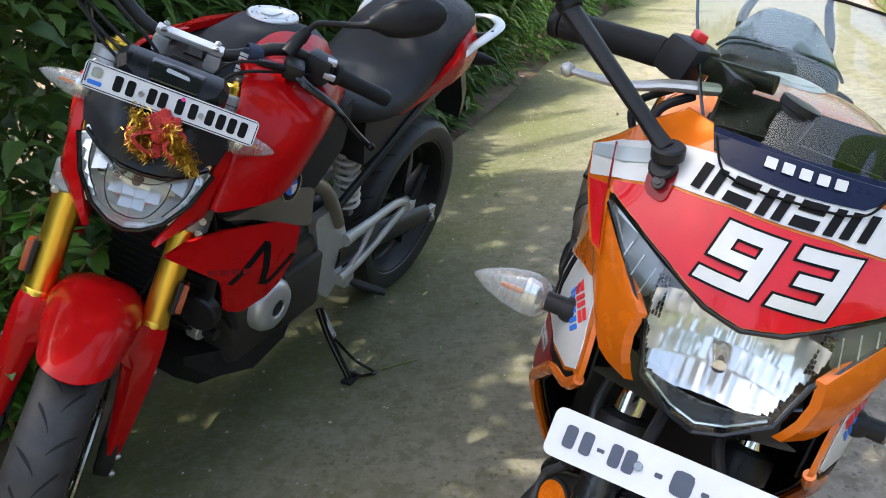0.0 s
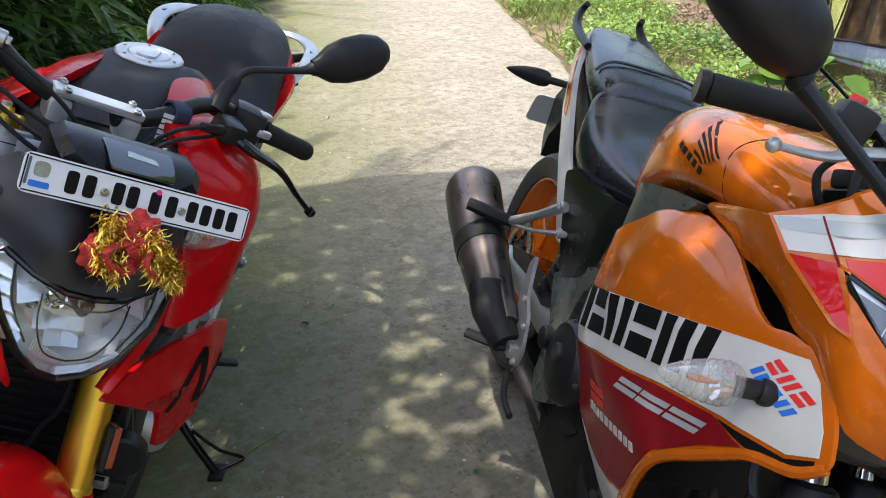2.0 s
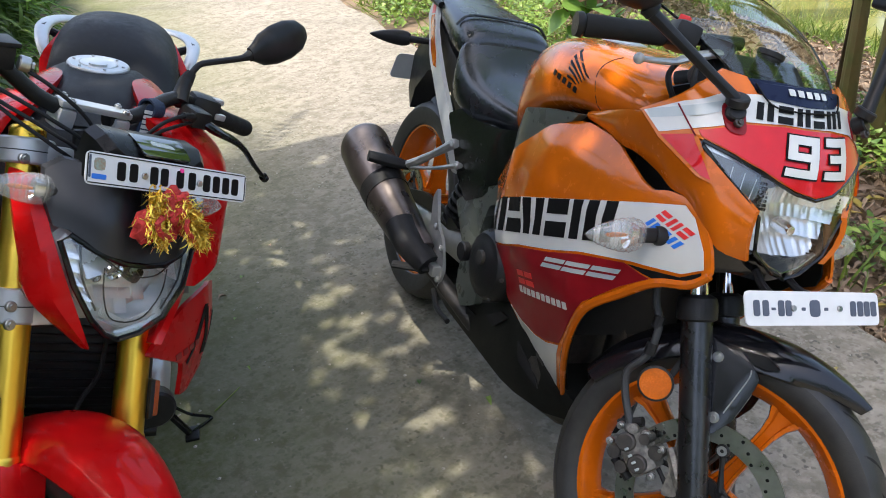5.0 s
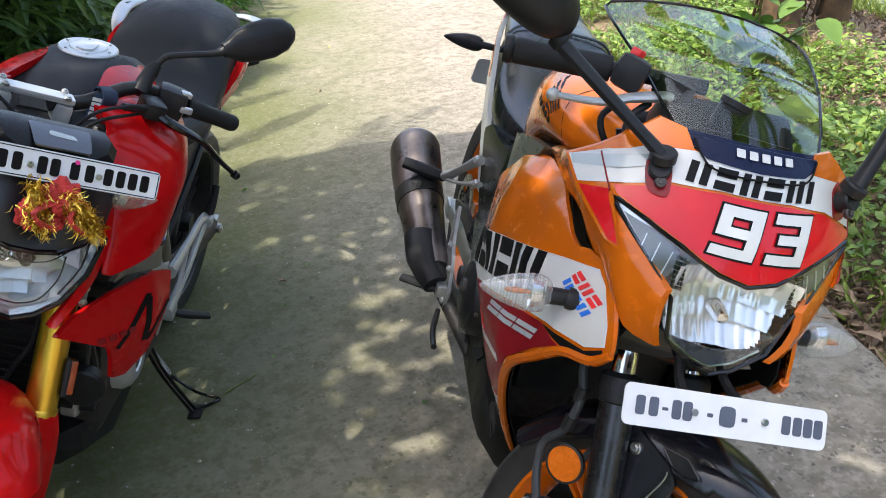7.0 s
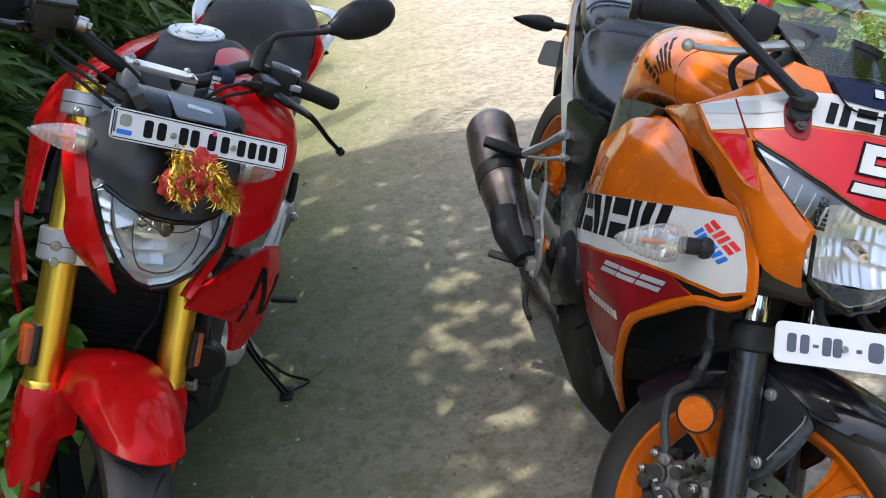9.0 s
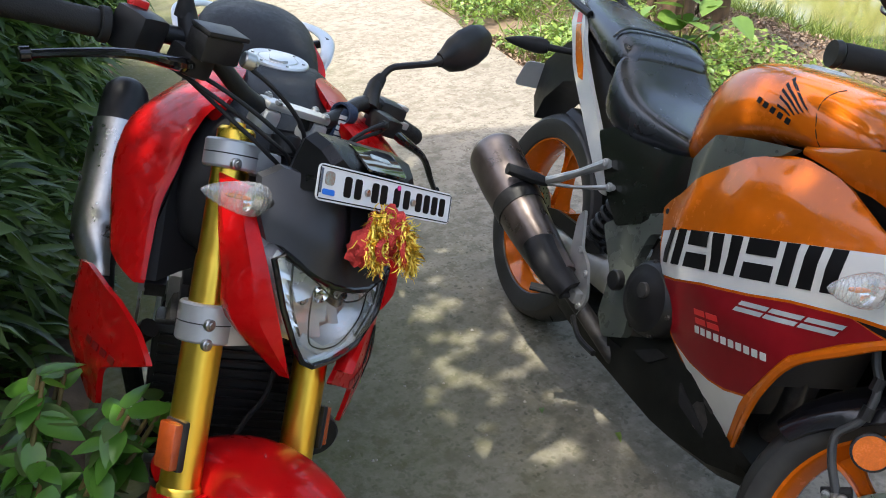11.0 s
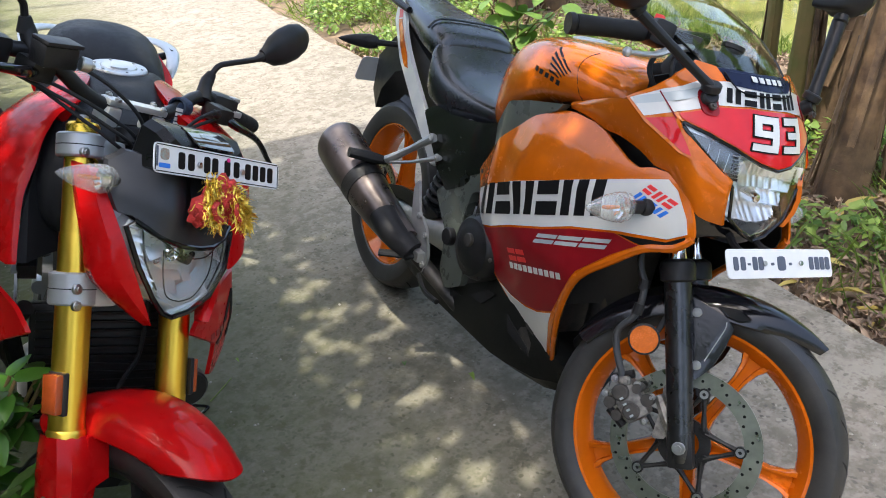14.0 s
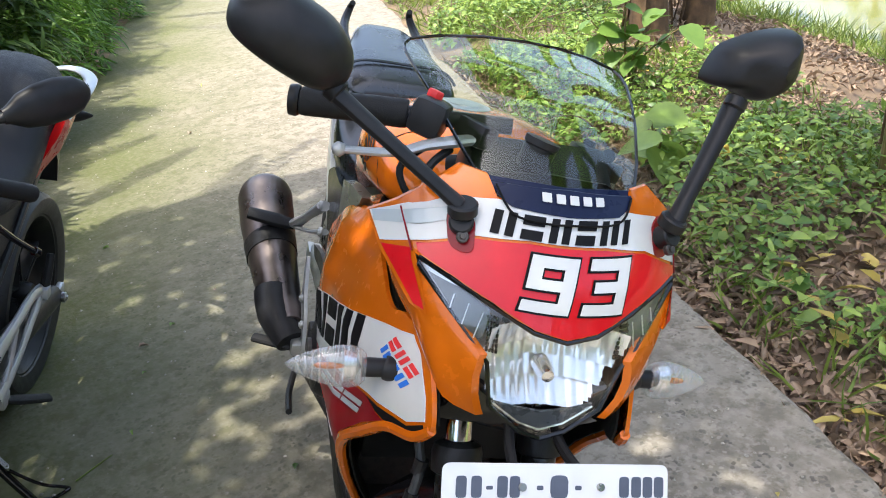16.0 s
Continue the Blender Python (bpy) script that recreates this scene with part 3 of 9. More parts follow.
for y in (-1, 1):
    skin = lambda a, b, y=y: (a, y * flank(a, b), b)
    lift = lambda h, y=y: (lambda a, b: (a, y * (flank(a, b) + h), b))
    panel = part("side_fairing", shell(rounded(SIDE_POLY, 0.008, 2), skin, (0, -0.006 * y, 0), 0.02), "orange", sport, "orange side fairing with white and deep red bands", 25)
    part("white_band", shell(WHITE_POLY, lift(0.0015), (0, -0.001 * y, 0), 0.02), "white", panel, angle=25)
    part("red_panel", shell(RED_POLY, lift(0.0015), (0, -0.001 * y, 0), 0.02), "maroon", panel, angle=25)
    part("inner_liner", shell([(1.02 + (a - 1.02) * 0.965, 0.58 + (b - 0.58) * 0.965) for a, b in SIDE_POLY], lift(-0.016), (0, -0.003 * y, 0), 0.03), "belly", panel, "black inner side of the fairing")
    part("black_corner", shell(INK_POLY, lift(0.0015), (0, -0.001 * y, 0), 0.02), "ink", panel)
    part("lower_white", shell(LOW_WHITE, lift(0.0015), (0, -0.001 * y, 0), 0.02), "white", panel, angle=25)
    letters(panel, "mark_bar", shapes(0.752, 0.536, 1.215, 0.710, 0.072, ("pair", "half", "pair", "half", "pair", "bar"), 0.16, 0.18), lift(0.003), "ink", (0, -0.001 * y, 0))
    letters(panel, "mark_bar", shapes(1.000, 0.566, 1.195, 0.634, 0.020, ("half", "half", "half"), 0.9, 0.08), lift(0.003), "greypaint", (0, -0.001 * y, 0))
    letters(panel, "mark_bar", slanted(0.905, 0.462, 1.110, 0.528, 0, 0.014, 10, 0.1, 0.32), lift(0.003), "white", (0, -0.001 * y, 0))
    letters(panel, "mark_bar", shapes(0.905, 0.482, 0.985, 0.510, 0.028, ("half", "half"), -0.1, 0.16), lift(0.003), "redfilm", (0, -0.001 * y, 0))
    letters(panel, "mark_bar", shapes(1.225, 0.768, 1.290, 0.752, 0.018, ("half", "pair", "half"), 0.4, 0.22), lift(0.003), "redfilm", (0, -0.001 * y, 0))
    letters(panel, "mark_bar", shapes(1.213, 0.750, 1.282, 0.732, 0.016, ("pair", "half", "pair"), 0.4, 0.22), lift(0.003), "blue", (0, -0.001 * y, 0))
    for bx, bz in ((0.665, 0.615), (0.775, 0.43)):
        part("screw", bolt((bx, y * (flank(bx, bz) + 0.001), bz), (0, y, 0), 0.006, 0.003), "dark", panel)
    # the orange lip round the wheel arch
    edge = [(1.338, 0.716), (1.312, 0.688), (1.262, 0.666), (1.209, 0.618), (1.144, 0.554), (1.098, 0.468), (1.06, 0.372), (1.02, 0.268)]
    part("arch_lip", tube([(a, y * (flank(a, b) - 0.004), b) for a, b in edge], [0.007, 0.009, 0.009, 0.009, 0.009, 0.008, 0.007, 0.005], 8, 4), "orange", panel)
    # the duct behind the nose
    part("duct", shell(rounded([(1.02, 0.835), (1.10, 0.815), (1.20, 0.80), (1.235, 0.83), (1.13, 0.90), (1.06, 0.91)], 0.01), lambda a, b, y=y: (a, y * 0.125, b), (0, -0.01 * y, 0), 0.05), "satin", sport)
    # upper flank that runs from the nose to the tank
    low = [(0.955, 0.168, 0.852), (1.024, 0.170, 0.850), (1.084, 0.173, 0.843), (1.110, 0.170, 0.843), (1.137, 0.167, 0.840), (1.183, 0.162, 0.830), (1.222, 0.160, 0.817), (1.256, 0.152, 0.813), (1.293, 0.143, 0.790), (1.325, 0.122, 0.757), (1.352, 0.085, 0.750)]
    high = [(0.955, 0.165, 0.868), (1.02, 0.180, 0.886), (1.075, 0.194, 0.902), (1.12, 0.202, 0.914), (1.158, 0.207, 0.920), (1.186, 0.205, 0.923), (1.214, 0.197, 0.915), (1.236, 0.187, 0.906), (1.276, 0.165, 0.896), (1.305, 0.140, 0.873), (1.350, 0.097, 0.832)]
    rings = []
    for p, q in zip(catmull([Vector(v) for v in low], 3), catmull([Vector(v) for v in high], 3)):
        out = [p.lerp(q, t) + Vector((0.004, 0.010, 0.002)) * (4 * t * (1 - t)) for t in (0, 0.12, 0.35, 0.65, 0.88, 1)]
        ring = out + [v + Vector((-0.003, -0.010, 0)) for v in out[::-1]]
        rings.append([Vector((v.x, y * v.y, v.z)) for v in ring])
    part("upper_fairing", loft(rings), "orange", sport, "orange upper fairing cheek", 35)


# nose: x of its skin at (y, z)
def nose(y, z):
    xc = lin(z, (0.62, 0.68, 0.72, 0.80, 0.86, 0.91, 0.95, 1.0, 1.05, 1.12), (1.30, 1.34, 1.36, 1.37, 1.362, 1.338, 1.308, 1.268, 1.215, 1.13))
    return xc - 2.4 * y * y - max(0.0, abs(y) - 0.17)


def nose_at(h):
    return lambda a, b: (nose(a, b) + h, a, b + h * 0.5)


def both(half):
    """A symmetrical outline from its right half, which runs from the bottom middle up to the top middle."""
    return [(-a, b) for a, b in half] + [(a, b) for a, b in half[::-1] if a > 1e-6]


MASK = both([(0.0, 0.862), (0.04, 0.869), (0.09, 0.889), (0.133, 0.904), (0.172, 0.914), (0.156, 0.855), (0.174, 0.860), (0.205, 0.895), (0.218, 0.925), (0.19, 0.955), (0.165, 0.985), (0.125, 1.015), (0.095, 1.012), (0.085, 0.992), (0.0, 0.994)])
mask = part("nose_fairing", shell(MASK, nose_at(0), (-0.006, 0, 0), 0.02), "orange", sport, "orange nose fairing with a white band and a red panel", 25)
part("white_band", shell(both([(0.0, 0.957), (0.05, 0.957), (0.112, 0.950), (0.172, 0.927), (0.205, 0.903), (0.216, 0.926), (0.18, 0.958), (0.135, 0.982), (0.085, 0.9905), (0.0, 0.992)]), nose_at(0.0015), (-0.001, 0, 0), 0.02), "white", mask, angle=25)
part("red_panel", shell(both([(0.0, 0.864), (0.04, 0.871), (0.09, 0.891), (0.133, 0.906), (0.170, 0.917), (0.172, 0.924), (0.112, 0.947), (0.05, 0.954), (0.0, 0.954)]), nose_at(0.0015), (-0.001, 0, 0), 0.02), "red", mask, angle=25)
for s in (-1, 1):
    part("red_side", shell([(s * a, b) for a, b in ((0.204, 0.900), (0.177, 0.916), (0.1755, 0.905), (0.160, 0.860), (0.171, 0.862))], nose_at(0.0015), (-0.001, 0, 0), 0.02), "red", mask)
    part("grey_stripe", shell([(s * a, b) for a, b in ((0.212, 0.918), (0.172, 0.943), (0.13, 0.962), (0.13, 0.974), (0.172, 0.957), (0.214, 0.928))], nose_at(0.003), (-0.001, 0, 0), 0.02), "greypaint", mask)
for s in (-1, 1):
    part("panel_seam", tube([nose_at(0.0028)(s * a, b) for a, b in ((0.176, 0.914), (0.181, 0.930), (0.187, 0.950))], 0.0013, 6, 4), "maroon", mask, "thin dark red seam")
part("screen_lip", tube([nose_at(0.005)(a, b) for a, b in ((-0.088, 1.004), (-0.076, 0.985), (-0.062, 0.977), (-0.03, 0.9755), (0.0, 0.9765), (0.04, 0.9775), (0.066, 0.980), (0.080, 0.988), (0.090, 1.004))], 0.0014, 6, 4), "ink", mask, "thin black lower edge of the windscreen")
letters(mask, "mark_bar", shapes(-0.095, 0.957, 0.106, 0.960, 0.0235, ("pair", "half", "pair", "half", "pair", "bar"), 0.3, 0.24), nose_at(0.003), "ink", (-0.001, 0, 0))
part("navy_band", shell(both([(0.0, 0.984), (0.070, 0.986), (0.084, 0.993), (0.092, 1.006), (0.0, 1.010)]), nose_at(0.003), (-0.002, 0, 0), 0.02), "navy", mask)
letters(mask, "mark_bar", slanted(-0.035, 0.9965, 0.052, 0.9965, 0, 0.0085, 5, 0.0, 0.34), nose_at(0.0055), "white", (-0.001, 0, 0))


def numeral(strokes, o, w, h, lean):
    """Outlines of the strokes of a block figure, laid into a slanted box."""
    out = []
    for x0, z0, x1, z1 in strokes:
        out.append([(o[0] + (x * w) + (z * h * lean), o[1] + z * h) for x, z in ((x0, z0), (x1, z0), (x1, z1), (x0, z1))])
    return out


NINE = [(0.0, 0.0, 0.72, 0.2), (0.72, 0.0, 1.0, 1.0), (0.22, 0.8, 0.72, 1.0), (0.0, 0.42, 0.27, 1.0), (0.27, 0.42, 0.72, 0.6)]
THREE = [(0.0, 0.0, 0.72, 0.2), (0.72, 0.0, 1.0, 1.0), (0.0, 0.8, 0.72, 1.0), (0.18, 0.42, 0.72, 0.6)]
for strokes, o in ((NINE, (-0.062, 0.889)), (THREE, (0.012, 0.890))):
    for poly in numeral([(a - 0.045, b - 0.04, c + 0.045, d + 0.04) for a, b, c, d in strokes], o, 0.058, 0.056, 0.28):
        part("number_edge", shell(poly, nose_at(0.003), (-0.001, 0, 0), 0.02), "ink", mask)
    for poly in numeral(strokes, o, 0.058, 0.056, 0.28):
        part("number_stroke", shell(poly, nose_at(0.0045), (-0.001, 0, 0), 0.02), "white", mask, "white stroke of the number 93")

# headlight
LIGHT = both([(0.0, 0.724), (0.03, 0.734), (0.072, 0.764), (0.086, 0.822), (0.103, 0.838), (0.168, 0.905), (0.168, 0.912), (0.133, 0.902), (0.09, 0.887), (0.04, 0.867), (0.0, 0.860)])
head = part("headlight", shell([(a * 0.97, 0.80 + (b - 0.80) * 0.97) for a, b in LIGHT], lambda a, b: (nose(a, b) - max(0.009, 0.088 - 5.2 * a * a), a, b), (-0.01, 0, 0), 0.02), "housing", sport, "wide clear headlight with faceted chrome reflector")
part("lens", shell(LIGHT, nose_at(-0.001), (-0.002, 0, 0), 0.02), "lens", head, "clear lens").visible_shadow = False
rim_line = [(nose(a, b) - 0.001, a, b) for a, b in LIGHT]
part("lens_edge", tube(rim_line + rim_line[:1], 0.0032, 6, 1), "black", head, "thin black lens edge")
bowl = fluted(0.092, 0.752, 0.866, lambda yy, zz: nose(0, zz) - 0.060 + 4.0 * (yy * yy + ((zz - 0.805) * 1.4) ** 2), lambda yy, zz: zz < 0.862 + 0.15 * abs(yy) and abs(yy) < 0.97 * lin(zz, (0.73, 0.764, 0.822, 0.87), (0.03, 0.072, 0.089, 0.094)), 0.0135, 0.0012)
part("reflector", bowl, "aluminised", head, "fluted chrome reflector", 40)
part("bulb_cap", lathe([(0.0, 0.016), (0.008, 0.014), (0.011, 0.006), (0.012, -0.02)], (1.325, 0.0, 0.80), "x", 20), "chrome", head)
part("lower_trim", shell(both([(0.0, 0.727), (0.03, 0.737), (0.069, 0.764), (0.0, 0.757)]), lambda a, b: (nose(a, b) - 0.014, a, b), (-0.004, 0, 0), 0.02), "lampgrey", head, "grey ribbed lower trim")
part("trim_line", tube([(nose(a, b) - 0.010, a, b) for a, b in ((-0.066, 0.764), (-0.03, 0.741), (0.0, 0.7315), (0.03, 0.741), (0.066, 0.764))], 0.0022, 6, 1), "chrome", head)
for s in (-1, 1):
    wing = part("wing_panel", shell([(s * a, b) for a, b in ((0.156, 0.899), (0.122, 0.861), (0.101, 0.840), (0.094, 0.846), (0.088, 0.880), (0.120, 0.892))], lambda a, b: (nose(a, b) - 0.006 - 0.10 * abs(b - 0.868), a, b), (-0.003, 0, 0), 0.012), "lampgrey", head, "dark grey panel inside the lens", 20)
    for k in range(3):
        part("panel_step", tube([(nose(a, b) - 0.005, s * a, b) for a, b in ((0.104 + 0.014 * k, 0.844 + 0.013 * k), (0.096 + 0.016 * k, 0.876 + 0.005 * k))], 0.0009, 6, 1), "housing", wing)
    net = bmesh.new()
    for i in range(4):
        for j in range(7):
            a, b = 0.076 + 0.0036 * i + 0.0006 * j, 0.834 + 0.0062 * j
            merge(net, block((nose(a, b) - 0.009, s * a, b), (0.004, 0.0030, 0.0050), 0.001))
    tagged(part("facet_net", net, "satin", head, "dark net of small facets"), kind="stuff")
part("chin", shell(both([(0.0, 0.700), (0.07, 0.712), (0.12, 0.70), (0.14, 0.73), (0.10, 0.77), (0.075, 0.765), (0.03, 0.735), (0.0, 0.724)]), lambda a, b: (nose(a, b) - 0.03, a, b), (-0.03, 0, 0), 0.02), "black", sport, "black chin under the headlight")
for s in (-1, 1):
    part("chin_stay", tube([(1.33, s * 0.03, 0.725), (1.36, s * 0.035, 0.71), (1.42, s * 0.045, 0.708)], 0.007, 8), "satin", sport)

# windscreen
SPROF = [(1.268, 0.998), (1.21, 1.040), (1.14, 1.082), (1.06, 1.114), (0.985, 1.134)]


def screen_at(a, b):
    """a: across; b: the way up its middle, 0 to 1."""
    s = max(0.0, min(0.999, b)) * 4
    i = int(s)
    t = s - i
    x, z = (SPROF[i][k] + (SPROF[i + 1][k] - SPROF[i][k]) * t for k in (0, 1))
    return (x - 1.95 * a * a, a, z - 0.65 * a * a)


SCREEN = both([(0.0, 0.0), (0.088, 0.005), (0.103, 0.08), (0.122, 0.25), (0.142, 0.45), (0.158, 0.62), (0.168, 0.76), (0.168, 0.84), (0.158, 0.90), (0.12, 0.95), (0.06, 0.985), (0.0, 0.995)])
screen = part("windscreen", shell(SCREEN, screen_at, (-0.0025, 0, -0.001), 0.05), "screen", sport, "scratched light smoke windscreen")
screen.visible_shadow = False
edge = [screen_at(a, b) for a, b in SCREEN]
part("screen_edge", tube(edge + edge[:1], 0.0022, 6, 1), "black", screen)
part("navy_film", shell(both([(0.0, 0.012), (0.089, 0.02), (0.102, 0.10), (0.0, 0.075)]), lambda a, b: tuple(p + q for p, q in zip(screen_at(a, b), (0.002, 0, 0.001))), (-0.001, 0, 0), 0.05), "navy", screen)

# mirrors
MIR = {-1: ((1.262, -0.126, 0.957), (1.205, -0.283, 1.077)), 1: ((1.262, 0.142, 0.965), (1.222, 0.205, 1.132))}
HEADS = {-1: [(-0.269, 1.124), (-0.268, 1.097), (-0.280, 1.081), (-0.302, 1.076), (-0.331, 1.083), (-0.376, 1.105), (-0.404, 1.126), (-0.408, 1.150), (-0.395, 1.172), (-0.355, 1.182), (-0.317, 1.169), (-0.288, 1.151)],
         1: [(0.177, 1.156), (0.186, 1.148), (0.213, 1.146), (0.240, 1.138), (0.268, 1.153), (0.280, 1.177), (0.279, 1.205), (0.2745, 1.226), (0.268, 1.231), (0.239, 1.224), (0.209, 1.209), (0.187, 1.192)]}
for s in (-1, 1):
    base, top = Vector(MIR[s][0]), Vector(MIR[s][1])
    foot = part("mirror", disc(base + Vector((0.006, 0, 0.003)), (0.75, s * 0.3, 0.55), 0.015, 0.022, 20), "satin", sport, "black mirror on a long stalk")
    part("foot_pad", shell(rounded([(base.y + a, base.z + b) for a, b in ((-0.013, -0.026), (0.013, -0.026), (0.016, 0.008), (0.0, 0.018), (-0.016, 0.008))], 0.010, 4), nose_at(0.004), (-0.004, 0, 0), 0.02), "maroon", foot, "dark red mirror base")
    part("bolt", bolt(base + Vector((0.021, 0, -0.008)), (0.8, s * 0.2, 0.5), 0.0075, 0.008), "engine", foot)
    part("pivot", disc(base + Vector((0.006, s * 0.002, 0.022)), (0.2, s * 0.2, 1), 0.018, 0.016, 20), "satin", foot)
    b2 = base + Vector((0.004, s * 0.006, 0.024))
    part("stalk", tube([b2, b2.lerp(top, 0.2), b2.lerp(top, 0.6), top], [0.013, 0.011, 0.012, 0.014], 12, 4, 0.75), "satin", foot)
    part("ball_joint", disc(top + Vector((0, s * 0.002, 0.004)), top - b2, 0.0145, 0.016, 18), "satin", foot)
    pts = catmull([(0, a, b) for a, b in HEADS[s]], 4, True)
    cy, cz = sum(p.y for p in pts) / len(pts), sum(p.z for p in pts) / len(pts)
    rings = []
    for dx, k in ((-0.030, 0.90), (-0.028, 1.0), (-0.012, 1.0), (0.008, 0.93), (0.024, 0.76), (0.034, 0.5), (0.038, 0.2)):
        rings.append([(1.205 + dx + (0.15 * (p.y - cy) * s if s > 0 else 0), cy + (p.y - cy) * k, cz + (p.z - cz) * k) for p in pts])
    part("mirror_shell", loft(rings), "satin", foot, "satin black mirror housing", 50)
    part("mirror_glass", shell([(cy + (p.y - cy) * 0.93, cz + (p.z - cz) * 0.93) for p in pts], lambda a, b: (1.1735 + (0.15 * (a - cy) * s if s > 0 else 0), a, b), (0.001, 0, 0), 0.1), "mirror", foot, "mirror glass")

# handlebars
for s in (-1, 1):
    a, e = Vector((1.10, s * 0.125, 1.028)), Vector((0.900, s * 0.313, 0.948))
    bar = part("clip_on_bar", tube([a, e], 0.011, 12), "dark", sport, turn=HS)
    part("grip", tube([a.lerp(e, 0.47), a.lerp(e, 0.5), a.lerp(e, 0.75), a.lerp(e, 0.93), a.lerp(e, 0.95)], [0.016, 0.0188, 0.0178, 0.0188, 0.016], 18, 3), "rubber", bar, turn=HS)
    part("bar_end", tube([a.lerp(e, 0.955), a.lerp(e, 0.97), a.lerp(e, 1.0)], [0.0185, 0.0208, 0.0195], 18, 3), "satin", bar, turn=HS)
    part("switch_box", block(a.lerp(e, 0.37), (0.046, 0.070, 0.048), 0.012, Matrix.Rotation(radians(-36 * s), 4, "Z")), "satin", bar, turn=HS)
    part("red_switch" if s < 0 else "switch", block(a.lerp(e, 0.36) + Vector((-0.01, 0, 0.027)), (0.018, 0.014, 0.012), 0.003), "redfilm" if s < 0 else "satin", bar, turn=HS)
    piv = a.lerp(e, 0.20) + Vector((0.034, 0, -0.010))
    part("lever_mount", block(a.lerp(e, 0.20) + Vector((0.020, 0, -0.008)), (0.05, 0.032, 0.03), 0.006), "dark", bar, turn=HS)
    part("lever", tube([piv, Vector((1.078, s * 0.195, 0.985)), Vector((1.066, s * 0.225, 0.970)), Vector((1.056, s * 0.262, 0.950)), Vector((1.028, s * 0.321, 0.932))], [0.011, 0.0125, 0.011, 0.009, 0.007], 10, 5, 0.6), "alu", bar, "polished aluminium lever", turn=HS)
    part("lever_ball", lathe([(0.0, -0.009), (0.005, -0.0078), (0.0085, -0.003), (0.009, 0), (0.0085, 0.003), (0.005, 0.0078), (0.0, 0.009)], (1.028, s * 0.321, 0.932), "z", 16), "alu", bar, turn=HS)
    if s < 0:
        res = part("brake_reservoir", lathe([(0.0, -0.02), (0.019, -0.02), (0.021, -0.015), (0.021, 0.01), (0.023, 0.012), (0.023, 0.02), (0.0, 0.021)], (1.150, -0.120, 1.012), "z", 20), "satin", bar, turn=HS)
        part("brake_line", tube([(1.075, -0.19, 0.975), (1.085, -0.225, 0.945), (1.105, -0.215, 0.905), (1.12, -0.16, 0.885), (1.12, -0.10, 0.89)], 0.0055, 8, 6), "rubber", bar, turn=HS)
        part("throttle_cable", tube([(1.045, -0.2, 0.965), (1.05, -0.235, 0.93), (1.075, -0.21, 0.895), (1.10, -0.15, 0.88), (1.11, -0.1, 0.88)], 0.0048, 8, 6), "rubber", bar, turn=HS)
part("top_yoke", block((1.045, 0, 0.955), (0.07, 0.24, 0.025), 0.008, Matrix.Rotation(radians(-25), 4, "Y")), "dark", sport, turn=HS)
part("dashboard", block((1.14, 0, 0.985), (0.07, 0.20, 0.075), 0.015, Matrix.Rotation(radians(-50), 4, "Y")), "satin", sport, "black instrument cluster behind the screen")
part("dash_cowl", shell(both([(0.0, 0.93), (0.13, 0.93), (0.15, 0.965), (0.085, 1.0), (0.0, 1.01)]), lambda a, b: (1.14 + (b - 0.93) * 0.8 - 1.2 * a * a, a, b), (-0.005, 0, 0), 0.05), "satin", sport)

# fuel tank: sections along x
TANK = [(0.548, 0.050, 0.70, 0.745), (0.575, 0.098, 0.70, 0.84), (0.61, 0.128, 0.705, 0.905), (0.66, 0.152, 0.735, 0.953), (0.74, 0.170, 0.785, 0.974), (0.83, 0.180, 0.825, 0.980), (0.92, 0.178, 0.845, 0.977), (1.0, 0.160, 0.855, 0.960), (1.05, 0.130, 0.865, 0.940), (1.08, 0.085, 0.875, 0.905)]


def tank_ring(x, w, zb, zt):
    ring = []
    for q in range(28):
        a = 2 * math.pi * q / 28
        c, s = math.cos(a), math.sin(a)
        yy = w * math.copysign(abs(c) ** 0.62, c)
        zz = zb + (zt - zb) * (0.42 + 0.58 * math.copysign(abs(s) ** 0.72, s) if s > 0 else 0.42 + 0.42 * math.copysign(abs(s) ** 0.72, s))
        ring.append((x, yy, zz))
    return ring


sec = catmull([Vector((x, w, zt)) for x, w, zb, zt in TANK], 3)
zbs = catmull([Vector((x, zb, 0)) for x, w, zb, zt in TANK], 3)
tank = part("fuel_tank", loft([tank_ring(p.x, p.y, q.y, p.z) for p, q in zip(sec, zbs)]), "orange", sport, "glossy orange fuel tank", 50)
part("tank_cap", lathe([(0.0, 0.006), (0.032, 0.006), (0.034, 0.004), (0.040, 0.004), (0.048, 0.002), (0.049, -0.006)], (0, 0, 0), "z", 40), "silver", tank, "silver filler cap", turn=Matrix.Translation((0.760, 0, 0.9755)) @ Matrix.Rotation(radians(-3), 4, "Y"))


def tank_side(a, b, h=0.0):
    """The skin of the tank's flank at (x, z)."""
    w = lin(a, [q[0] for q in TANK], [q[1] for q in TANK])
    zb = lin(a, [q[0] for q in TANK], [q[2] for q in TANK])
    zt = lin(a, [q[0] for q in TANK], [q[3] for q in TANK])
    k = ((b - zb) / (zt - zb) - 0.42) / (0.58 if (b - zb) / (zt - zb) > 0.42 else 0.42)
    s = max(-0.98, min(0.98, math.copysign(abs(k) ** (1 / 0.72), k)))
    return w * math.sqrt(1 - s * s) ** 0.62 + h


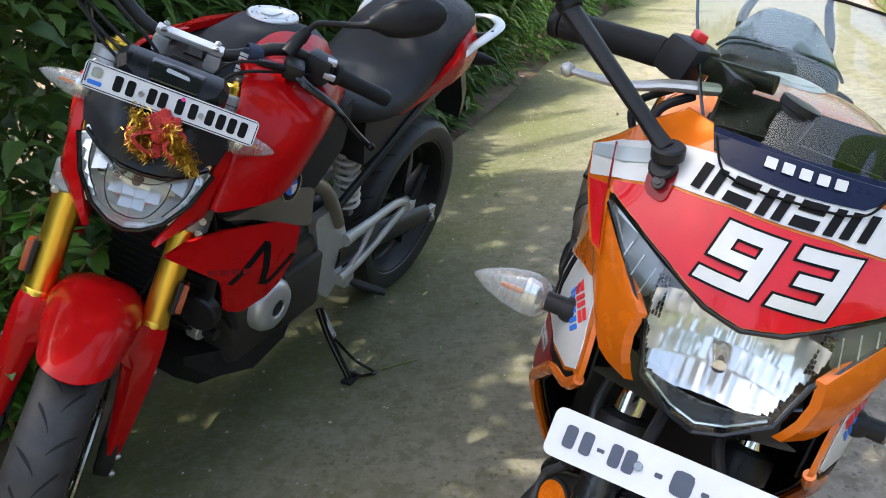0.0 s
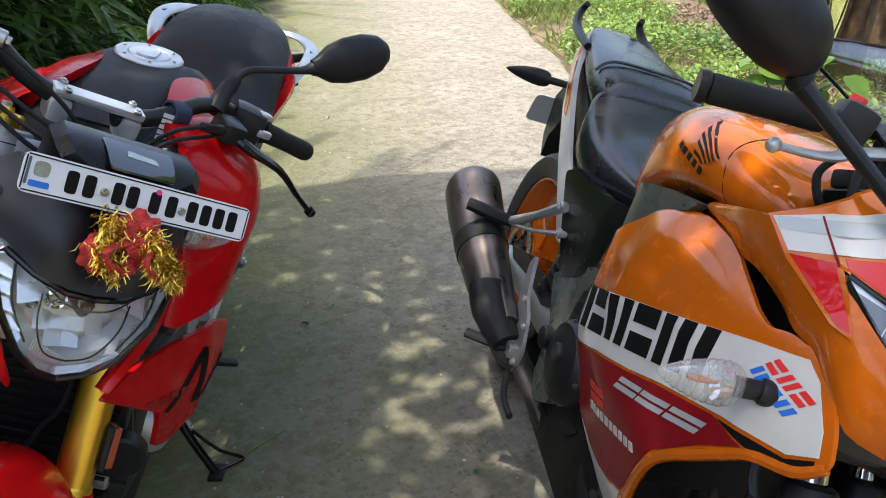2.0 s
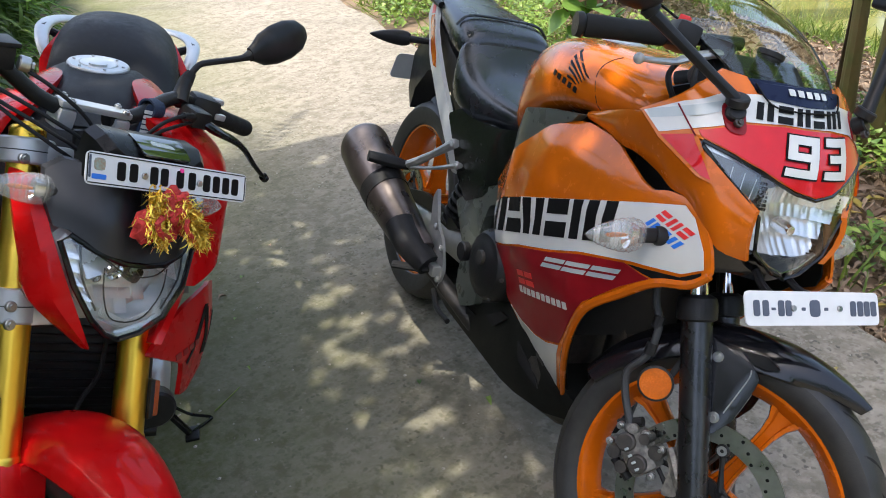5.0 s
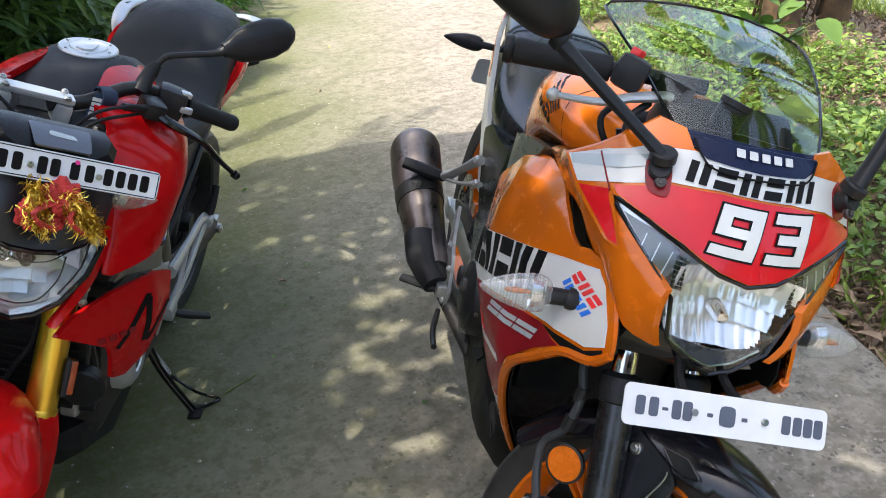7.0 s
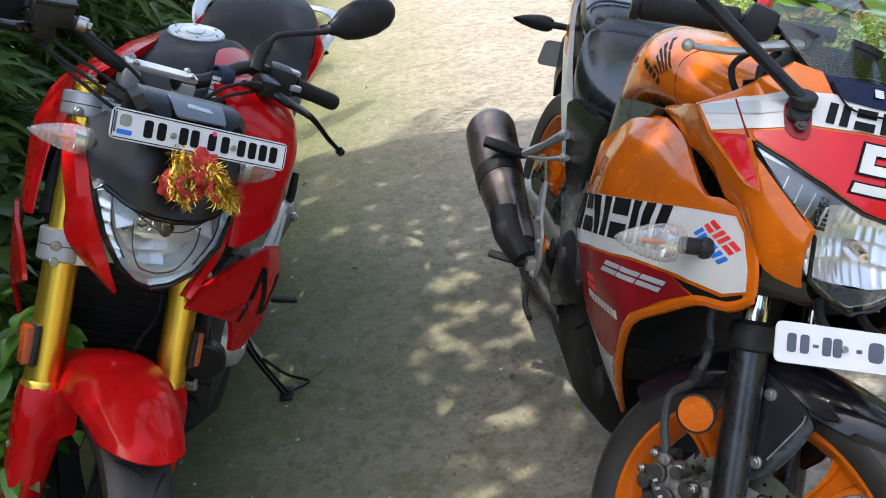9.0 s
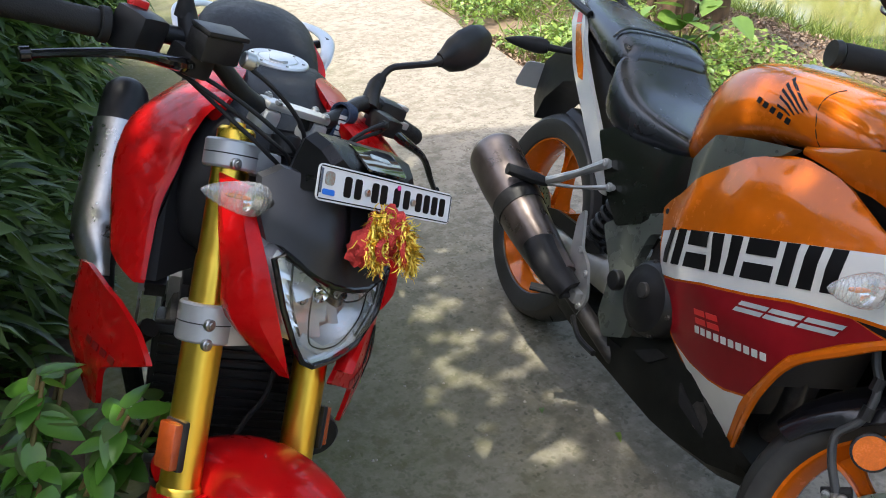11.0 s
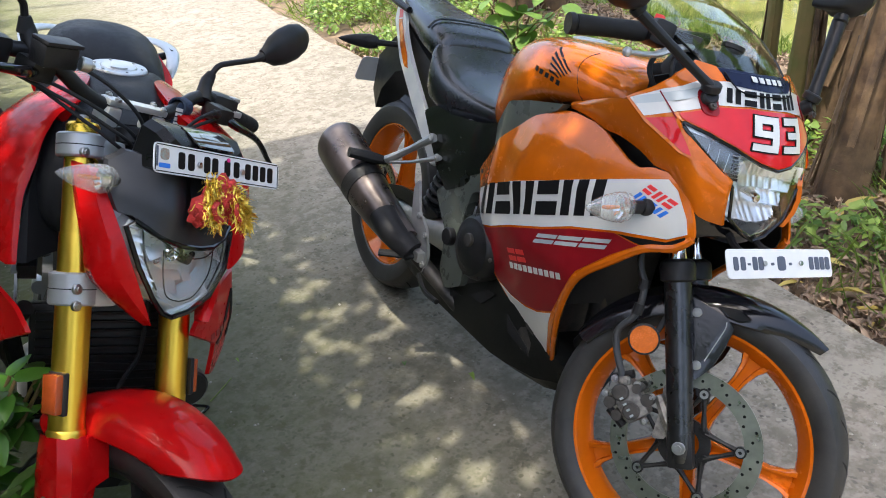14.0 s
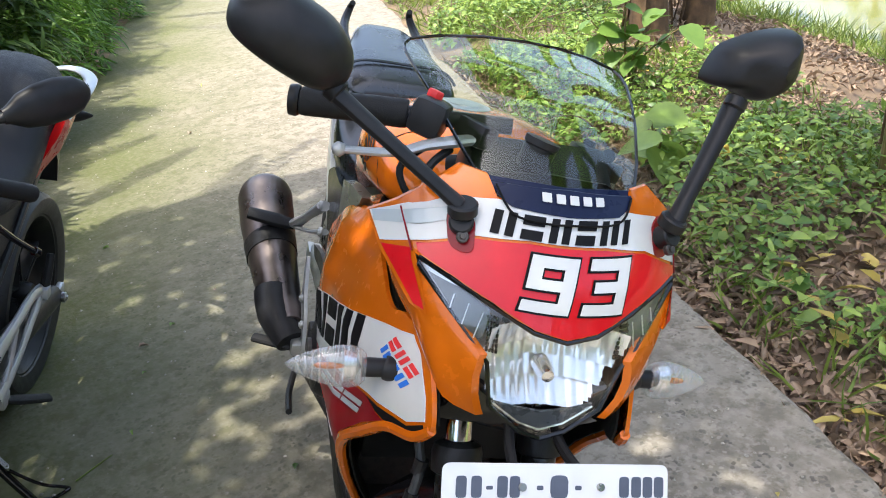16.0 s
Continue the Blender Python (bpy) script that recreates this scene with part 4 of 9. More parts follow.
for y in (-1, 1):
    f = lambda a, b, y=y: (a, y * tank_side(a, b, 0.0025), b)
    # a fan of five dark strokes over a row of small bars
    for a0, b0, a1, b1 in ((0.841, 0.959, 0.931, 0.922), (0.846, 0.948, 0.925, 0.916), (0.850, 0.937, 0.919, 0.911), (0.857, 0.925, 0.911, 0.906), (0.863, 0.910, 0.902, 0.902)):
        letters(tank, "mark_bar", [[(a0, b0 + 0.002), (a0 * 0.5 + a1 * 0.5 + 0.003, b0 * 0.5 + b1 * 0.5 + 0.0030), (a1, b1 + 0.0008), (a1 - 0.001, b1 - 0.0008), (a0 * 0.5 + a1 * 0.5, b0 * 0.5 + b1 * 0.5 - 0.0003), (a0 + 0.002, b0 - 0.0028)]], f, "ink", (0, -0.001 * y, 0))
    letters(tank, "mark_bar", slanted(0.809, 0.900, 0.916, 0.885, 0, 0.0105, 5, 0.0, 0.45), f, "ink", (0, -0.001 * y, 0))
    # seam of the tank's front cover
    for seam in (((0.930, 0.968), (0.944, 0.930), (0.975, 0.866)),):
        line = catmull([Vector((a, b, 0)) for a, b in seam], 8)
        part("seam", tube([(q.x, y * tank_side(q.x, q.y, 0.0006), q.y) for q in line], 0.0014, 6, 1), "ink", tank)
    # dark infill between the tank and the fairing
    poly = rounded([(0.655, 0.735), (0.70, 0.775), (0.755, 0.815), (0.83, 0.835), (0.95, 0.858), (0.93, 0.838), (0.85, 0.80), (0.77, 0.735), (0.70, 0.675)], 0.006, 2)
    part("tank_infill", shell(poly, lambda a, b, y=y: (a, y * (0.186 - 0.5 * max(0, 0.75 - a)), b), (0, -0.02 * y, 0), 0.03), "frame", sport, "dark grey infill panel under the tank")

# front and rear turn signals
def signal(parent, root, tip, r, turn=None, clear_lens=True):
    """A turn signal on a short stalk; the lens is a long drop."""
    root, tip = Vector(root), Vector(tip)
    d = tip - root
    stem = part("turn_signal", tube([root - d * 0.1, root, root + d * 0.32], [r * 0.75, r * 0.72, r * 0.8], 14, 3), "satin", parent, "turn signal with a clear lens" if clear_lens else "black turn signal", turn=turn)
    prof = [(0.0, 0.29), (0.70, 0.29), (0.96, 0.34), (1.08, 0.43), (1.04, 0.54), (0.88, 0.68), (0.62, 0.82), (0.30, 0.94), (0.10, 0.985), (0.0, 1.0)]
    q = d.to_track_quat("Z", "X").to_matrix().to_4x4()
    place = Matrix.Translation(root) @ q
    squash = Matrix.Diagonal((1.05, 0.72, 1, 1))
    bm = lathe([(a * r * 1.58, b * d.length) for a, b in prof], (0, 0, 0), "z", 24)
    lens = part("lens", bm, "signal_lens" if clear_lens else "satin", stem, turn=(turn or Matrix()) @ place @ squash)
    if clear_lens:
        lens.visible_shadow = False
        part("reflector", lathe([(a * r * 1.4, 0.02 * d.length + b * d.length * 0.99) for a, b in ((0.0, 0.31), (0.78, 0.36), (0.95, 0.47), (0.6, 0.40), (0.0, 0.37))], (0, 0, 0), "z", 20), "mirror", stem, turn=(turn or Matrix()) @ place @ squash)
        part("bulb", lathe([(a * r * 0.75, b * d.length) for a, b in ((0.2, 0.48), (0.32, 0.56), (0.36, 0.64), (0.26, 0.72), (0.0, 0.75))], (0, 0, 0), "z", 14), "amber", stem, "amber bulb", turn=(turn or Matrix()) @ place)
        bm = bmesh.new()
        for i in range(9):
            t = 0.36 + i * 0.065
            rr = r * 1.60 * lin(t, [b for a, b in prof], [a for a, b in prof])
            merge(bm, lathe([(rr, t * d.length), (rr * 1.015, (t + 0.008) * d.length), (rr, (t + 0.016) * d.length)], (0, 0, 0), "z", 20))
        ridges = part("lens_ridge", bm, "signal_lens", stem, turn=(turn or Matrix()) @ place @ squash)
        ridges.visible_shadow = False
        ridges["kind"] = "stuff"
    return stem


for s in (-1, 1):
    signal(sport, (1.244, s * 0.160, 0.742), (1.230, s * 0.303, 0.732), 0.0165)
    signal(sport, (-0.09, s * 0.09, 0.785), (-0.205, s * 0.235, 0.765), 0.013, None, False)
    part("signal_boot", tube([(1.246, s * 0.150, 0.742), (1.2455, s * 0.174, 0.742), (1.245, s * 0.178, 0.742)], [0.0165, 0.0165, 0.014], 20), "satin", sport)

# number plate in front
def number_plate(parent, m, w, h, spots, dots, material="plate", edge=None):
    """A plate in its own x (across), y (up) plane; spots: plain bars in place of its writing."""
    flat = lambda z: (lambda a, b: (a, b, z))
    plate = part("number_plate", shell(rounded([(-w / 2, -h / 2), (w / 2, -h / 2), (w / 2, h / 2), (-w / 2, h / 2)], h * 0.2, 5), flat(0), (0, 0, -0.002), 1), material, parent, "white number plate with dark bars", turn=m)
    if edge:
        for a0, b0, a1, b1 in ((-w / 2 + 0.004, h / 2 - 0.0035, w / 2 - 0.004, h / 2 - 0.002), (-w / 2 + 0.004, -h / 2 + 0.002, w / 2 - 0.004, -h / 2 + 0.0035), (-w / 2 + 0.002, -h / 2 + 0.004, -w / 2 + 0.0035, h / 2 - 0.004), (w / 2 - 0.0035, -h / 2 + 0.004, w / 2 - 0.002, h / 2 - 0.004)):
            part("border", shell([(a0, b0), (a1, b0), (a1, b1), (a0, b1)], flat(0.0008), (0, 0, -0.0006), 1), "ink", plate, turn=m)
    for x, y, ww, hh, key in spots:
        part("bar", shell(rounded([(x - ww / 2, y - hh / 2), (x + ww / 2, y - hh / 2), (x + ww / 2, y + hh / 2), (x - ww / 2, y + hh / 2)], min(ww, hh) * 0.3, 2), flat(0.001), (0, 0, -0.0008), 1), key, plate, turn=m)
    for x, y in dots:
        part("bolt", disc((x, y, 0.002), (0, 0, 1), 0.0048, 0.004, 14), "steel", plate, turn=m)
    return plate


M["plate_ink"] = mat("faded_plate_ink", (0.09, 0.105, 0.14), 0.5, 0, 0.1, 60, Specular_IOR_Level=0.2)
face = Matrix(((0, -0.53, 0.85, 1.432), (1, 0, 0, 0.004), (0, 0.85, 0.53, 0.711), (0, 0, 0, 1)))
spots = [(x, 0.0, 0.0125, 0.024, "plate_ink") for x in (-0.119, -0.101, -0.070, -0.055, 0.083, 0.099, 0.114, 0.129)]
spots += [(-0.0855, -0.001, 0.008, 0.004, "plate_ink"), (-0.024, -0.001, 0.008, 0.005, "plate_ink"), (0.0, 0.0, 0.022, 0.026, "plate_ink"), (0.024, -0.001, 0.008, 0.005, "plate_ink")]
number_plate(sport, face, 0.283, 0.052, spots, ((-0.046, 0), (0.052, 0)))
part("plate_stay", block((1.41, 0.0, 0.705), (0.03, 0.12, 0.012), 0.003), "satin", sport)


# seat and tail
def pad(sections, n=24, p=0.6, belly=0.25):
    """A cushion from sections of (x, half width, top, bottom)."""
    sec = catmull([Vector((x, w, zt)) for x, w, zt, zb in sections], 4)
    low = catmull([Vector((x, zb, 0)) for x, w, zt, zb in sections], 4)
    rings = []
    for a, b in zip(sec, low):
        ring = []
        for q in range(n):
            t = 2 * math.pi * q / n
            c, s = math.cos(t), math.sin(t)
            mid = b.y + (a.z - b.y) * 0.45
            ring.append((a.x, a.y * math.copysign(abs(c) ** p, c), mid + (a.z - mid if s > 0 else mid - b.y) * math.copysign(abs(s) ** p, s)))
        rings.append(ring)
    return loft(rings)


part("rider_seat", pad([(0.59, 0.055, 0.742, 0.70), (0.555, 0.09, 0.757, 0.69), (0.46, 0.125, 0.772, 0.685), (0.37, 0.145, 0.795, 0.68), (0.30, 0.15, 0.835, 0.69), (0.262, 0.142, 0.868, 0.72), (0.245, 0.12, 0.868, 0.75)], 28, 0.46), "vinyl", sport, "black vinyl rider seat", 50)
part("pillion_seat", pad([(0.275, 0.105, 0.862, 0.80), (0.255, 0.128, 0.888, 0.80), (0.19, 0.132, 0.912, 0.81), (0.08, 0.118, 0.925, 0.84), (-0.05, 0.092, 0.938, 0.87), (-0.14, 0.062, 0.945, 0.90), (-0.172, 0.03, 0.935, 0.91)], 28, 0.5), "vinyl", sport, "black vinyl pillion seat", 50)
part("seat_seam", tube([(0.20, -0.137, 0.885), (0.195, -0.10, 0.913), (0.19, 0.0, 0.9165), (0.195, 0.10, 0.913), (0.20, 0.137, 0.885)], 0.0035, 8, 6), "vinyl", sport)
tail_w = lambda x: lin(x, (-0.2, -0.1, 0.05, 0.2, 0.45), (0.07, 0.10, 0.130, 0.145, 0.150))
for y in (-1, 1):
    tail = lambda h, y=y: (lambda a, b: (a, y * (tail_w(a) + h - 0.3 * max(0, b - 0.86)), b))
    panel = part("tail_panel", shell(rounded([(-0.17, 0.925), (-0.12, 0.880), (-0.074, 0.850), (0.027, 0.772), (0.19, 0.676), (0.386, 0.541), (0.423, 0.546), (0.36, 0.62), (0.29, 0.675), (0.211, 0.733), (0.10, 0.805), (0.03, 0.865), (-0.05, 0.905), (-0.13, 0.935)], 0.008, 2), tail(0), (0, -0.012 * y, 0), 0.03), "white", sport, "white tail panel with an orange patch", 25)
    part("orange_patch", shell([(-0.05, 0.868), (0.03, 0.797), (0.095, 0.752), (0.125, 0.752), (0.10, 0.788), (0.03, 0.845), (-0.02, 0.875)], tail(0.0015), (0, -0.001 * y, 0), 0.03), "orange", panel)
    part("red_patch", shell([(-0.09, 0.895), (-0.055, 0.872), (-0.025, 0.878), (-0.06, 0.902)], tail(0.0015), (0, -0.001 * y, 0), 0.03), "redfilm", panel)
    part("grab_rail", tube([(0.0, y * 0.105, 0.905), (-0.10, y * 0.105, 0.918), (-0.18, y * 0.098, 0.935), (-0.215, y * 0.085, 0.965), (-0.20, y * 0.08, 0.985)], [0.010, 0.012, 0.012, 0.010, 0.008], 10, 4), "dark", sport, "black grab rail")
    part("side_cover", shell(rounded([(0.30, 0.672), (0.354, 0.70), (0.45, 0.70), (0.56, 0.712), (0.655, 0.735), (0.705, 0.690), (0.655, 0.622), (0.585, 0.548), (0.503, 0.505), (0.43, 0.548)], 0.01, 2), lambda a, b, y=y: (a, y * (0.152 - 0.4 * max(0, a - 0.6) - 0.12 * max(0, b - 0.66)), b), (0, -0.02 * y, 0), 0.03), "sidecover", sport, "black side cover", 25)
part("undertail", loft([[(-0.10, w, z) for w, z in ((-0.08, 0.83), (0.08, 0.83), (0.09, 0.89), (-0.09, 0.89))], [(0.2, w, z) for w, z in ((-0.11, 0.70), (0.11, 0.70), (0.12, 0.80), (-0.12, 0.80))], [(0.5, w, z) for w, z in ((-0.12, 0.52), (0.12, 0.52), (0.11, 0.70), (-0.11, 0.70))]]), "satin", sport)
part("rear_fender", loft([[(x, w * s, z) for s, x, z in ((-1, x0, z0), (1, x0, z0), (1, x1, z1), (-1, x1, z1))] for w, x0, z0, x1, z1 in ((0.075, 0.04, 0.74, -0.06, 0.84), (0.07, -0.09, 0.70, -0.14, 0.80), (0.06, -0.19, 0.62, -0.25, 0.72), (0.045, -0.24, 0.545, -0.285, 0.60))]), "satin", sport, "black rear mudguard")
face = Matrix(((0, 0.45, -0.89, -0.315), (-1, 0, 0, 0), (0, 0.89, 0.45, 0.66), (0, 0, 0, 1)))
number_plate(sport, face, 0.20, 0.10, [(x, y, 0.02, 0.032, "plate_ink") for x in (-0.07, -0.04, 0.0, 0.04, 0.07) for y in (-0.022, 0.022)], ())
part("tail_lamp", block((-0.165, 0, 0.875), (0.05, 0.11, 0.04), 0.012), "redfilm", sport, "red tail lamp")
part("hugger", loft([[(0.0 + rr * math.cos(a), w, 0.314 + rr * math.sin(a)) for w, rr in ((-0.075, 0.315), (-0.06, 0.332), (0, 0.337), (0.06, 0.332), (0.075, 0.315), (0.06, 0.325), (0, 0.330), (-0.06, 0.325))] for a in [radians(20 + 9 * i) for i in range(9)]]), "satin", sport)

# frame, engine and running gear
for y in (-1, 1):
    part("frame_plate", shell(rounded([(0.452, 0.487), (0.50, 0.523), (0.60, 0.580), (0.72, 0.640), (0.78, 0.64), (0.74, 0.60), (0.63, 0.545), (0.615, 0.47), (0.655, 0.38), (0.675, 0.305), (0.60, 0.262), (0.555, 0.30), (0.545, 0.40)], 0.012, 2), lambda a, b, y=y: (a, y * 0.150, b), (0, -0.025 * y, 0), 0.05), "frame", sport, "grey-green frame plate")
    part("swingarm", tube([(0.56, y * 0.10, 0.37), (0.3, y * 0.105, 0.345), (0.0, y * 0.11, 0.314)], [0.034, 0.030, 0.024], 10, 4, 1.35), "alu", sport, "bare aluminium swingarm")
    part("chain_guard", shell(rounded([(0.06, 0.372), (0.20, 0.412), (0.36, 0.425), (0.46, 0.41), (0.40, 0.382), (0.24, 0.378), (0.10, 0.352)], 0.012, 2), lambda a, b, y=y: (a, y * 0.128, b), (0, -0.012 * y, 0), 0.1), "satin", sport, "black plastic guard over the swingarm")
    part("axle_block", block((0.0, y * 0.125, 0.314), (0.07, 0.02, 0.045), 0.006), "alu", sport)
    # passenger bracket and peg
    br = part("pillion_bracket", tube([(0.405, y * 0.165, 0.622), (0.33, y * 0.185, 0.565), (0.235, y * 0.205, 0.500)], [0.018, 0.013, 0.019], 10, 3, 0.7), "alu", sport, "bare aluminium pillion footrest bracket")
    part("lower_strut", tube([(0.455, y * 0.165, 0.580), (0.34, y * 0.185, 0.530), (0.235, y * 0.205, 0.495)], [0.013, 0.007, 0.011], 10, 3, 0.6), "alu", br)
    for c in ((0.405, y * 0.172, 0.622), (0.455, y * 0.172, 0.580)):
        part("bolt", bolt(c, (0, y, 0), 0.011, 0.008), "alu", br)
    part("pillion_peg", tube([(0.235, y * 0.205, 0.497), (0.226, y * 0.25, 0.502), (0.214, y * 0.318, 0.510)], [0.014, 0.021, 0.018], 12, 3, 0.8), "rubber", br)
    part("heel_guard", shell(rounded([(0.395, 0.475), (0.415, 0.505), (0.455, 0.42), (0.505, 0.395), (0.545, 0.33), (0.53, 0.27), (0.50, 0.30), (0.47, 0.345), (0.42, 0.37)], 0.012, 3), lambda a, b, y=y: (a, y * 0.188, b), (0, -0.008 * y, 0), 0.1), "alu", sport, "aluminium heel guard")
    peg = part("footpeg", tube([(0.505, y * 0.185, 0.315), (0.49, y * 0.22, 0.31), (0.452, y * 0.288, 0.302)], [0.012, 0.017, 0.015], 10, 3, 0.6), "rubber", sport, "black rubber rider footpeg")
    part("peg_joint", block((0.51, y * 0.192, 0.318), (0.04, 0.035, 0.03), 0.005), "alu", peg)
    for c in ((0.46, 0.415), (0.515, 0.378), (0.53, 0.30)):
        part("bolt", bolt((c[0], y * 0.193, c[1]), (0, y, 0), 0.009, 0.007), "alu", peg)
part("brake_pedal", tube([(0.53, -0.195, 0.27), (0.60, -0.21, 0.255), (0.68, -0.215, 0.262)], 0.007, 8), "dark", sport)
part("engine_block", block((0.80, 0, 0.40), (0.36, 0.26, 0.28), 0.03), "engine", sport, "grimy dark engine block")
cyl = part("cylinder", block((0.90, 0, 0.58), (0.16, 0.18, 0.22), 0.015, Matrix.Rotation(radians(20), 4, "Y")), "engine", sport)
for i in range(6):
    part("fin", block((0.885 + 0.014 * i, 0, 0.52 + 0.026 * i), (0.185, 0.205, 0.006), 0.002, Matrix.Rotation(radians(20), 4, "Y")), "engine", cyl)
for y in (-1, 1):
    cover = part("engine_cover", lathe([(0.0, 0.034), (0.045, 0.034), (0.055, 0.028), (0.072, 0.024), (0.080, 0.014), (0.084, 0.0), (0.084, -0.05)], (0, 0, 0), "z", 36), "dark", sport, "black round engine cover", turn=Matrix.Translation((0.735, y * 0.165, 0.44)) @ Matrix.Rotation(radians(-90 * y), 4, "X"))
    part("cover_plug", disc((0.742, y * 0.203, 0.462), (0, y, 0), 0.017, 0.01, 18), "engine", cover)
    for i in range(7):
        a = 2 * math.pi * i / 7
        part("bolt", bolt((0.735 + 0.078 * math.cos(a), y * 0.178, 0.44 + 0.078 * math.sin(a)), (0, y, 0), 0.006, 0.006), "engine", cover)
    part("pivot_cap", disc((0.612, y * 0.178, 0.417), (0, y, 0), 0.024, 0.02, 24), "satin", sport)
part("radiator", block((1.02, 0, 0.56), (0.03, 0.27, 0.26), 0.006), "dark", sport)
part("inner_fairing", block((1.12, 0, 0.80), (0.16, 0.22, 0.10), 0.02), "satin", sport)
part("airbox", block((0.84, 0, 0.74), (0.34, 0.27, 0.16), 0.03), "satin", sport)
part("rear_shock", tube([(0.36, 0.0, 0.38), (0.42, 0.0, 0.52), (0.46, 0, 0.62)], 0.03, 12), "engine", sport)
for i in range(7):
    part("spring_coil", lathe([(0.030 + 0.007 * math.cos(q), 0.007 * math.sin(q)) for q in [2 * math.pi * k / 6 for k in range(6)]], (0, 0, 0), "z", 20, True), "dark", sport, turn=Matrix.Translation((0.365 + i * 0.011, -0.10, 0.40 + 0.024 * i)) @ Matrix.Rotation(radians(22), 4, "Y"))
# belly cowl
cowl = []
for x, w, zt, zb in ((0.16, 0.06, 0.20, 0.15), (0.30, 0.10, 0.225, 0.145), (0.46, 0.125, 0.262, 0.15), (0.62, 0.13, 0.30, 0.155), (0.76, 0.135, 0.365, 0.160), (0.83, 0.14, 0.40, 0.165), (0.90, 0.14, 0.385, 0.175), (1.0, 0.12, 0.315, 0.19), (1.05, 0.09, 0.285, 0.205), (1.085, 0.05, 0.25, 0.22)):
    cowl.append([(x, y * w, z) for y, z in ((-0.55, zb), (0.55, zb), (0.9, zb + 0.03), (1.0, zt - 0.02), (0.94, zt), (-0.94, zt), (-1.0, zt - 0.02), (-0.9, zb + 0.03))])
part("belly_cowl", loft(cowl), "belly", sport, "black plastic belly cowl", 30)
for y in (-1, 1):
    # flat black patches stand in for the shade inside the cowl's recesses
    for k, poly in enumerate(([(0.50, 0.235), (0.60, 0.262), (0.66, 0.268), (0.60, 0.238)], [(0.70, 0.290), (0.78, 0.345), (0.82, 0.350), (0.76, 0.295)], [(0.88, 0.330), (0.96, 0.290), (0.98, 0.265), (0.90, 0.290)])):
        part("recess_shade", shell(rounded(poly, 0.006, 2), lambda a, b, y=y: (a, y * (lin(a, (0.46, 0.62, 0.76, 0.83, 0.90, 1.0), (0.125, 0.13, 0.135, 0.14, 0.14, 0.12)) + 0.001), b), (0, -0.004 * y, 0), 0.02), "groove", sport, "black patch for the shade in a belly cowl recess")
# exhaust
EX = Matrix.Translation((0, 0.026, -0.012))
ex = part("exhaust", tube([(0.01, -0.296, 0.497), (0.03, -0.295, 0.490), (0.12, -0.288, 0.458), (0.24, -0.275, 0.415), (0.36, -0.258, 0.375), (0.46, -0.24, 0.345)], [0.060, 0.071, 0.069, 0.060, 0.050, 0.038], 28, 4, 1.12), "silencer", sport, "dusty bronze-black exhaust silencer", turn=EX)
part("tail_ring", lathe([(0.050, 0.006), (0.059, 0.003), (0.065, -0.012), (0.050, -0.012)], (0, 0, 0), "z", 28, True), "dark", ex, turn=EX @ Matrix.Translation((0.008, -0.297, 0.498)) @ Vector((-0.93, -0.03, 0.34)).to_track_quat("Z", "Y").to_matrix().to_4x4())
part("outlet", lathe([(0.018, 0.012), (0.022, 0.01), (0.022, -0.03), (0.018, -0.03)], (0, 0, 0), "z", 20, True), "steel", ex, turn=EX @ Matrix.Translation((0.0, -0.297, 0.500)) @ Vector((-0.93, -0.03, 0.34)).to_track_quat("Z", "Y").to_matrix().to_4x4())
part("heat_guard", tube([(0.37, -0.275, 0.39), (0.43, -0.268, 0.365), (0.50, -0.235, 0.335)], [0.046, 0.044, 0.034], 14, 3, 0.9), "satin", ex, "black plastic heat guard", turn=EX)
part("header_pipe", tube([(0.47, -0.235, 0.34), (0.56, -0.17, 0.27), (0.68, -0.10, 0.20), (0.9, -0.06, 0.21), (1.02, -0.03, 0.34), (1.0, -0.02, 0.52)], 0.021, 12, 5), "engine", ex, turn=EX)
part("band", tube([(0.196, -0.281, 0.432), (0.236, -0.2757, 0.4165)], [0.0650, 0.0625], 28, flat=1.12), "dark", ex, "dark strap round the silencer", turn=EX)
part("clamp_bolt", bolt((0.448, -0.292, 0.375), (0, -1, 0), 0.006, 0.006), "steel", ex, turn=EX)
# side stand, down on the left
st = part("side_stand", tube([(0.56, 0.11, 0.22), (0.575, 0.19, 0.16), (0.60, 0.285, 0.092)], 0.011, 10), "dark", sport)
part("stand_foot", block((0.602, 0.288, 0.090), (0.06, 0.03, 0.008), 0.002, Matrix.Rotation(radians(16.4), 4, "X")), "dark", st)


# ---- the red naked motorcycle ----
BS = steered(1.476, 25.1, 37) @ Matrix.Translation((0, -0.018, 0))
naked = thing("naked_motorcycle", "bright red naked motorcycle with gold fork parked on the concrete path", "motorcycle", stand(-0.273, 2.647, 244.2, 16.0))
wheel(naked, "front_wheel", 1.374, 0.293, 0.055, "dark", BS, 5, True)
wheel(naked, "rear_wheel", 0.0, 0.306, 0.075, "dark", None, 5, True)
brake_disc(naked, 1.374, 0.293, 0.068, 0.15, BS)
brake_disc(naked, 0.0, 0.306, -0.09, 0.12, None)
GF = Vector((-0.395, 0, 0.919))
TIP = Matrix.Rotation(math.atan2(-0.395, 0.919), 4, "Y")
M["orange_refl"] = mat("orange_box_reflector", (0.34, 0.055, 0.008), 0.15, 0, 0.15, 100, 0.5, 900, coat=0.6)
M["clamp"] = mat("grey_cast_clamp", (0.40, 0.41, 0.41), 0.38, 0.5, 0.06, 60, 0.05, 900)
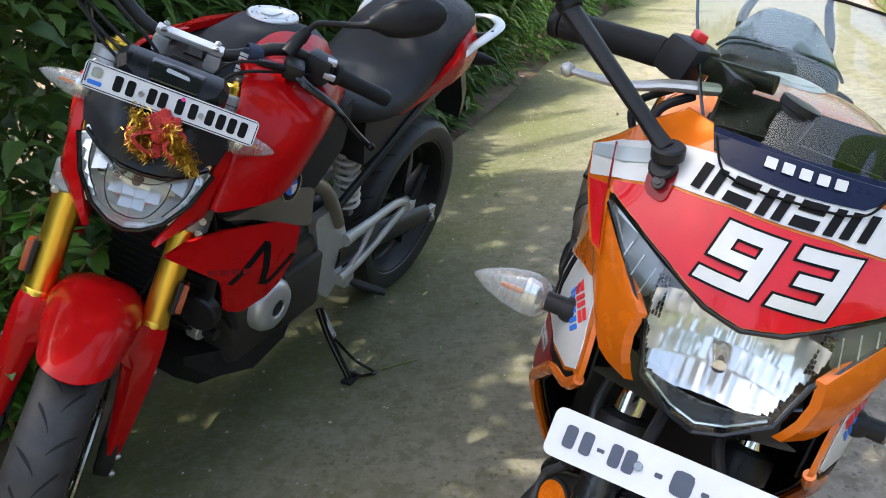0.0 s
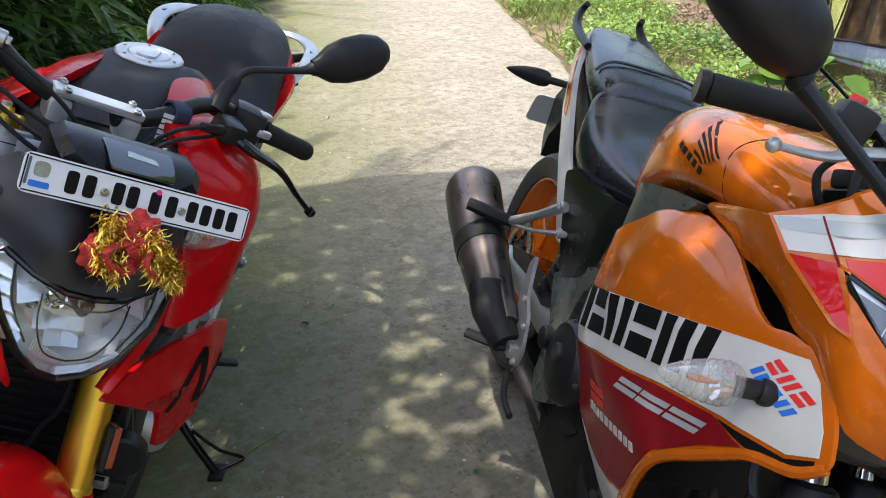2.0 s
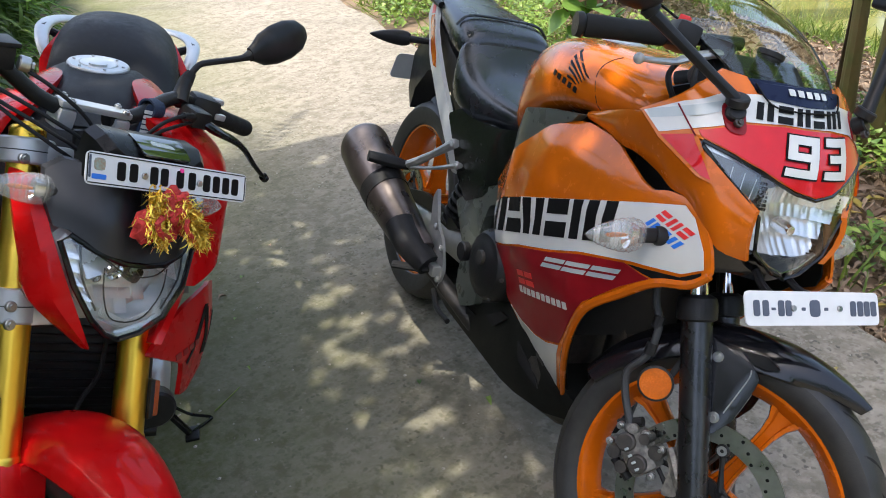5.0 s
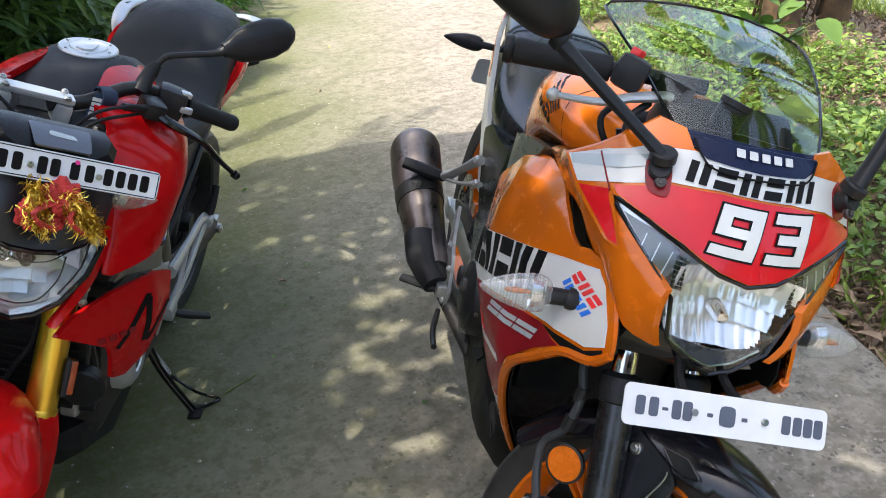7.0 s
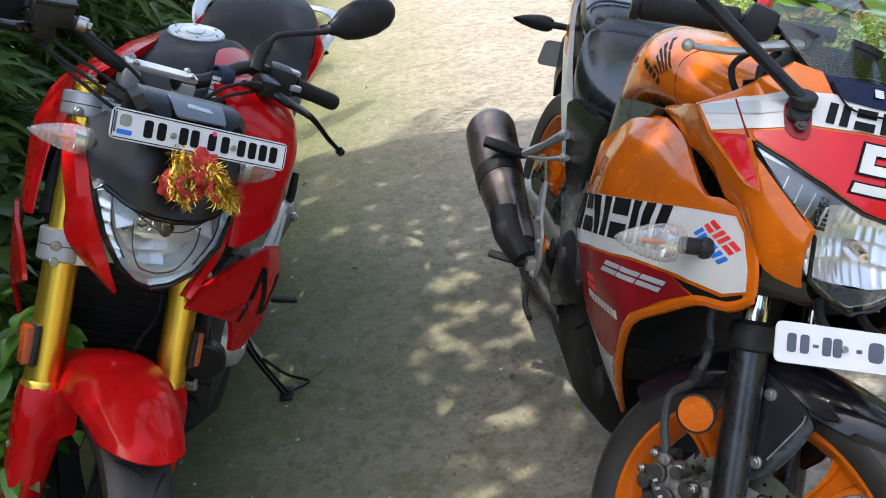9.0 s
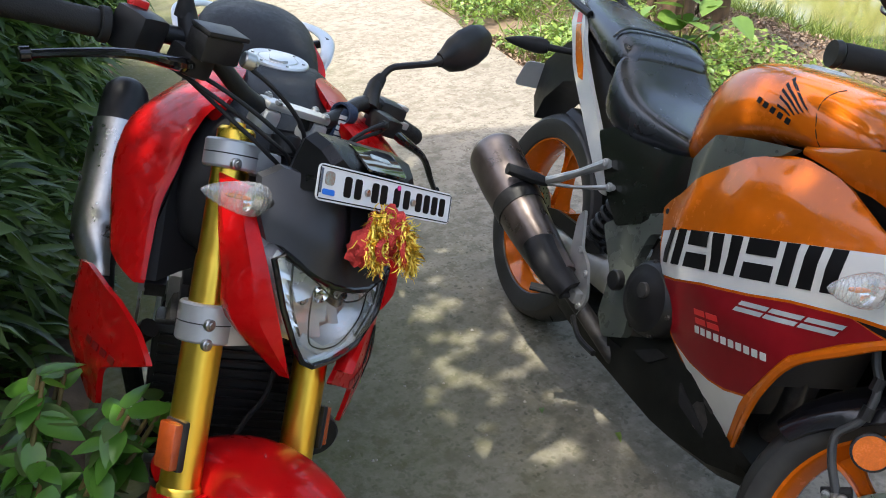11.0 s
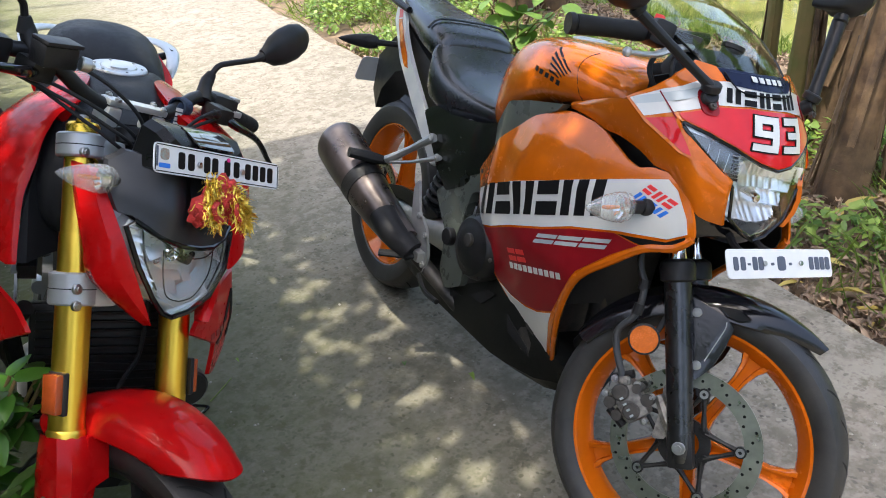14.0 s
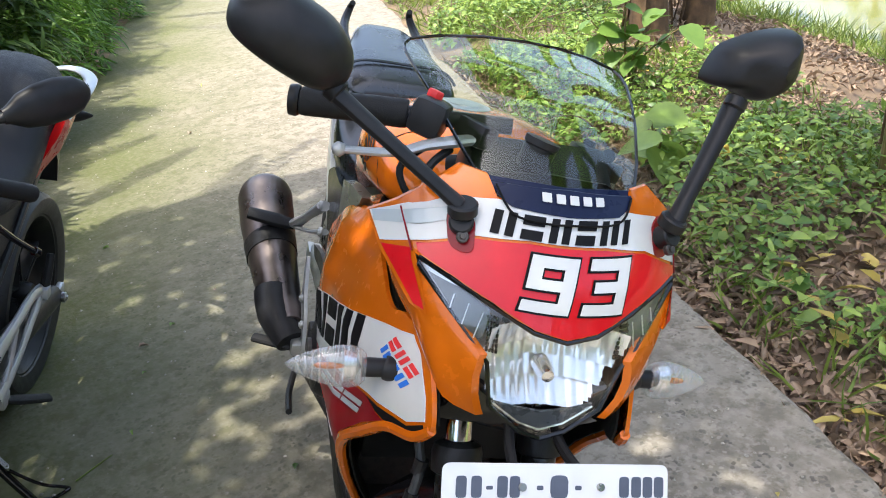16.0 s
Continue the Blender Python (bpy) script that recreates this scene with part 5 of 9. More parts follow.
M["cowlgrey"] = mat("charcoal_matt_cowl", (0.018, 0.019, 0.022), 0.36, 0, 0.15, 60, 0.12, 1500, Specular_IOR_Level=0.4)
M["bronze"] = mat("bronze_grey_plastic", (0.20, 0.18, 0.14), 0.4, 0.3, 0.1, 40, 0.05, 600)
M["lcd"] = mat("dark_display_glass", (0.006, 0.007, 0.009), 0.05, 0, 0.1, 20, coat=1.0)

for y in (-0.108, 0.108):
    base = (1.36, y, 0.293)
    leg = part("fork_leg", tube([along(base, GF, 0.285), along(base, GF, 0.30), along(base, GF, 0.42), along(base, GF, 0.598), along(base, GF, 0.603), along(base, GF, 0.72), along(base, GF, 0.778)], [0.0285, 0.0275, 0.0272, 0.0272, 0.0255, 0.0255, 0.0255], 28, 3), "gold", naked, "gold anodised fork tube", turn=BS)
    part("lower_ring", lathe([(0.024, -0.004), (0.0295, -0.002), (0.030, 0.016), (0.0275, 0.02)], (0, 0, 0), "z", 28), "gold", leg, turn=BS @ Matrix.Translation(along(base, GF, 0.278)) @ TIP)
    part("cap", lathe([(0.0, 0.012), (0.010, 0.012), (0.011, 0.006), (0.022, 0.005), (0.0258, 0.0)], (0, 0, 0), "z", 28), "gold", leg, turn=BS @ Matrix.Translation(along(base, GF, 0.777)) @ TIP)
    part("cap_screw", disc(along(base, GF, 0.791), GF, 0.007, 0.008, 6), "steel", leg, turn=BS)
    part("inner_tube", tube([along(base, GF, 0.0), along(base, GF, 0.285)], 0.0205, 18), "steel", leg, turn=BS)
    part("axle_lug", block(along(base, GF, 0.0), (0.055, 0.035, 0.085), 0.01, TIP), "dark", leg, turn=BS)
    for k in (0.02, -0.02):
        part("axle_bolt", bolt(along(base, GF, k) + Vector((0.012, math.copysign(0.02, y), -0.02)), (0, y, 0), 0.008, 0.008), "steel", leg, turn=BS)
    for s, h in ((0.745, 0.038), (0.520, 0.052)):
        c = along(base, GF, s)
        cl = part("fork_clamp", lathe([(0.0262, -h / 2), (0.036, -h / 2), (0.0385, -h / 2 + 0.003), (0.0385, h / 2 - 0.003), (0.036, h / 2), (0.0262, h / 2)], (0, 0, 0), "z", 32), "clamp", naked, "grey cast fork clamp", turn=BS @ Matrix.Translation(c) @ TIP)
        part("clamp_seam", lathe([(0.0387, -0.0008), (0.0391, 0.0), (0.0387, 0.0008)], (0, 0, 0), "z", 32), "dark", cl, turn=BS @ Matrix.Translation(c) @ TIP)
        part("clamp_lug", block(c + Vector((0.012, math.copysign(0.03, -y), 0)), (0.052, 0.05, h * 0.9), 0.007, TIP), "silver", cl, turn=BS)
        for dz in ((-0.013, 0.013) if s < 0.6 else (0.0,)):
            p = c + GF * dz + Vector((0.031, math.copysign(0.022, y), 0))
            part("screw", bolt(p + Vector((0.005, 0, 0.002)), (0.92, 0, 0.39), 0.008, 0.008), "steel", cl, turn=BS)
    rc = along(base, GF, 0.36) + Vector((0.008, math.copysign(0.034, y), 0))
    rf = part("side_reflector", block(rc, (0.034, 0.016, 0.062), 0.004, TIP), "orange_refl", naked, "rectangular orange reflector on the fork", turn=BS)
    part("reflector_frame", block(rc - Vector((0, math.copysign(0.009, y), 0)), (0.040, 0.010, 0.068), 0.004, TIP), "satin", rf, turn=BS)
part("lower_yoke", block((1.145, 0, 0.77), (0.06, 0.18, 0.05), 0.01, TIP), "clamp", naked, turn=BS)
part("upper_yoke", block((1.045, 0, 0.945), (0.06, 0.18, 0.03), 0.008, TIP), "clamp", naked, turn=BS)

# front fender with its fork guards
rings = []
for i in range(23):
    t = i / 22
    lift = 0.340 + 0.014 * math.sin(math.pi * t)
    ring = []
    for j in range(-8, 9):
        e = j / 8
        w = 0.066 + 0.022 * math.sin(min(1, t * 1.6) * math.pi / 2) - 0.012 * max(0, t - 0.7)
        a = radians(69 + 13 * e * e + t * (70 - 20 * e * e))
        drop = 0.062 * (1 - math.cos(e * math.pi / 2)) ** 1.3 * (0.75 + 0.25 * math.sin(math.pi * t))
        ring.append((1.374 + (lift - drop) * math.cos(a), w * math.sin(e * math.pi / 2), 0.293 + (lift - drop) * math.sin(a)))
    ring += [(1.374 + (p[0] - 1.374) * 0.986, p[1] * 0.955, 0.293 + (p[2] - 0.293) * 0.986) for p in ring[::-1]]
    rings.append(ring)
fend = part("front_fender", loft(rings), "bred", naked, "bright red front fender with fork guards", turn=BS)
GN = Vector((0.919, 0, 0.395))
for y in (-1, 1):
    rings = []
    for s, yi, yo, front in ((0.288, 0.066, 0.136, 0.030), (0.262, 0.068, 0.140, 0.038), (0.225, 0.074, 0.141, 0.042), (0.17, 0.084, 0.140, 0.040), (0.10, 0.094, 0.137, 0.036), (0.04, 0.101, 0.133, 0.032), (0.008, 0.104, 0.129, 0.030)):
        c = along((1.36, 0, 0.293), GF, s)
        out = [(-0.030, yo - 0.004), (0.0, yo + 0.002), (front - 0.016, yo), (front - 0.002, yo - 0.016), (front, (yi + yo) / 2 - 0.006), (front - 0.004, yi)]
        rim = [(f - 0.004, v - 0.004) for f, v in out[::-1]]
        rings.append([c + GN * f + Vector((0, y * v, 0)) for f, v in out + rim])
    part("fork_guard", loft(rings), "bred", fend, turn=BS, angle=35)
    part("guard_screw", bolt(along((1.36, y * 0.141, 0.293), GF, 0.19), (0, y, 0), 0.008, 0.005), "steel", fend, turn=BS)
    part("guard_arm", loft([[along((1.36, 0, 0.293), GF, s) + GN * f + Vector((0, y * v, 0)) for s, f in ((sa, 0.036), (sb, 0.04), (sb, 0.03), (sa, 0.026))] for v, sa, sb in ((0.055, 0.295, 0.215), (0.07, 0.292, 0.21), (0.095, 0.286, 0.20))]), "bred", fend, turn=BS)

# headlight unit
LXS, LZS = (1.262, 1.280, 1.284, 1.270, 1.250, 1.222), (0.765, 0.80, 0.84, 0.89, 0.93, 1.02)


def bnose(y, z):
    return lin(z, LZS, LXS) - 3.0 * y * y


def bnose_at(h):
    return lambda a, b: (bnose(a, b) + h, a, b + 0.3 * h)


BL = both([(0.0, 0.772), (0.030, 0.784), (0.062, 0.812), (0.094, 0.857), (0.115, 0.910), (0.103, 0.921), (0.072, 0.908), (0.035, 0.899), (0.0, 0.898)])
bhead = part("headlight", shell([(a * 0.95, 0.85 + (b - 0.85) * 0.95) for a, b in BL], lambda a, b: (bnose(a, b) - 0.06 + 2 * a * a, a, b), (-0.02, 0, 0), 0.02), "aluminised", naked, "angular clear headlight with a chrome reflector", turn=BS)
lens = part("lens", shell(BL, bnose_at(0), (-0.002, 0, 0), 0.02), "lens", bhead, turn=BS)
lens.visible_shadow = False
line = [(bnose(a, b), a, b) for a, b in BL]
part("bowl_wall", loft([[(bnose(a, b) - 0.004, a * 0.985, 0.85 + (b - 0.85) * 0.985) for a, b in BL], [(bnose(a, b) - 0.030 + a * a, a * 0.86, 0.85 + (b - 0.85) * 0.86) for a, b in BL], [(bnose(a, b) - 0.050 + 2 * a * a, a * 0.7, 0.85 + (b - 0.85) * 0.72) for a, b in BL]], False), "aluminised", bhead, turn=BS)
part("bezel", tube(line + line[:1], 0.0045, 8, 1), "black", bhead, "glossy black bezel", turn=BS)
rng = random.Random(8)
bowl = bmesh.new()
for k in range(6):
    for m in range(4):
        y0, z0 = -0.066 + 0.022 * k, 0.802 + 0.024 * m
        yc, zc = y0 + 0.011, z0 + 0.012
        if abs(yc) > 0.014 + (zc - 0.800) * 0.85 or zc > 0.888 + 0.12 * abs(yc):
            continue
        deep = bnose(0, zc) - 0.060 + 3.2 * (yc * yc + 1.4 * (zc - 0.850) ** 2)
        ty, tz = rng.uniform(-0.12, 0.12) - 1.5 * yc, (-1.05, -0.85, -0.6, -0.2)[m] + rng.choice((-0.15, 0.0, 0.15))
        bowl.faces.new([bowl.verts.new((deep + ty * (a - yc) + tz * (b - zc), a, b)) for a, b in ((y0, z0), (y0 + 0.0216, z0), (y0 + 0.0216, z0 + 0.0236), (y0, z0 + 0.0236))])
bmesh.ops.solidify(bowl, geom=bowl.faces[:], thickness=0.002)
part("reflector", bowl, "aluminised", bhead, "faceted chrome reflector", 20, BS)
for s in (-1, 1):
    # silvered strip inside the lens edge, with a step along it
    strip = [(0.111, 0.909), (0.103, 0.917), (0.090, 0.908), (0.084, 0.868), (0.058, 0.826), (0.064, 0.817), (0.092, 0.858)]
    part("light_guide", shell([(s * a, b) for a, b in strip], lambda p, q: (bnose(p, q) - 0.006 - 0.85 * ((q - 0.80) % 0.018), p, q), (-0.004, 0, 0), 0.0045), "aluminised", bhead, "silvered light strip", 20, BS)
    part("guide_edge", tube([(bnose(a, b) - 0.007, s * a, b) for a, b in ((0.089, 0.910), (0.083, 0.868), (0.056, 0.824))], 0.0016, 6, 3), "satin", bhead, turn=BS)
    part("side_facet", shell([(s * a, b) for a, b in ((0.030, 0.893), (0.070, 0.902), (0.082, 0.902), (0.078, 0.868), (0.056, 0.876), (0.034, 0.886))], lambda p, q: (bnose(p, q) - 0.020 - 0.9 * (q - 0.885), p, q), (-0.003, 0, 0), 0.012), "housing", bhead, turn=BS)
for yy, zz, rr in ((-0.036, 0.880, 0.0125), (-0.060, 0.868, 0.007), (0.0, 0.880, 0.009)):
    part("lamp_ring", lathe([(rr, -0.004), (rr * 1.15, 0.002), (rr, 0.006), (rr * 0.8, 0.002), (rr * 0.6, -0.006)], (bnose(yy, zz) - 0.022, yy, zz), "x", 22), "chrome", bhead, turn=BS)
part("bulb_cap", lathe([(0.0, 0.016), (0.008, 0.015), (0.010, 0.006), (0.011, -0.02)], (1.242, -0.002, 0.872), "x", 18), "satin", bhead, turn=BS)
ribs = bmesh.new()
for k in range(30):
    yy = -0.045 + 0.090 * k / 29
    z0 = 0.790 + 0.42 * abs(yy)
    merge(ribs, block((bnose(yy, z0 + 0.010) - 0.014, yy, z0 + 0.010), (0.003, 0.0014, 0.014), 0.0005))
tagged(part("lens_ribs", ribs, "aluminised", bhead, "row of fine ribs", turn=BS), kind="stuff")
for s in (-1, 1):
    part("lamp_seam", tube([(bnose(a, b) - 0.005, s * a, b) for a, b in ((0.100, 0.914), (0.060, 0.900), (0.028, 0.884), (0.0, 0.880))], 0.0013, 6, 4), "satin", bhead, turn=BS)
    part("lamp_seam", tube([(bnose(a, b) - 0.012, s * a, b) for a, b in ((0.054, 0.886), (0.050, 0.850), (0.030, 0.812), (0.0, 0.803))], 0.0012, 6, 4), "satin", bhead, turn=BS)
part("lower_trim", shell(both([(0.0, 0.776), (0.028, 0.787), (0.056, 0.812), (0.0, 0.790)]), lambda a, b: (bnose(a, b) - 0.012, a, b), (-0.003, 0, 0), 0.02), "aluminised", bhead, turn=BS)

# charcoal cowl over the headlight, and the display
cowl_poly = both([(0.0, 0.901), (0.035, 0.902), (0.072, 0.911), (0.103, 0.925), (0.117, 0.922), (0.128, 0.955), (0.126, 0.988), (0.108, 1.010), (0.06, 1.020), (0.0, 1.022)])


def cowl_skin(a, b):
    """Two ridges beside a hollow, falling back towards the edges."""
    rise = 0.018 * (1 - min(1, abs(abs(a) - 0.060) / 0.040)) * min(1.0, max(0.0, (b - 0.895) / 0.05))
    hollow = 0.022 * max(0, 1 - abs(a) / 0.034) * min(1.0, max(0.0, (b - 0.905) / 0.03))
    fall = 7.0 * max(0, abs(a) - 0.07) ** 2 + 0.35 * max(0, b - 0.955)
    return (bnose(a, b) + rise - hollow - fall, a, b)


part("headlight_cowl", shell(cowl_poly, cowl_skin, (-0.012, 0, 0), 0.011), "cowlgrey", naked, "charcoal headlight cowl with two ridges", 30, BS)
dash = part("display_housing", loft([[(x, w * s, z) for s, z in ((-1, zb), (1, zb), (1, zt - 0.012), (0.86, zt), (-0.86, zt), (-1, zt - 0.012))] for x, w, zb, zt in ((1.222, 0.060, 1.016, 1.044), (1.212, 0.086, 1.006, 1.056), (1.19, 0.094, 0.998, 1.066), (1.155, 0.092, 0.998, 1.066), (1.138, 0.078, 1.005, 1.058))]), "dashblack", naked, "black display housing", 30, BS)
scr = rounded([(1.176, -0.040), (1.226, -0.036), (1.226, 0.046), (1.176, 0.050)], 0.006, 3)
part("display", shell(scr, lambda a, b: (a, b, 1.0685 - max(0, a - 1.190) * 0.34), (0, 0, -0.003), 0.05), "lcd", dash, "dark glossy display", turn=BS)
part("mark_bar", shell(rounded([(1.194, -0.012), (1.203, -0.014), (1.206, 0.028), (1.198, 0.024)], 0.003, 2), lambda a, b: (a, b, 1.0692 - max(0, a - 1.190) * 0.34), (0, 0, -0.0005), 0.05), "greypaint", dash, turn=BS)

# number plate along the fork's line, and the cloth tied to it
face = Matrix(((0, -0.424, 0.905, 1.240), (1, 0, 0, 0.013), (0, 0.905, 0.424, 1.031), (0, 0, 0, 1))) @ Matrix.Rotation(radians(-0.2), 4, "Z")
spots = [(x, 0.0, 0.0135, 0.026, "ink") for x in (-0.088, -0.068, -0.034, -0.016, 0.012, 0.034, 0.062, 0.081, 0.100, 0.119)]
spots += [(-0.122, 0.006, 0.017, 0.017, "seal"), (-0.122, -0.011, 0.022, 0.007, "blue"), (-0.1365, 0.002, 0.003, 0.03, "plate_ink")]
M["seal"] = mat("hologram_seal", (0.55, 0.33, 0.22), 0.2, 0.4, 0.3, 300, alt=(0.35, 0.5, 0.5))
number_plate(naked, BS @ face, 0.285, 0.045, spots, ((-0.0505, -0.002), (0.0475, -0.002)), "plate", True)
part("plate_dot", disc(tuple((face @ Vector((0.0135, 0.0135, 0.0015)))), tuple(face.to_3x3() @ Vector((0, 0, 1))), 0.0035, 0.002, 12), "pink", naked, turn=BS)
part("plate_bracket", block((1.215, 0.0, 1.016), (0.02, 0.12, 0.03), 0.003, TIP), "satin", naked, turn=BS)

M["cloth"] = mat("red_festive_cloth", (0.50, 0.035, 0.03), 0.75, 0, 0.3, 60, 0.6, 300)
M["tinsel"] = mat("gold_tinsel", (0.95, 0.62, 0.10), 0.3, 1.0, 0.2, 300)
cloth = thing("cloth_bow", "red cloth bow with gold tinsel tied to the number plate", "decoration", naked.matrix_basis @ BS @ Matrix.Translation((-0.004, 0.0, 0.014)))
rng = random.Random(11)
knot = bmesh.new()
bmesh.ops.create_icosphere(knot, subdivisions=4, radius=1)
for v in knot.verts:
    n = noise.noise(v.co * 2.3) * 0.35 + noise.noise(v.co * 6.0) * 0.16
    c = v.co.normalized() * (1 + n)
    v.co = Vector((1.262 + c.x * 0.024, 0.012 + c.y * 0.030, 0.975 + c.z * 0.032))
part("knot", knot, "cloth", cloth, "crumpled red cloth", 60)
for k, (cy, cz, sy, sz) in enumerate(((-0.020, 0.948, 0.022, 0.026), (0.036, 0.962, 0.02, 0.022), (0.005, 0.94, 0.02, 0.016))):
    lobe = bmesh.new()
    bmesh.ops.create_icosphere(lobe, subdivisions=3, radius=1)
    for v in lobe.verts:
        c = v.co.normalized() * (1 + noise.noise(v.co * 2.6 + Vector((k * 7, 0, 0))) * 0.4 + noise.noise(v.co * 7 + Vector((k * 7, 0, 0))) * 0.2)
        v.co = Vector((1.268 + c.x * 0.02, cy + c.y * sy, cz + c.z * sz))
    part("lobe", lobe, "cloth", cloth, angle=60)
for k in range(3):
    a = rng.uniform(0, 6)
    part("loop", tube([(1.275, 0.0 + 0.02 * k, 0.985), (1.295, 0.03 * math.cos(a), 0.965), (1.292, 0.02 + 0.03 * math.cos(a + 1), 0.94), (1.278, 0.015 * k, 0.945)], 0.004, 8, 5, 0.5), "cloth", cloth)
tins = bmesh.new()
for g, (p0, p1, r0) in enumerate((((1.275, -0.035, 1.006), (1.285, -0.012, 0.955), 0.015), ((1.278, 0.012, 0.995), (1.288, 0.062, 0.945), 0.02), ((1.285, -0.03, 0.965), (1.29, 0.0, 0.932), 0.014), ((1.284, 0.03, 0.985), (1.29, 0.045, 0.95), 0.016), ((1.28, 0.05, 0.975), (1.285, 0.075, 0.93), 0.016))):
    p0, p1 = Vector(p0), Vector(p1)
    for i in range(420):
        t = rng.random()
        p = p0.lerp(p1, t) + Vector((rng.gauss(0, 0.003), rng.gauss(0, 0.007), rng.gauss(0, 0.006)))
        d = Vector((rng.uniform(-0.2, 1), rng.uniform(-1, 1), rng.uniform(-1, 1))).normalized()
        q = p + d * r0 * rng.uniform(0.4, 1.15) + Vector((0, 0, -0.006 * rng.random()))
        w = d.orthogonal().normalized() * 0.0008
        m = (p + q) / 2 + Vector((0, rng.uniform(-0.003, 0.003), rng.uniform(-0.003, 0.003)))
        vs = [tins.verts.new(c) for c in (p - w, p + w, m + w, q, m - w)]
        tins.faces.new(vs)
tagged(part("tinsel", tins, "tinsel", cloth, "gold tinsel strands"), kind="stuff")

# red ears beside the headlight
for y in (-1, 1):
    inner = catmull([Vector(p) for p in ((1.140, 0.122, 0.966), (1.178, 0.119, 0.930), (1.218, 0.112, 0.892), (1.250, 0.092, 0.842), (1.282, 0.056, 0.770))], 5)
    outer = catmull([Vector(p) for p in ((1.108, 0.150, 0.958), (1.146, 0.146, 0.912), (1.184, 0.136, 0.862), (1.212, 0.126, 0.812), (1.277, 0.062, 0.768))], 5)
    back = catmull([Vector(p) for p in ((1.094, 0.142, 0.960), (1.124, 0.138, 0.908), (1.160, 0.128, 0.852), (1.192, 0.118, 0.804), (1.270, 0.060, 0.763))], 5)
    flip = lambda p, y=y: Vector((p.x, y * p.y, p.z))
    rings = [[flip(p) for p in (a, a.lerp(b, 0.5) + Vector((0.010, 0.004, 0.004)), b, c, c + Vector((-0.004, -0.006, 0)), a + Vector((-0.008, -0.002, 0)))] for a, b, c in zip(inner, outer, back)]
    part("headlight_ear", loft(rings), "bred", naked, "red fin beside the headlight", 40, BS)
    signal(naked, (1.178, y * 0.082, 0.964), (1.150, y * 0.208, 0.958), 0.0128, BS)

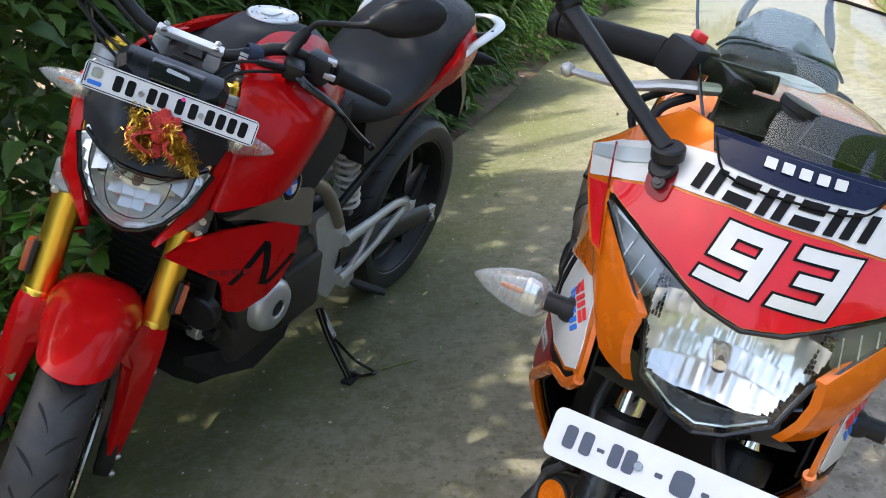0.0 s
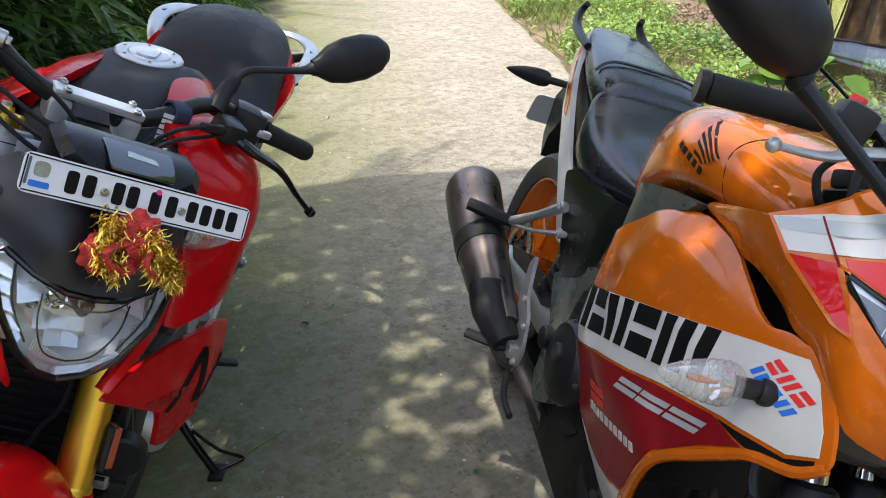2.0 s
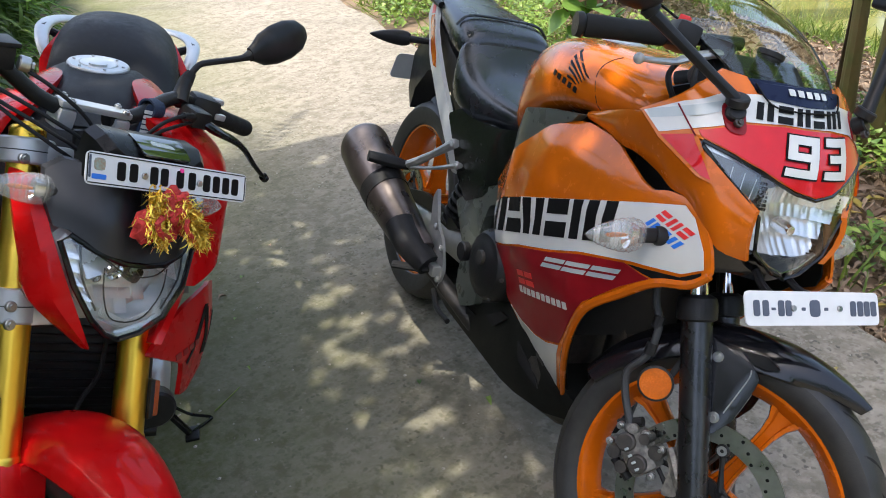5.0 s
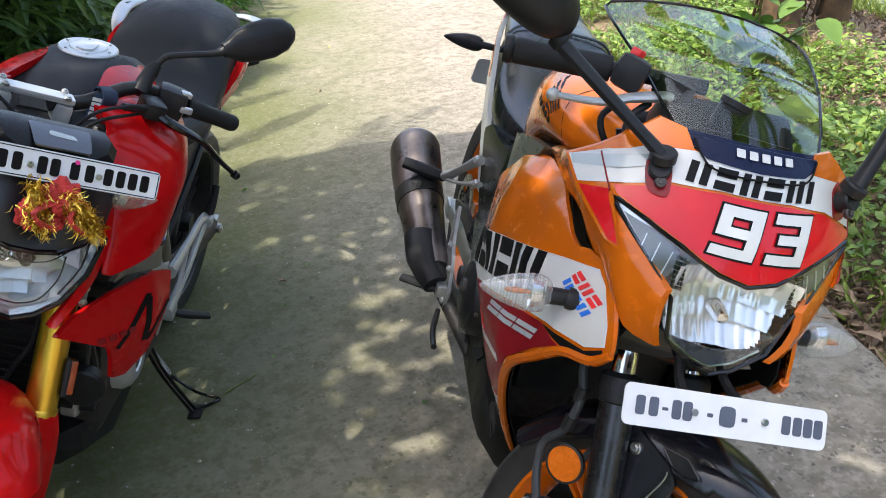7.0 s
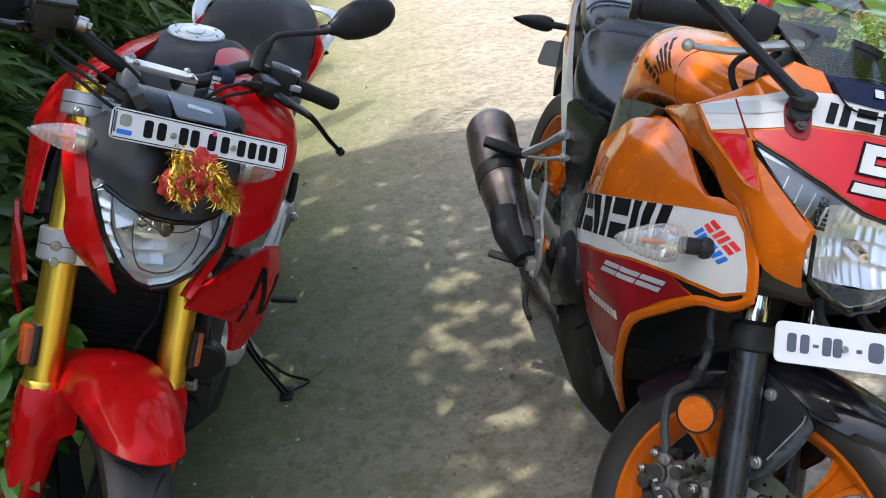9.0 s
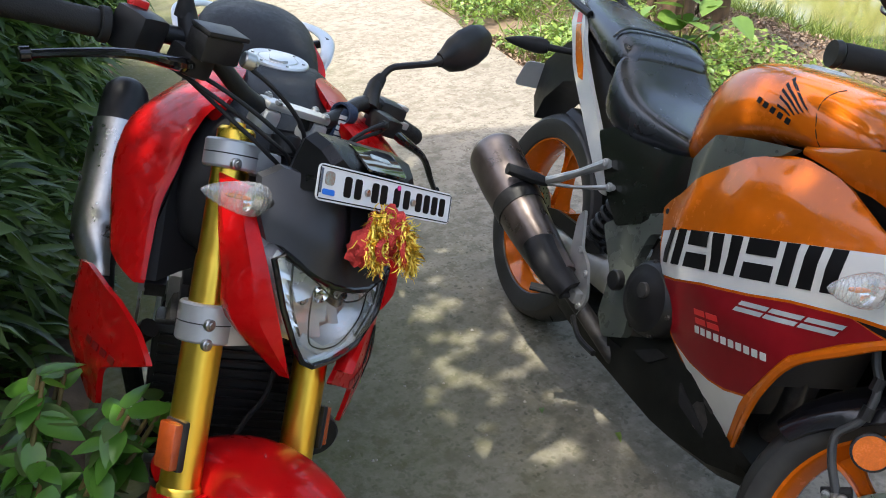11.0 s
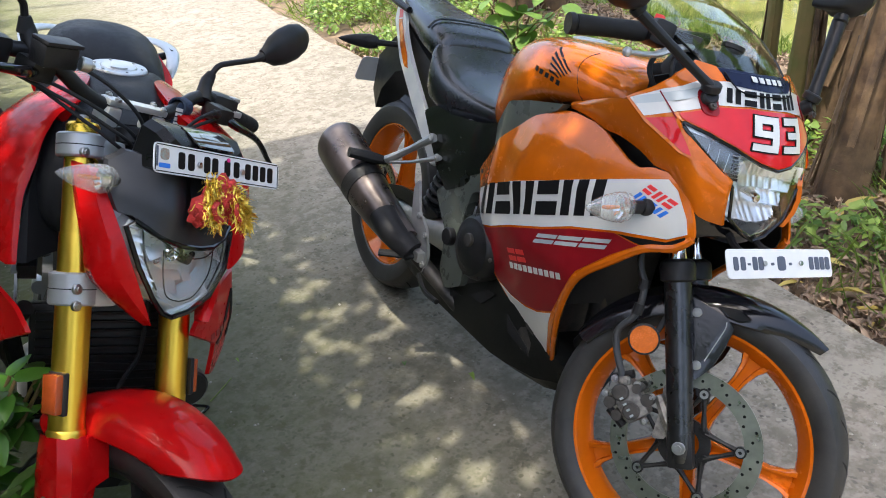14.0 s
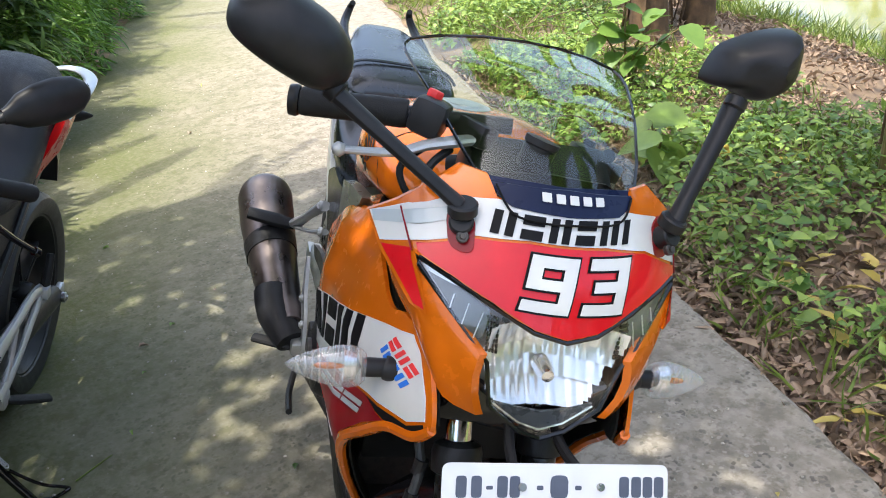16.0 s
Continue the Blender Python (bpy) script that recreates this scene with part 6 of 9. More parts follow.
# handlebar with its controls
for s in (-1, 1):
    a, e = Vector((1.020, s * 0.03, 1.034)), Vector((0.926, s * 0.406, 1.045))
    mid = Vector((0.985, s * 0.17, 1.088))
    bar = part("handlebar", tube([a, Vector((1.010, s * 0.09, 1.050)), mid, Vector((0.955, s * 0.27, 1.069)), e], 0.0125, 14, 4), "dark", naked, turn=BS)
    part("grip", tube([Vector((0.956, s * 0.285, 1.066)), Vector((0.953, s * 0.295, 1.064)), Vector((0.94, s * 0.35, 1.055)), Vector((0.929, s * 0.395, 1.047)), e], [0.016, 0.0175, 0.0165, 0.0175, 0.016], 16, 3), "rubber", bar, turn=BS)
    part("grip_collar", disc((0.958, s * 0.282, 1.067), e - mid, 0.022, 0.012, 22), "rubber", bar, turn=BS)
    box = part("switch_box", block((0.972, s * 0.245, 1.074), (0.05, 0.055, 0.058), 0.013, Matrix.Rotation(radians(-20 * s), 4, "Z")), "satin", bar, turn=BS)
    if s < 0:
        part("red_switch", block((0.958, -0.25, 1.106), (0.016, 0.022, 0.012), 0.003), "redfilm", box, turn=BS)
        res = part("brake_reservoir", block((1.045, -0.190, 1.104), (0.040, 0.056, 0.034), 0.005, Matrix.Rotation(radians(8), 4, "X")), "dark", bar, "black brake fluid reservoir", turn=BS)
        part("reservoir_lid", block((1.045, -0.190, 1.124), (0.043, 0.060, 0.007), 0.003, Matrix.Rotation(radians(8), 4, "X")), "satin", res, turn=BS)
        part("banjo_bolt", bolt((1.065, -0.150, 1.105), (0.3, 1, 0), 0.011, 0.016), "steel", bar, turn=BS)
    else:
        part("grey_switch", block((0.985, 0.262, 1.100), (0.016, 0.02, 0.010), 0.003), "silver", box, turn=BS)
        part("grey_switch", block((0.999, 0.266, 1.075), (0.010, 0.024, 0.012), 0.003), "silver", box, turn=BS)
    piv = Vector((1.02, s * 0.195, 1.072))
    part("lever_mount", block(piv, (0.05, 0.04, 0.032), 0.008), "dark", bar, turn=BS)
    lever_way = [Vector((1.045, 0.225, 1.062)), Vector((1.052, 0.29, 1.045)), Vector((1.046, 0.35, 1.008)), Vector((1.039, 0.392, 0.985))] if s > 0 else [Vector((1.047, -0.228, 1.070)), Vector((1.054, -0.29, 1.067)), Vector((1.048, -0.345, 1.050)), Vector((1.040, -0.40, 1.028))]
    part("lever", tube([piv] + lever_way, [0.012, 0.0125, 0.0085, 0.0072, 0.0068], 10, 5, 0.7), "black", bar, "glossy black lever", turn=BS)
    part("lever_ball", disc(lever_way[-1], lever_way[-1] - lever_way[-2], 0.0085, 0.012, 14), "black", bar, turn=BS)
    # mirror
    foot = part("mirror", tube([Vector((0.992, s * 0.175, 1.082)), Vector((0.978, s * 0.184, 1.102)), Vector((0.968, s * 0.192, 1.122))], [0.017, 0.014, 0.012], 12, 3), "satin", naked, "black mirror on a bent stalk", turn=BS)
    part("stalk_boot", tube([Vector((0.969, s * 0.191, 1.112)), Vector((0.9685, s * 0.1935, 1.122)), Vector((0.967, s * 0.199, 1.136))], [0.0135, 0.0125, 0.0085], 12), "rubber", foot, turn=BS)
    part("stalk", tube([Vector((0.968, s * 0.192, 1.118)), Vector((0.967, s * 0.203, 1.144)), Vector((0.968, s * 0.209, 1.154)), Vector((0.970, s * 0.220, 1.161)), Vector((0.974, s * 0.250, 1.174)), Vector((0.977, s * 0.285, 1.189)), Vector((0.976, s * 0.303, 1.200))], [0.0062, 0.0058, 0.0058, 0.0058, 0.0058, 0.0062, 0.011], 10, 4), "satin", foot, turn=BS)
    h0, h1 = Vector((0.975, s * 0.30, 1.199)), Vector((0.952, s * 0.432, 1.272))
    d = (h1 - h0).normalized()
    fwd = Vector((0.9, s * 0.15, 0.35))
    fwd = (fwd - d * fwd.dot(d)).normalized()
    up = d.cross(fwd) * s
    rings = []
    for t, hi, th in ((0.0, 0.013, 0.012), (0.06, 0.016, 0.014), (0.2, 0.030, 0.020), (0.4, 0.037, 0.024), (0.65, 0.038, 0.024), (0.85, 0.031, 0.02), (0.96, 0.018, 0.013), (1.0, 0.006, 0.006)):
        c = h0.lerp(h1, t)
        ring = []
        for k in range(20):
            q = 2 * math.pi * k / 20
            cc, ss = math.cos(q), math.sin(q)
            ring.append(c + up * hi * math.copysign(abs(ss) ** 0.8, ss) + fwd * (th * cc if cc > 0 else th * 0.25 * cc))
        rings.append(ring)
    part("mirror_shell", loft(rings), "satin", foot, "black mirror housing", 40, BS)
part("bar_clamp", block((1.020, 0.004, 1.050), (0.030, 0.125, 0.012), 0.005), "silver", naked, "silver handlebar clamp bridge", turn=BS)
for y in (-0.044, 0.052):
    cl = part("clamp_post", block((1.018, y, 1.026), (0.040, 0.030, 0.036), 0.009), "silver", naked, turn=BS)
    for dx in (-0.012, 0.014):
        part("screw", bolt((1.020 + dx, y, 1.057), (0, 0, 1), 0.006, 0.006), "steel", cl, turn=BS)
part("ignition", disc((1.035, 0, 1.000), (-0.4, 0, 0.9), 0.022, 0.03, 20), "satin", naked, turn=BS)
# cables
for k, pts in enumerate((((1.0, -0.205, 1.062), (1.06, -0.16, 1.058), (1.095, -0.10, 1.040), (1.10, -0.04, 1.012), (1.075, 0.0, 0.95)),
                         ((1.0, -0.215, 1.055), (1.07, -0.165, 1.045), (1.105, -0.105, 1.026), (1.108, -0.05, 1.0), (1.08, -0.01, 0.94)),
                         ((1.06, -0.155, 1.10), (1.09, -0.11, 1.085), (1.10, -0.05, 1.05), (1.09, -0.01, 1.0), (1.07, 0.01, 0.94)),
                         ((1.02, -0.19, 1.05), (1.08, -0.15, 1.03), (1.108, -0.10, 1.008), (1.105, -0.05, 0.98), (1.08, -0.02, 0.92)),
                         ((1.02, 0.20, 1.07), (1.075, 0.13, 1.085), (1.085, 0.07, 1.05), (1.04, 0.05, 0.93)),
                         ((0.98, 0.25, 1.06), (1.05, 0.16, 1.065), (1.06, 0.09, 1.03), (1.02, 0.06, 0.92)),
                         ((1.11, 0.09, 0.76), (1.14, 0.096, 0.634), (1.14, 0.082, 0.575), (1.14, 0.066, 0.517), (1.12, 0.03, 0.45)))):
    part("cable", tube(pts, 0.0031 if k < 6 else 0.0042, 8, 7), "rubber", naked, turn=BS)
part("clutch_adjuster", tube([(1.03, 0.185, 1.072), (1.055, 0.155, 1.078), (1.075, 0.125, 1.083)], [0.009, 0.007, 0.006], 10), "satin", naked, turn=BS)
M["strap"] = mat("navy_cloth_strap", (0.02, 0.035, 0.07), 0.8, 0, 0.2, 200, 0.5, 900)
strap = part("cloth_strap", lathe([(0.0145, -0.014), (0.018, -0.014), (0.0185, 0), (0.018, 0.014), (0.0145, 0.014)], (0, 0, 0), "z", 20, True), "strap", naked, "navy cloth strap with pale bars", turn=BS @ Matrix.Translation((1.003, 0.118, 1.064)) @ Vector((-0.3, 0.9, 0.05)).to_track_quat("Z", "Y").to_matrix().to_4x4())
part("strap_tail", shell(rounded([(0.085, 1.012), (0.118, 1.012), (0.121, 1.072), (0.099, 1.075)], 0.005, 2), lambda a, b: (1.026 - 0.15 * (b - 1.01), a, b), (-0.002, 0, 0), 0.02), "strap", strap, turn=BS)
for i in range(6):
    part("bar", shell([(0.094, 1.016 + i * 0.0085), (0.110, 1.016 + i * 0.0085), (0.110, 1.022 + i * 0.0085), (0.094, 1.022 + i * 0.0085)], lambda a, b: (1.028 - 0.15 * (b - 1.01), a, b), (-0.001, 0, 0), 0.05), "white", strap, turn=BS)

# fuel tank: charcoal middle, red flanks
BT = [(0.585, 0.085, 0.79, 0.90), (0.62, 0.118, 0.785, 0.955), (0.68, 0.130, 0.78, 1.003), (0.76, 0.140, 0.78, 1.030), (0.86, 0.150, 0.78, 1.034), (0.95, 0.152, 0.79, 1.018), (1.02, 0.145, 0.80, 0.992), (1.07, 0.125, 0.82, 0.965), (1.09, 0.08, 0.84, 0.94)]
sec = catmull([Vector((x, w, zt)) for x, w, zb, zt in BT], 3)
low = catmull([Vector((x, zb, 0)) for x, w, zb, zt in BT], 3)
btank = part("fuel_tank", loft([tank_ring(p.x, p.y, q.y, p.z) for p, q in zip(sec, low)]), "matt", naked, "charcoal fuel tank with red side panels", 50)
part("tank_ridge", loft([[(x, y * w, z) for y, z in ((-1, z0), (-0.72, z0 + h), (0.72, z0 + h), (1, z0))] for x, w, z0, h in ((0.63, 0.075, 0.95, 0.012), (0.69, 0.088, 1.016, 0.014), (0.75, 0.086, 1.034, 0.014), (0.81, 0.072, 1.036, 0.014), (0.90, 0.062, 1.028, 0.011), (0.99, 0.045, 0.998, 0.01))]), "matt", btank, angle=60)
cap_m = Matrix.Translation((0.757, -0.004, 1.0525)) @ Matrix.Rotation(radians(1), 4, "Y") @ Matrix.Scale(0.9, 4)
cap = part("tank_cap", lathe([(0.0, 0.004), (0.036, 0.004), (0.038, 0.001), (0.040, 0.003), (0.058, 0.003), (0.0605, 0.0), (0.0605, -0.022)], (0, 0, 0), "z", 48), "silver", btank, "silver filler cap ring", turn=cap_m)
for i in range(6):
    q = 2 * math.pi * i / 6 + 0.3
    part("screw", disc((0.049 * math.cos(q), 0.049 * math.sin(q), 0.004), (0, 0, 1), 0.003, 0.003, 10), "steel", cap, turn=cap_m)
part("key_flap", shell(rounded([(-0.02, -0.016), (0.024, -0.018), (0.032, 0), (0.024, 0.018), (-0.02, 0.016)], 0.006, 3), lambda a, b: (a, b, 0.0075), (0, 0, -0.004), 1), "silver", cap, turn=cap_m)


def side_w(x, z):
    """The half width of the tank's red flank, with its bends rounded."""
    return sum(flank_w(x + 0.02 * i, z + 0.012 * j) for i in (-1, 0, 1) for j in (-1, 0, 1)) / 9


def flank_w(x, z):
    q = x - 0.8 * max(0, 0.95 - z)
    w = lin(q, (0.55, 0.62, 0.70, 0.80, 0.88, 0.95, 1.0, 1.05, 1.10, 1.16), (0.11, 0.135, 0.17, 0.215, 0.238, 0.225, 0.195, 0.155, 0.12, 0.09))
    return w * lin(z, (0.76, 0.80, 0.85, 0.90, 0.95, 0.98, 1.0, 1.015, 1.03, 1.045, 1.06), (0.90, 0.94, 0.97, 1.0, 0.94, 0.80, 0.69, 0.58, 0.42, 0.20, 0.05))


for y in (-1, 1):
    skin = lambda h, y=y: (lambda a, b: (a, y * (side_w(a, b) + h), b))
    pan = part("tank_panel", shell(rounded([(0.700, 0.915), (0.722, 0.955), (0.757, 0.978), (0.815, 1.005), (0.90, 1.024), (0.945, 1.038), (0.968, 1.026), (1.012, 0.998), (1.050, 0.949), (1.092, 0.872), (1.136, 0.797), (1.085, 0.800), (1.0, 0.800), (0.90, 0.812), (0.82, 0.835), (0.755, 0.875)], 0.008, 2), skin(0.004), (0, -0.012 * y, 0), 0.012), "bred", naked, "bright red tank side panel", 60)
    rows = [catmull([Vector((p[0], y * p[1], p[2])) for p in line], 4) for line in (
        ((0.690, 0.084, 1.018), (0.75, 0.080, 1.036), (0.82, 0.058, 1.046), (0.90, 0.068, 1.042), (0.975, 0.087, 1.028)),
        ((0.685, 0.094, 1.006), (0.75, 0.103, 1.022), (0.82, 0.110, 1.030), (0.90, 0.110, 1.028), (0.975, 0.096, 1.022)),
        ((0.680, 0.112, 0.960), (0.75, 0.134, 0.978), (0.82, 0.148, 0.988), (0.90, 0.148, 0.992), (0.97, 0.112, 1.005)))]
    part("shoulder", loft([[p, p.lerp(q, 0.5) + Vector((0, 0, 0.001)), q, q.lerp(r, 0.5) + Vector((0, y * 0.003, 0.002)), r, r + Vector((0, -y * 0.012, -0.012)), p + Vector((0, 0, -0.014))] for p, q, r in zip(*rows)]), "bred", pan, "bright red tank shoulder", 25)
    part("side_infill", shell(rounded([(0.66, 0.90), (0.76, 0.86), (0.84, 0.815), (0.93, 0.797), (1.03, 0.785), (1.10, 0.78), (1.06, 0.735), (0.90, 0.70), (0.78, 0.71), (0.68, 0.78)], 0.01, 2), lambda a, b, y=y: (a, y * 0.165, b), (0, -0.03 * y, 0), 0.05), "matt", naked)
    part("grey_panel", shell(rounded([(1.10, 0.765), (0.95, 0.755), (0.86, 0.742), (0.795, 0.722), (0.79, 0.625), (0.83, 0.64), (0.93, 0.69), (1.02, 0.735)], 0.008, 2), lambda a, b, y=y: (a, y * 0.174, b), (0, -0.01 * y, 0), 0.05), "bronze", naked, "bronze-grey side panel")
    # roundel
    rd = part("roundel", disc((0.952, y * 0.211, 0.802), (0, y, 0.1), 0.031, 0.006, 40), "ink", naked, "round badge in black, blue and white")
    for k in range(4):
        q0 = k * math.pi / 2
        fan = [(0.952, 0.802)] + [(0.952 + 0.0195 * math.cos(q0 + t * math.pi / 16), 0.802 + 0.0195 * math.sin(q0 + t * math.pi / 16)) for t in range(9)]
        part("quarter", shell(fan, lambda a, b, y=y: (a, y * (0.2155 - 0.1 * (b - 0.802)), b), (0, -0.001 * y, 0), 1), "blue" if k % 2 else "white", rd)
    part("badge_ring", lathe([(0.0295, -0.001), (0.0325, -0.001), (0.0325, 0.004), (0.0295, 0.004)], (0, 0, 0), "z", 40, True), "chrome", rd, turn=Matrix.Translation((0.952, y * 0.212, 0.802)) @ Matrix.Rotation(radians(-90 * y), 4, "X"))
    # radiator shroud
    shroud = lambda h, y=y: (lambda a, b: (a, y * (lin(a, (0.78, 0.90, 1.0, 1.1, 1.215, 1.3), (0.235, 0.27, 0.258, 0.212, 0.145, 0.10)) - (0.035 if y > 0 else -0.014) + h - 0.12 * abs(b - 0.64)), b))
    shift = lambda pts, y=y: [(a - (0.028 if y > 0 else 0.0), b - (0.024 if y > 0 else 0.0)) for a, b in pts]
    shp = part("radiator_shroud", shell(rounded(shift([(1.222, 0.722), (1.18, 0.748), (1.12, 0.760), (1.016, 0.756), (0.945, 0.722), (0.968, 0.645), (0.995, 0.600), (1.075, 0.552), (1.108, 0.565), (1.118, 0.620), (1.128, 0.648)]), 0.006, 2), shroud(0), (0, -0.008 * y, 0), 0.02), "bred", naked, "red radiator shroud with black stripes", 25)
    for poly in () if y < 0 else ([(0.83, 0.618), (0.85, 0.627), (0.955, 0.557), (0.94, 0.548)], [(0.935, 0.682), (0.955, 0.69), (0.965, 0.557), (0.945, 0.552)], [(0.935, 0.690), (0.953, 0.697), (1.06, 0.585), (1.048, 0.575)]):
        part("stripe", shell(shift([(0.945 + (a - 0.805) * 0.669, 0.552 + (b - 0.465) * 0.74) for a, b in poly]), shroud(0.002), (0, -0.001 * y, 0), 0.03), "ink", shp)
    letters(shp, "mark_bar", [shift(p) for p in slanted(1.155, 0.682, 1.068, 0.668, 0, 0.012, 4, 0.2, 0.3)], shroud(0.002), "maroon", (0, -0.001 * y, 0))
part("tank_nose", shell(both([(0.0, 0.79), (0.168, 0.79), (0.158, 0.87), (0.136, 0.95), (0.10, 1.0), (0.05, 1.03), (0.0, 1.035)]), lambda a, b: (lin(b, (0.79, 0.87, 0.95, 1.0, 1.04), (1.108, 1.070, 1.030, 0.985, 0.935)) - 0.10 * (1 - min(1, a * a / 0.0225)), a, b), (-0.02, 0, 0), 0.03), "matt", naked, "charcoal panel behind the fork")

# seat and tail
part("seat", pad([(0.655, 0.085, 0.955, 0.83), (0.61, 0.115, 0.905, 0.79), (0.53, 0.148, 0.862, 0.77), (0.43, 0.162, 0.850, 0.76), (0.33, 0.162, 0.868, 0.76), (0.26, 0.160, 0.905, 0.77), (0.19, 0.157, 0.955, 0.79), (0.09, 0.153, 0.990, 0.82), (-0.02, 0.140, 0.994, 0.85), (-0.11, 0.105, 0.980, 0.88), (-0.16, 0.065, 0.955, 0.90)], 28, 0.8), "matt", naked, "charcoal textured one-piece seat", 50)
for y in (-1, 1):
    part("tail_panel", shell(rounded([(0.33, 0.745), (0.25, 0.762), (0.12, 0.795), (0.02, 0.815), (-0.07, 0.835), (-0.14, 0.868), (-0.155, 0.925), (-0.08, 0.944), (0.0, 0.936), (0.08, 0.914), (0.16, 0.868), (0.24, 0.812), (0.32, 0.775)], 0.008, 2), lambda a, b, y=y: (a, y * (lin(a, (-0.16, -0.08, 0.0, 0.1, 0.2, 0.35), (0.10, 0.145, 0.172, 0.182, 0.172, 0.158)) - 0.55 * max(0, b - 0.885) - 0.35 * max(0, 0.86 - b)), b), (0, -0.02 * y, 0), 0.012), "bred", naked, "bright red tail panel", 25)
    rail = part("grab_rail", tube([(0.10, y * 0.160, 0.868), (0.055, y * 0.182, 0.905), (-0.03, y * 0.192, 0.926), (-0.12, y * 0.180, 0.930), (-0.20, y * 0.140, 0.926), (-0.25, y * 0.085, 0.915), (-0.245, y * 0.03, 0.90)], [0.015, 0.017, 0.019, 0.018, 0.016, 0.015, 0.013], 12, 5, 0.42), "silver", naked, "flat silver cast grab rail")
    part("slot", block((-0.055, y * 0.1905, 0.9345), (0.036, 0.008, 0.003), 0.001, Matrix.Rotation(radians(5 * y), 4, "Z")), "dark", rail)
    part("rail_bracket", tube([(-0.02, y * 0.10, 0.885), (-0.05, y * 0.15, 0.905), (-0.06, y * 0.185, 0.918)], [0.014, 0.012, 0.010], 10), "satin", rail)
part("undertail", loft([[(x, y * w, z) for y, z in ((-1, zb), (1, zb), (0.9, zt), (-0.9, zt))] for x, w, zb, zt in ((0.5, 0.13, 0.66, 0.78), (0.2, 0.125, 0.72, 0.80), (-0.05, 0.11, 0.78, 0.88), (-0.16, 0.06, 0.84, 0.90))]), "satin", naked)
part("rear_fender", loft([[(x + dx, y * w, z + dz) for y, dx, dz in ((-1, 0, 0), (1, 0, 0), (1, -0.02, 0.03), (-1, -0.02, 0.03))] for x, w, z in ((-0.08, 0.07, 0.80), (-0.18, 0.065, 0.74), (-0.27, 0.055, 0.62), (-0.30, 0.045, 0.54))]), "satin", naked)
part("tail_lamp", block((-0.16, 0, 0.885), (0.06, 0.10, 0.05), 0.014), "redfilm", naked, "red tail lamp")
for y in (-1, 1):
    signal(naked, (-0.15, y * 0.06, 0.80), (-0.23, y * 0.165, 0.79), 0.012, None, False)

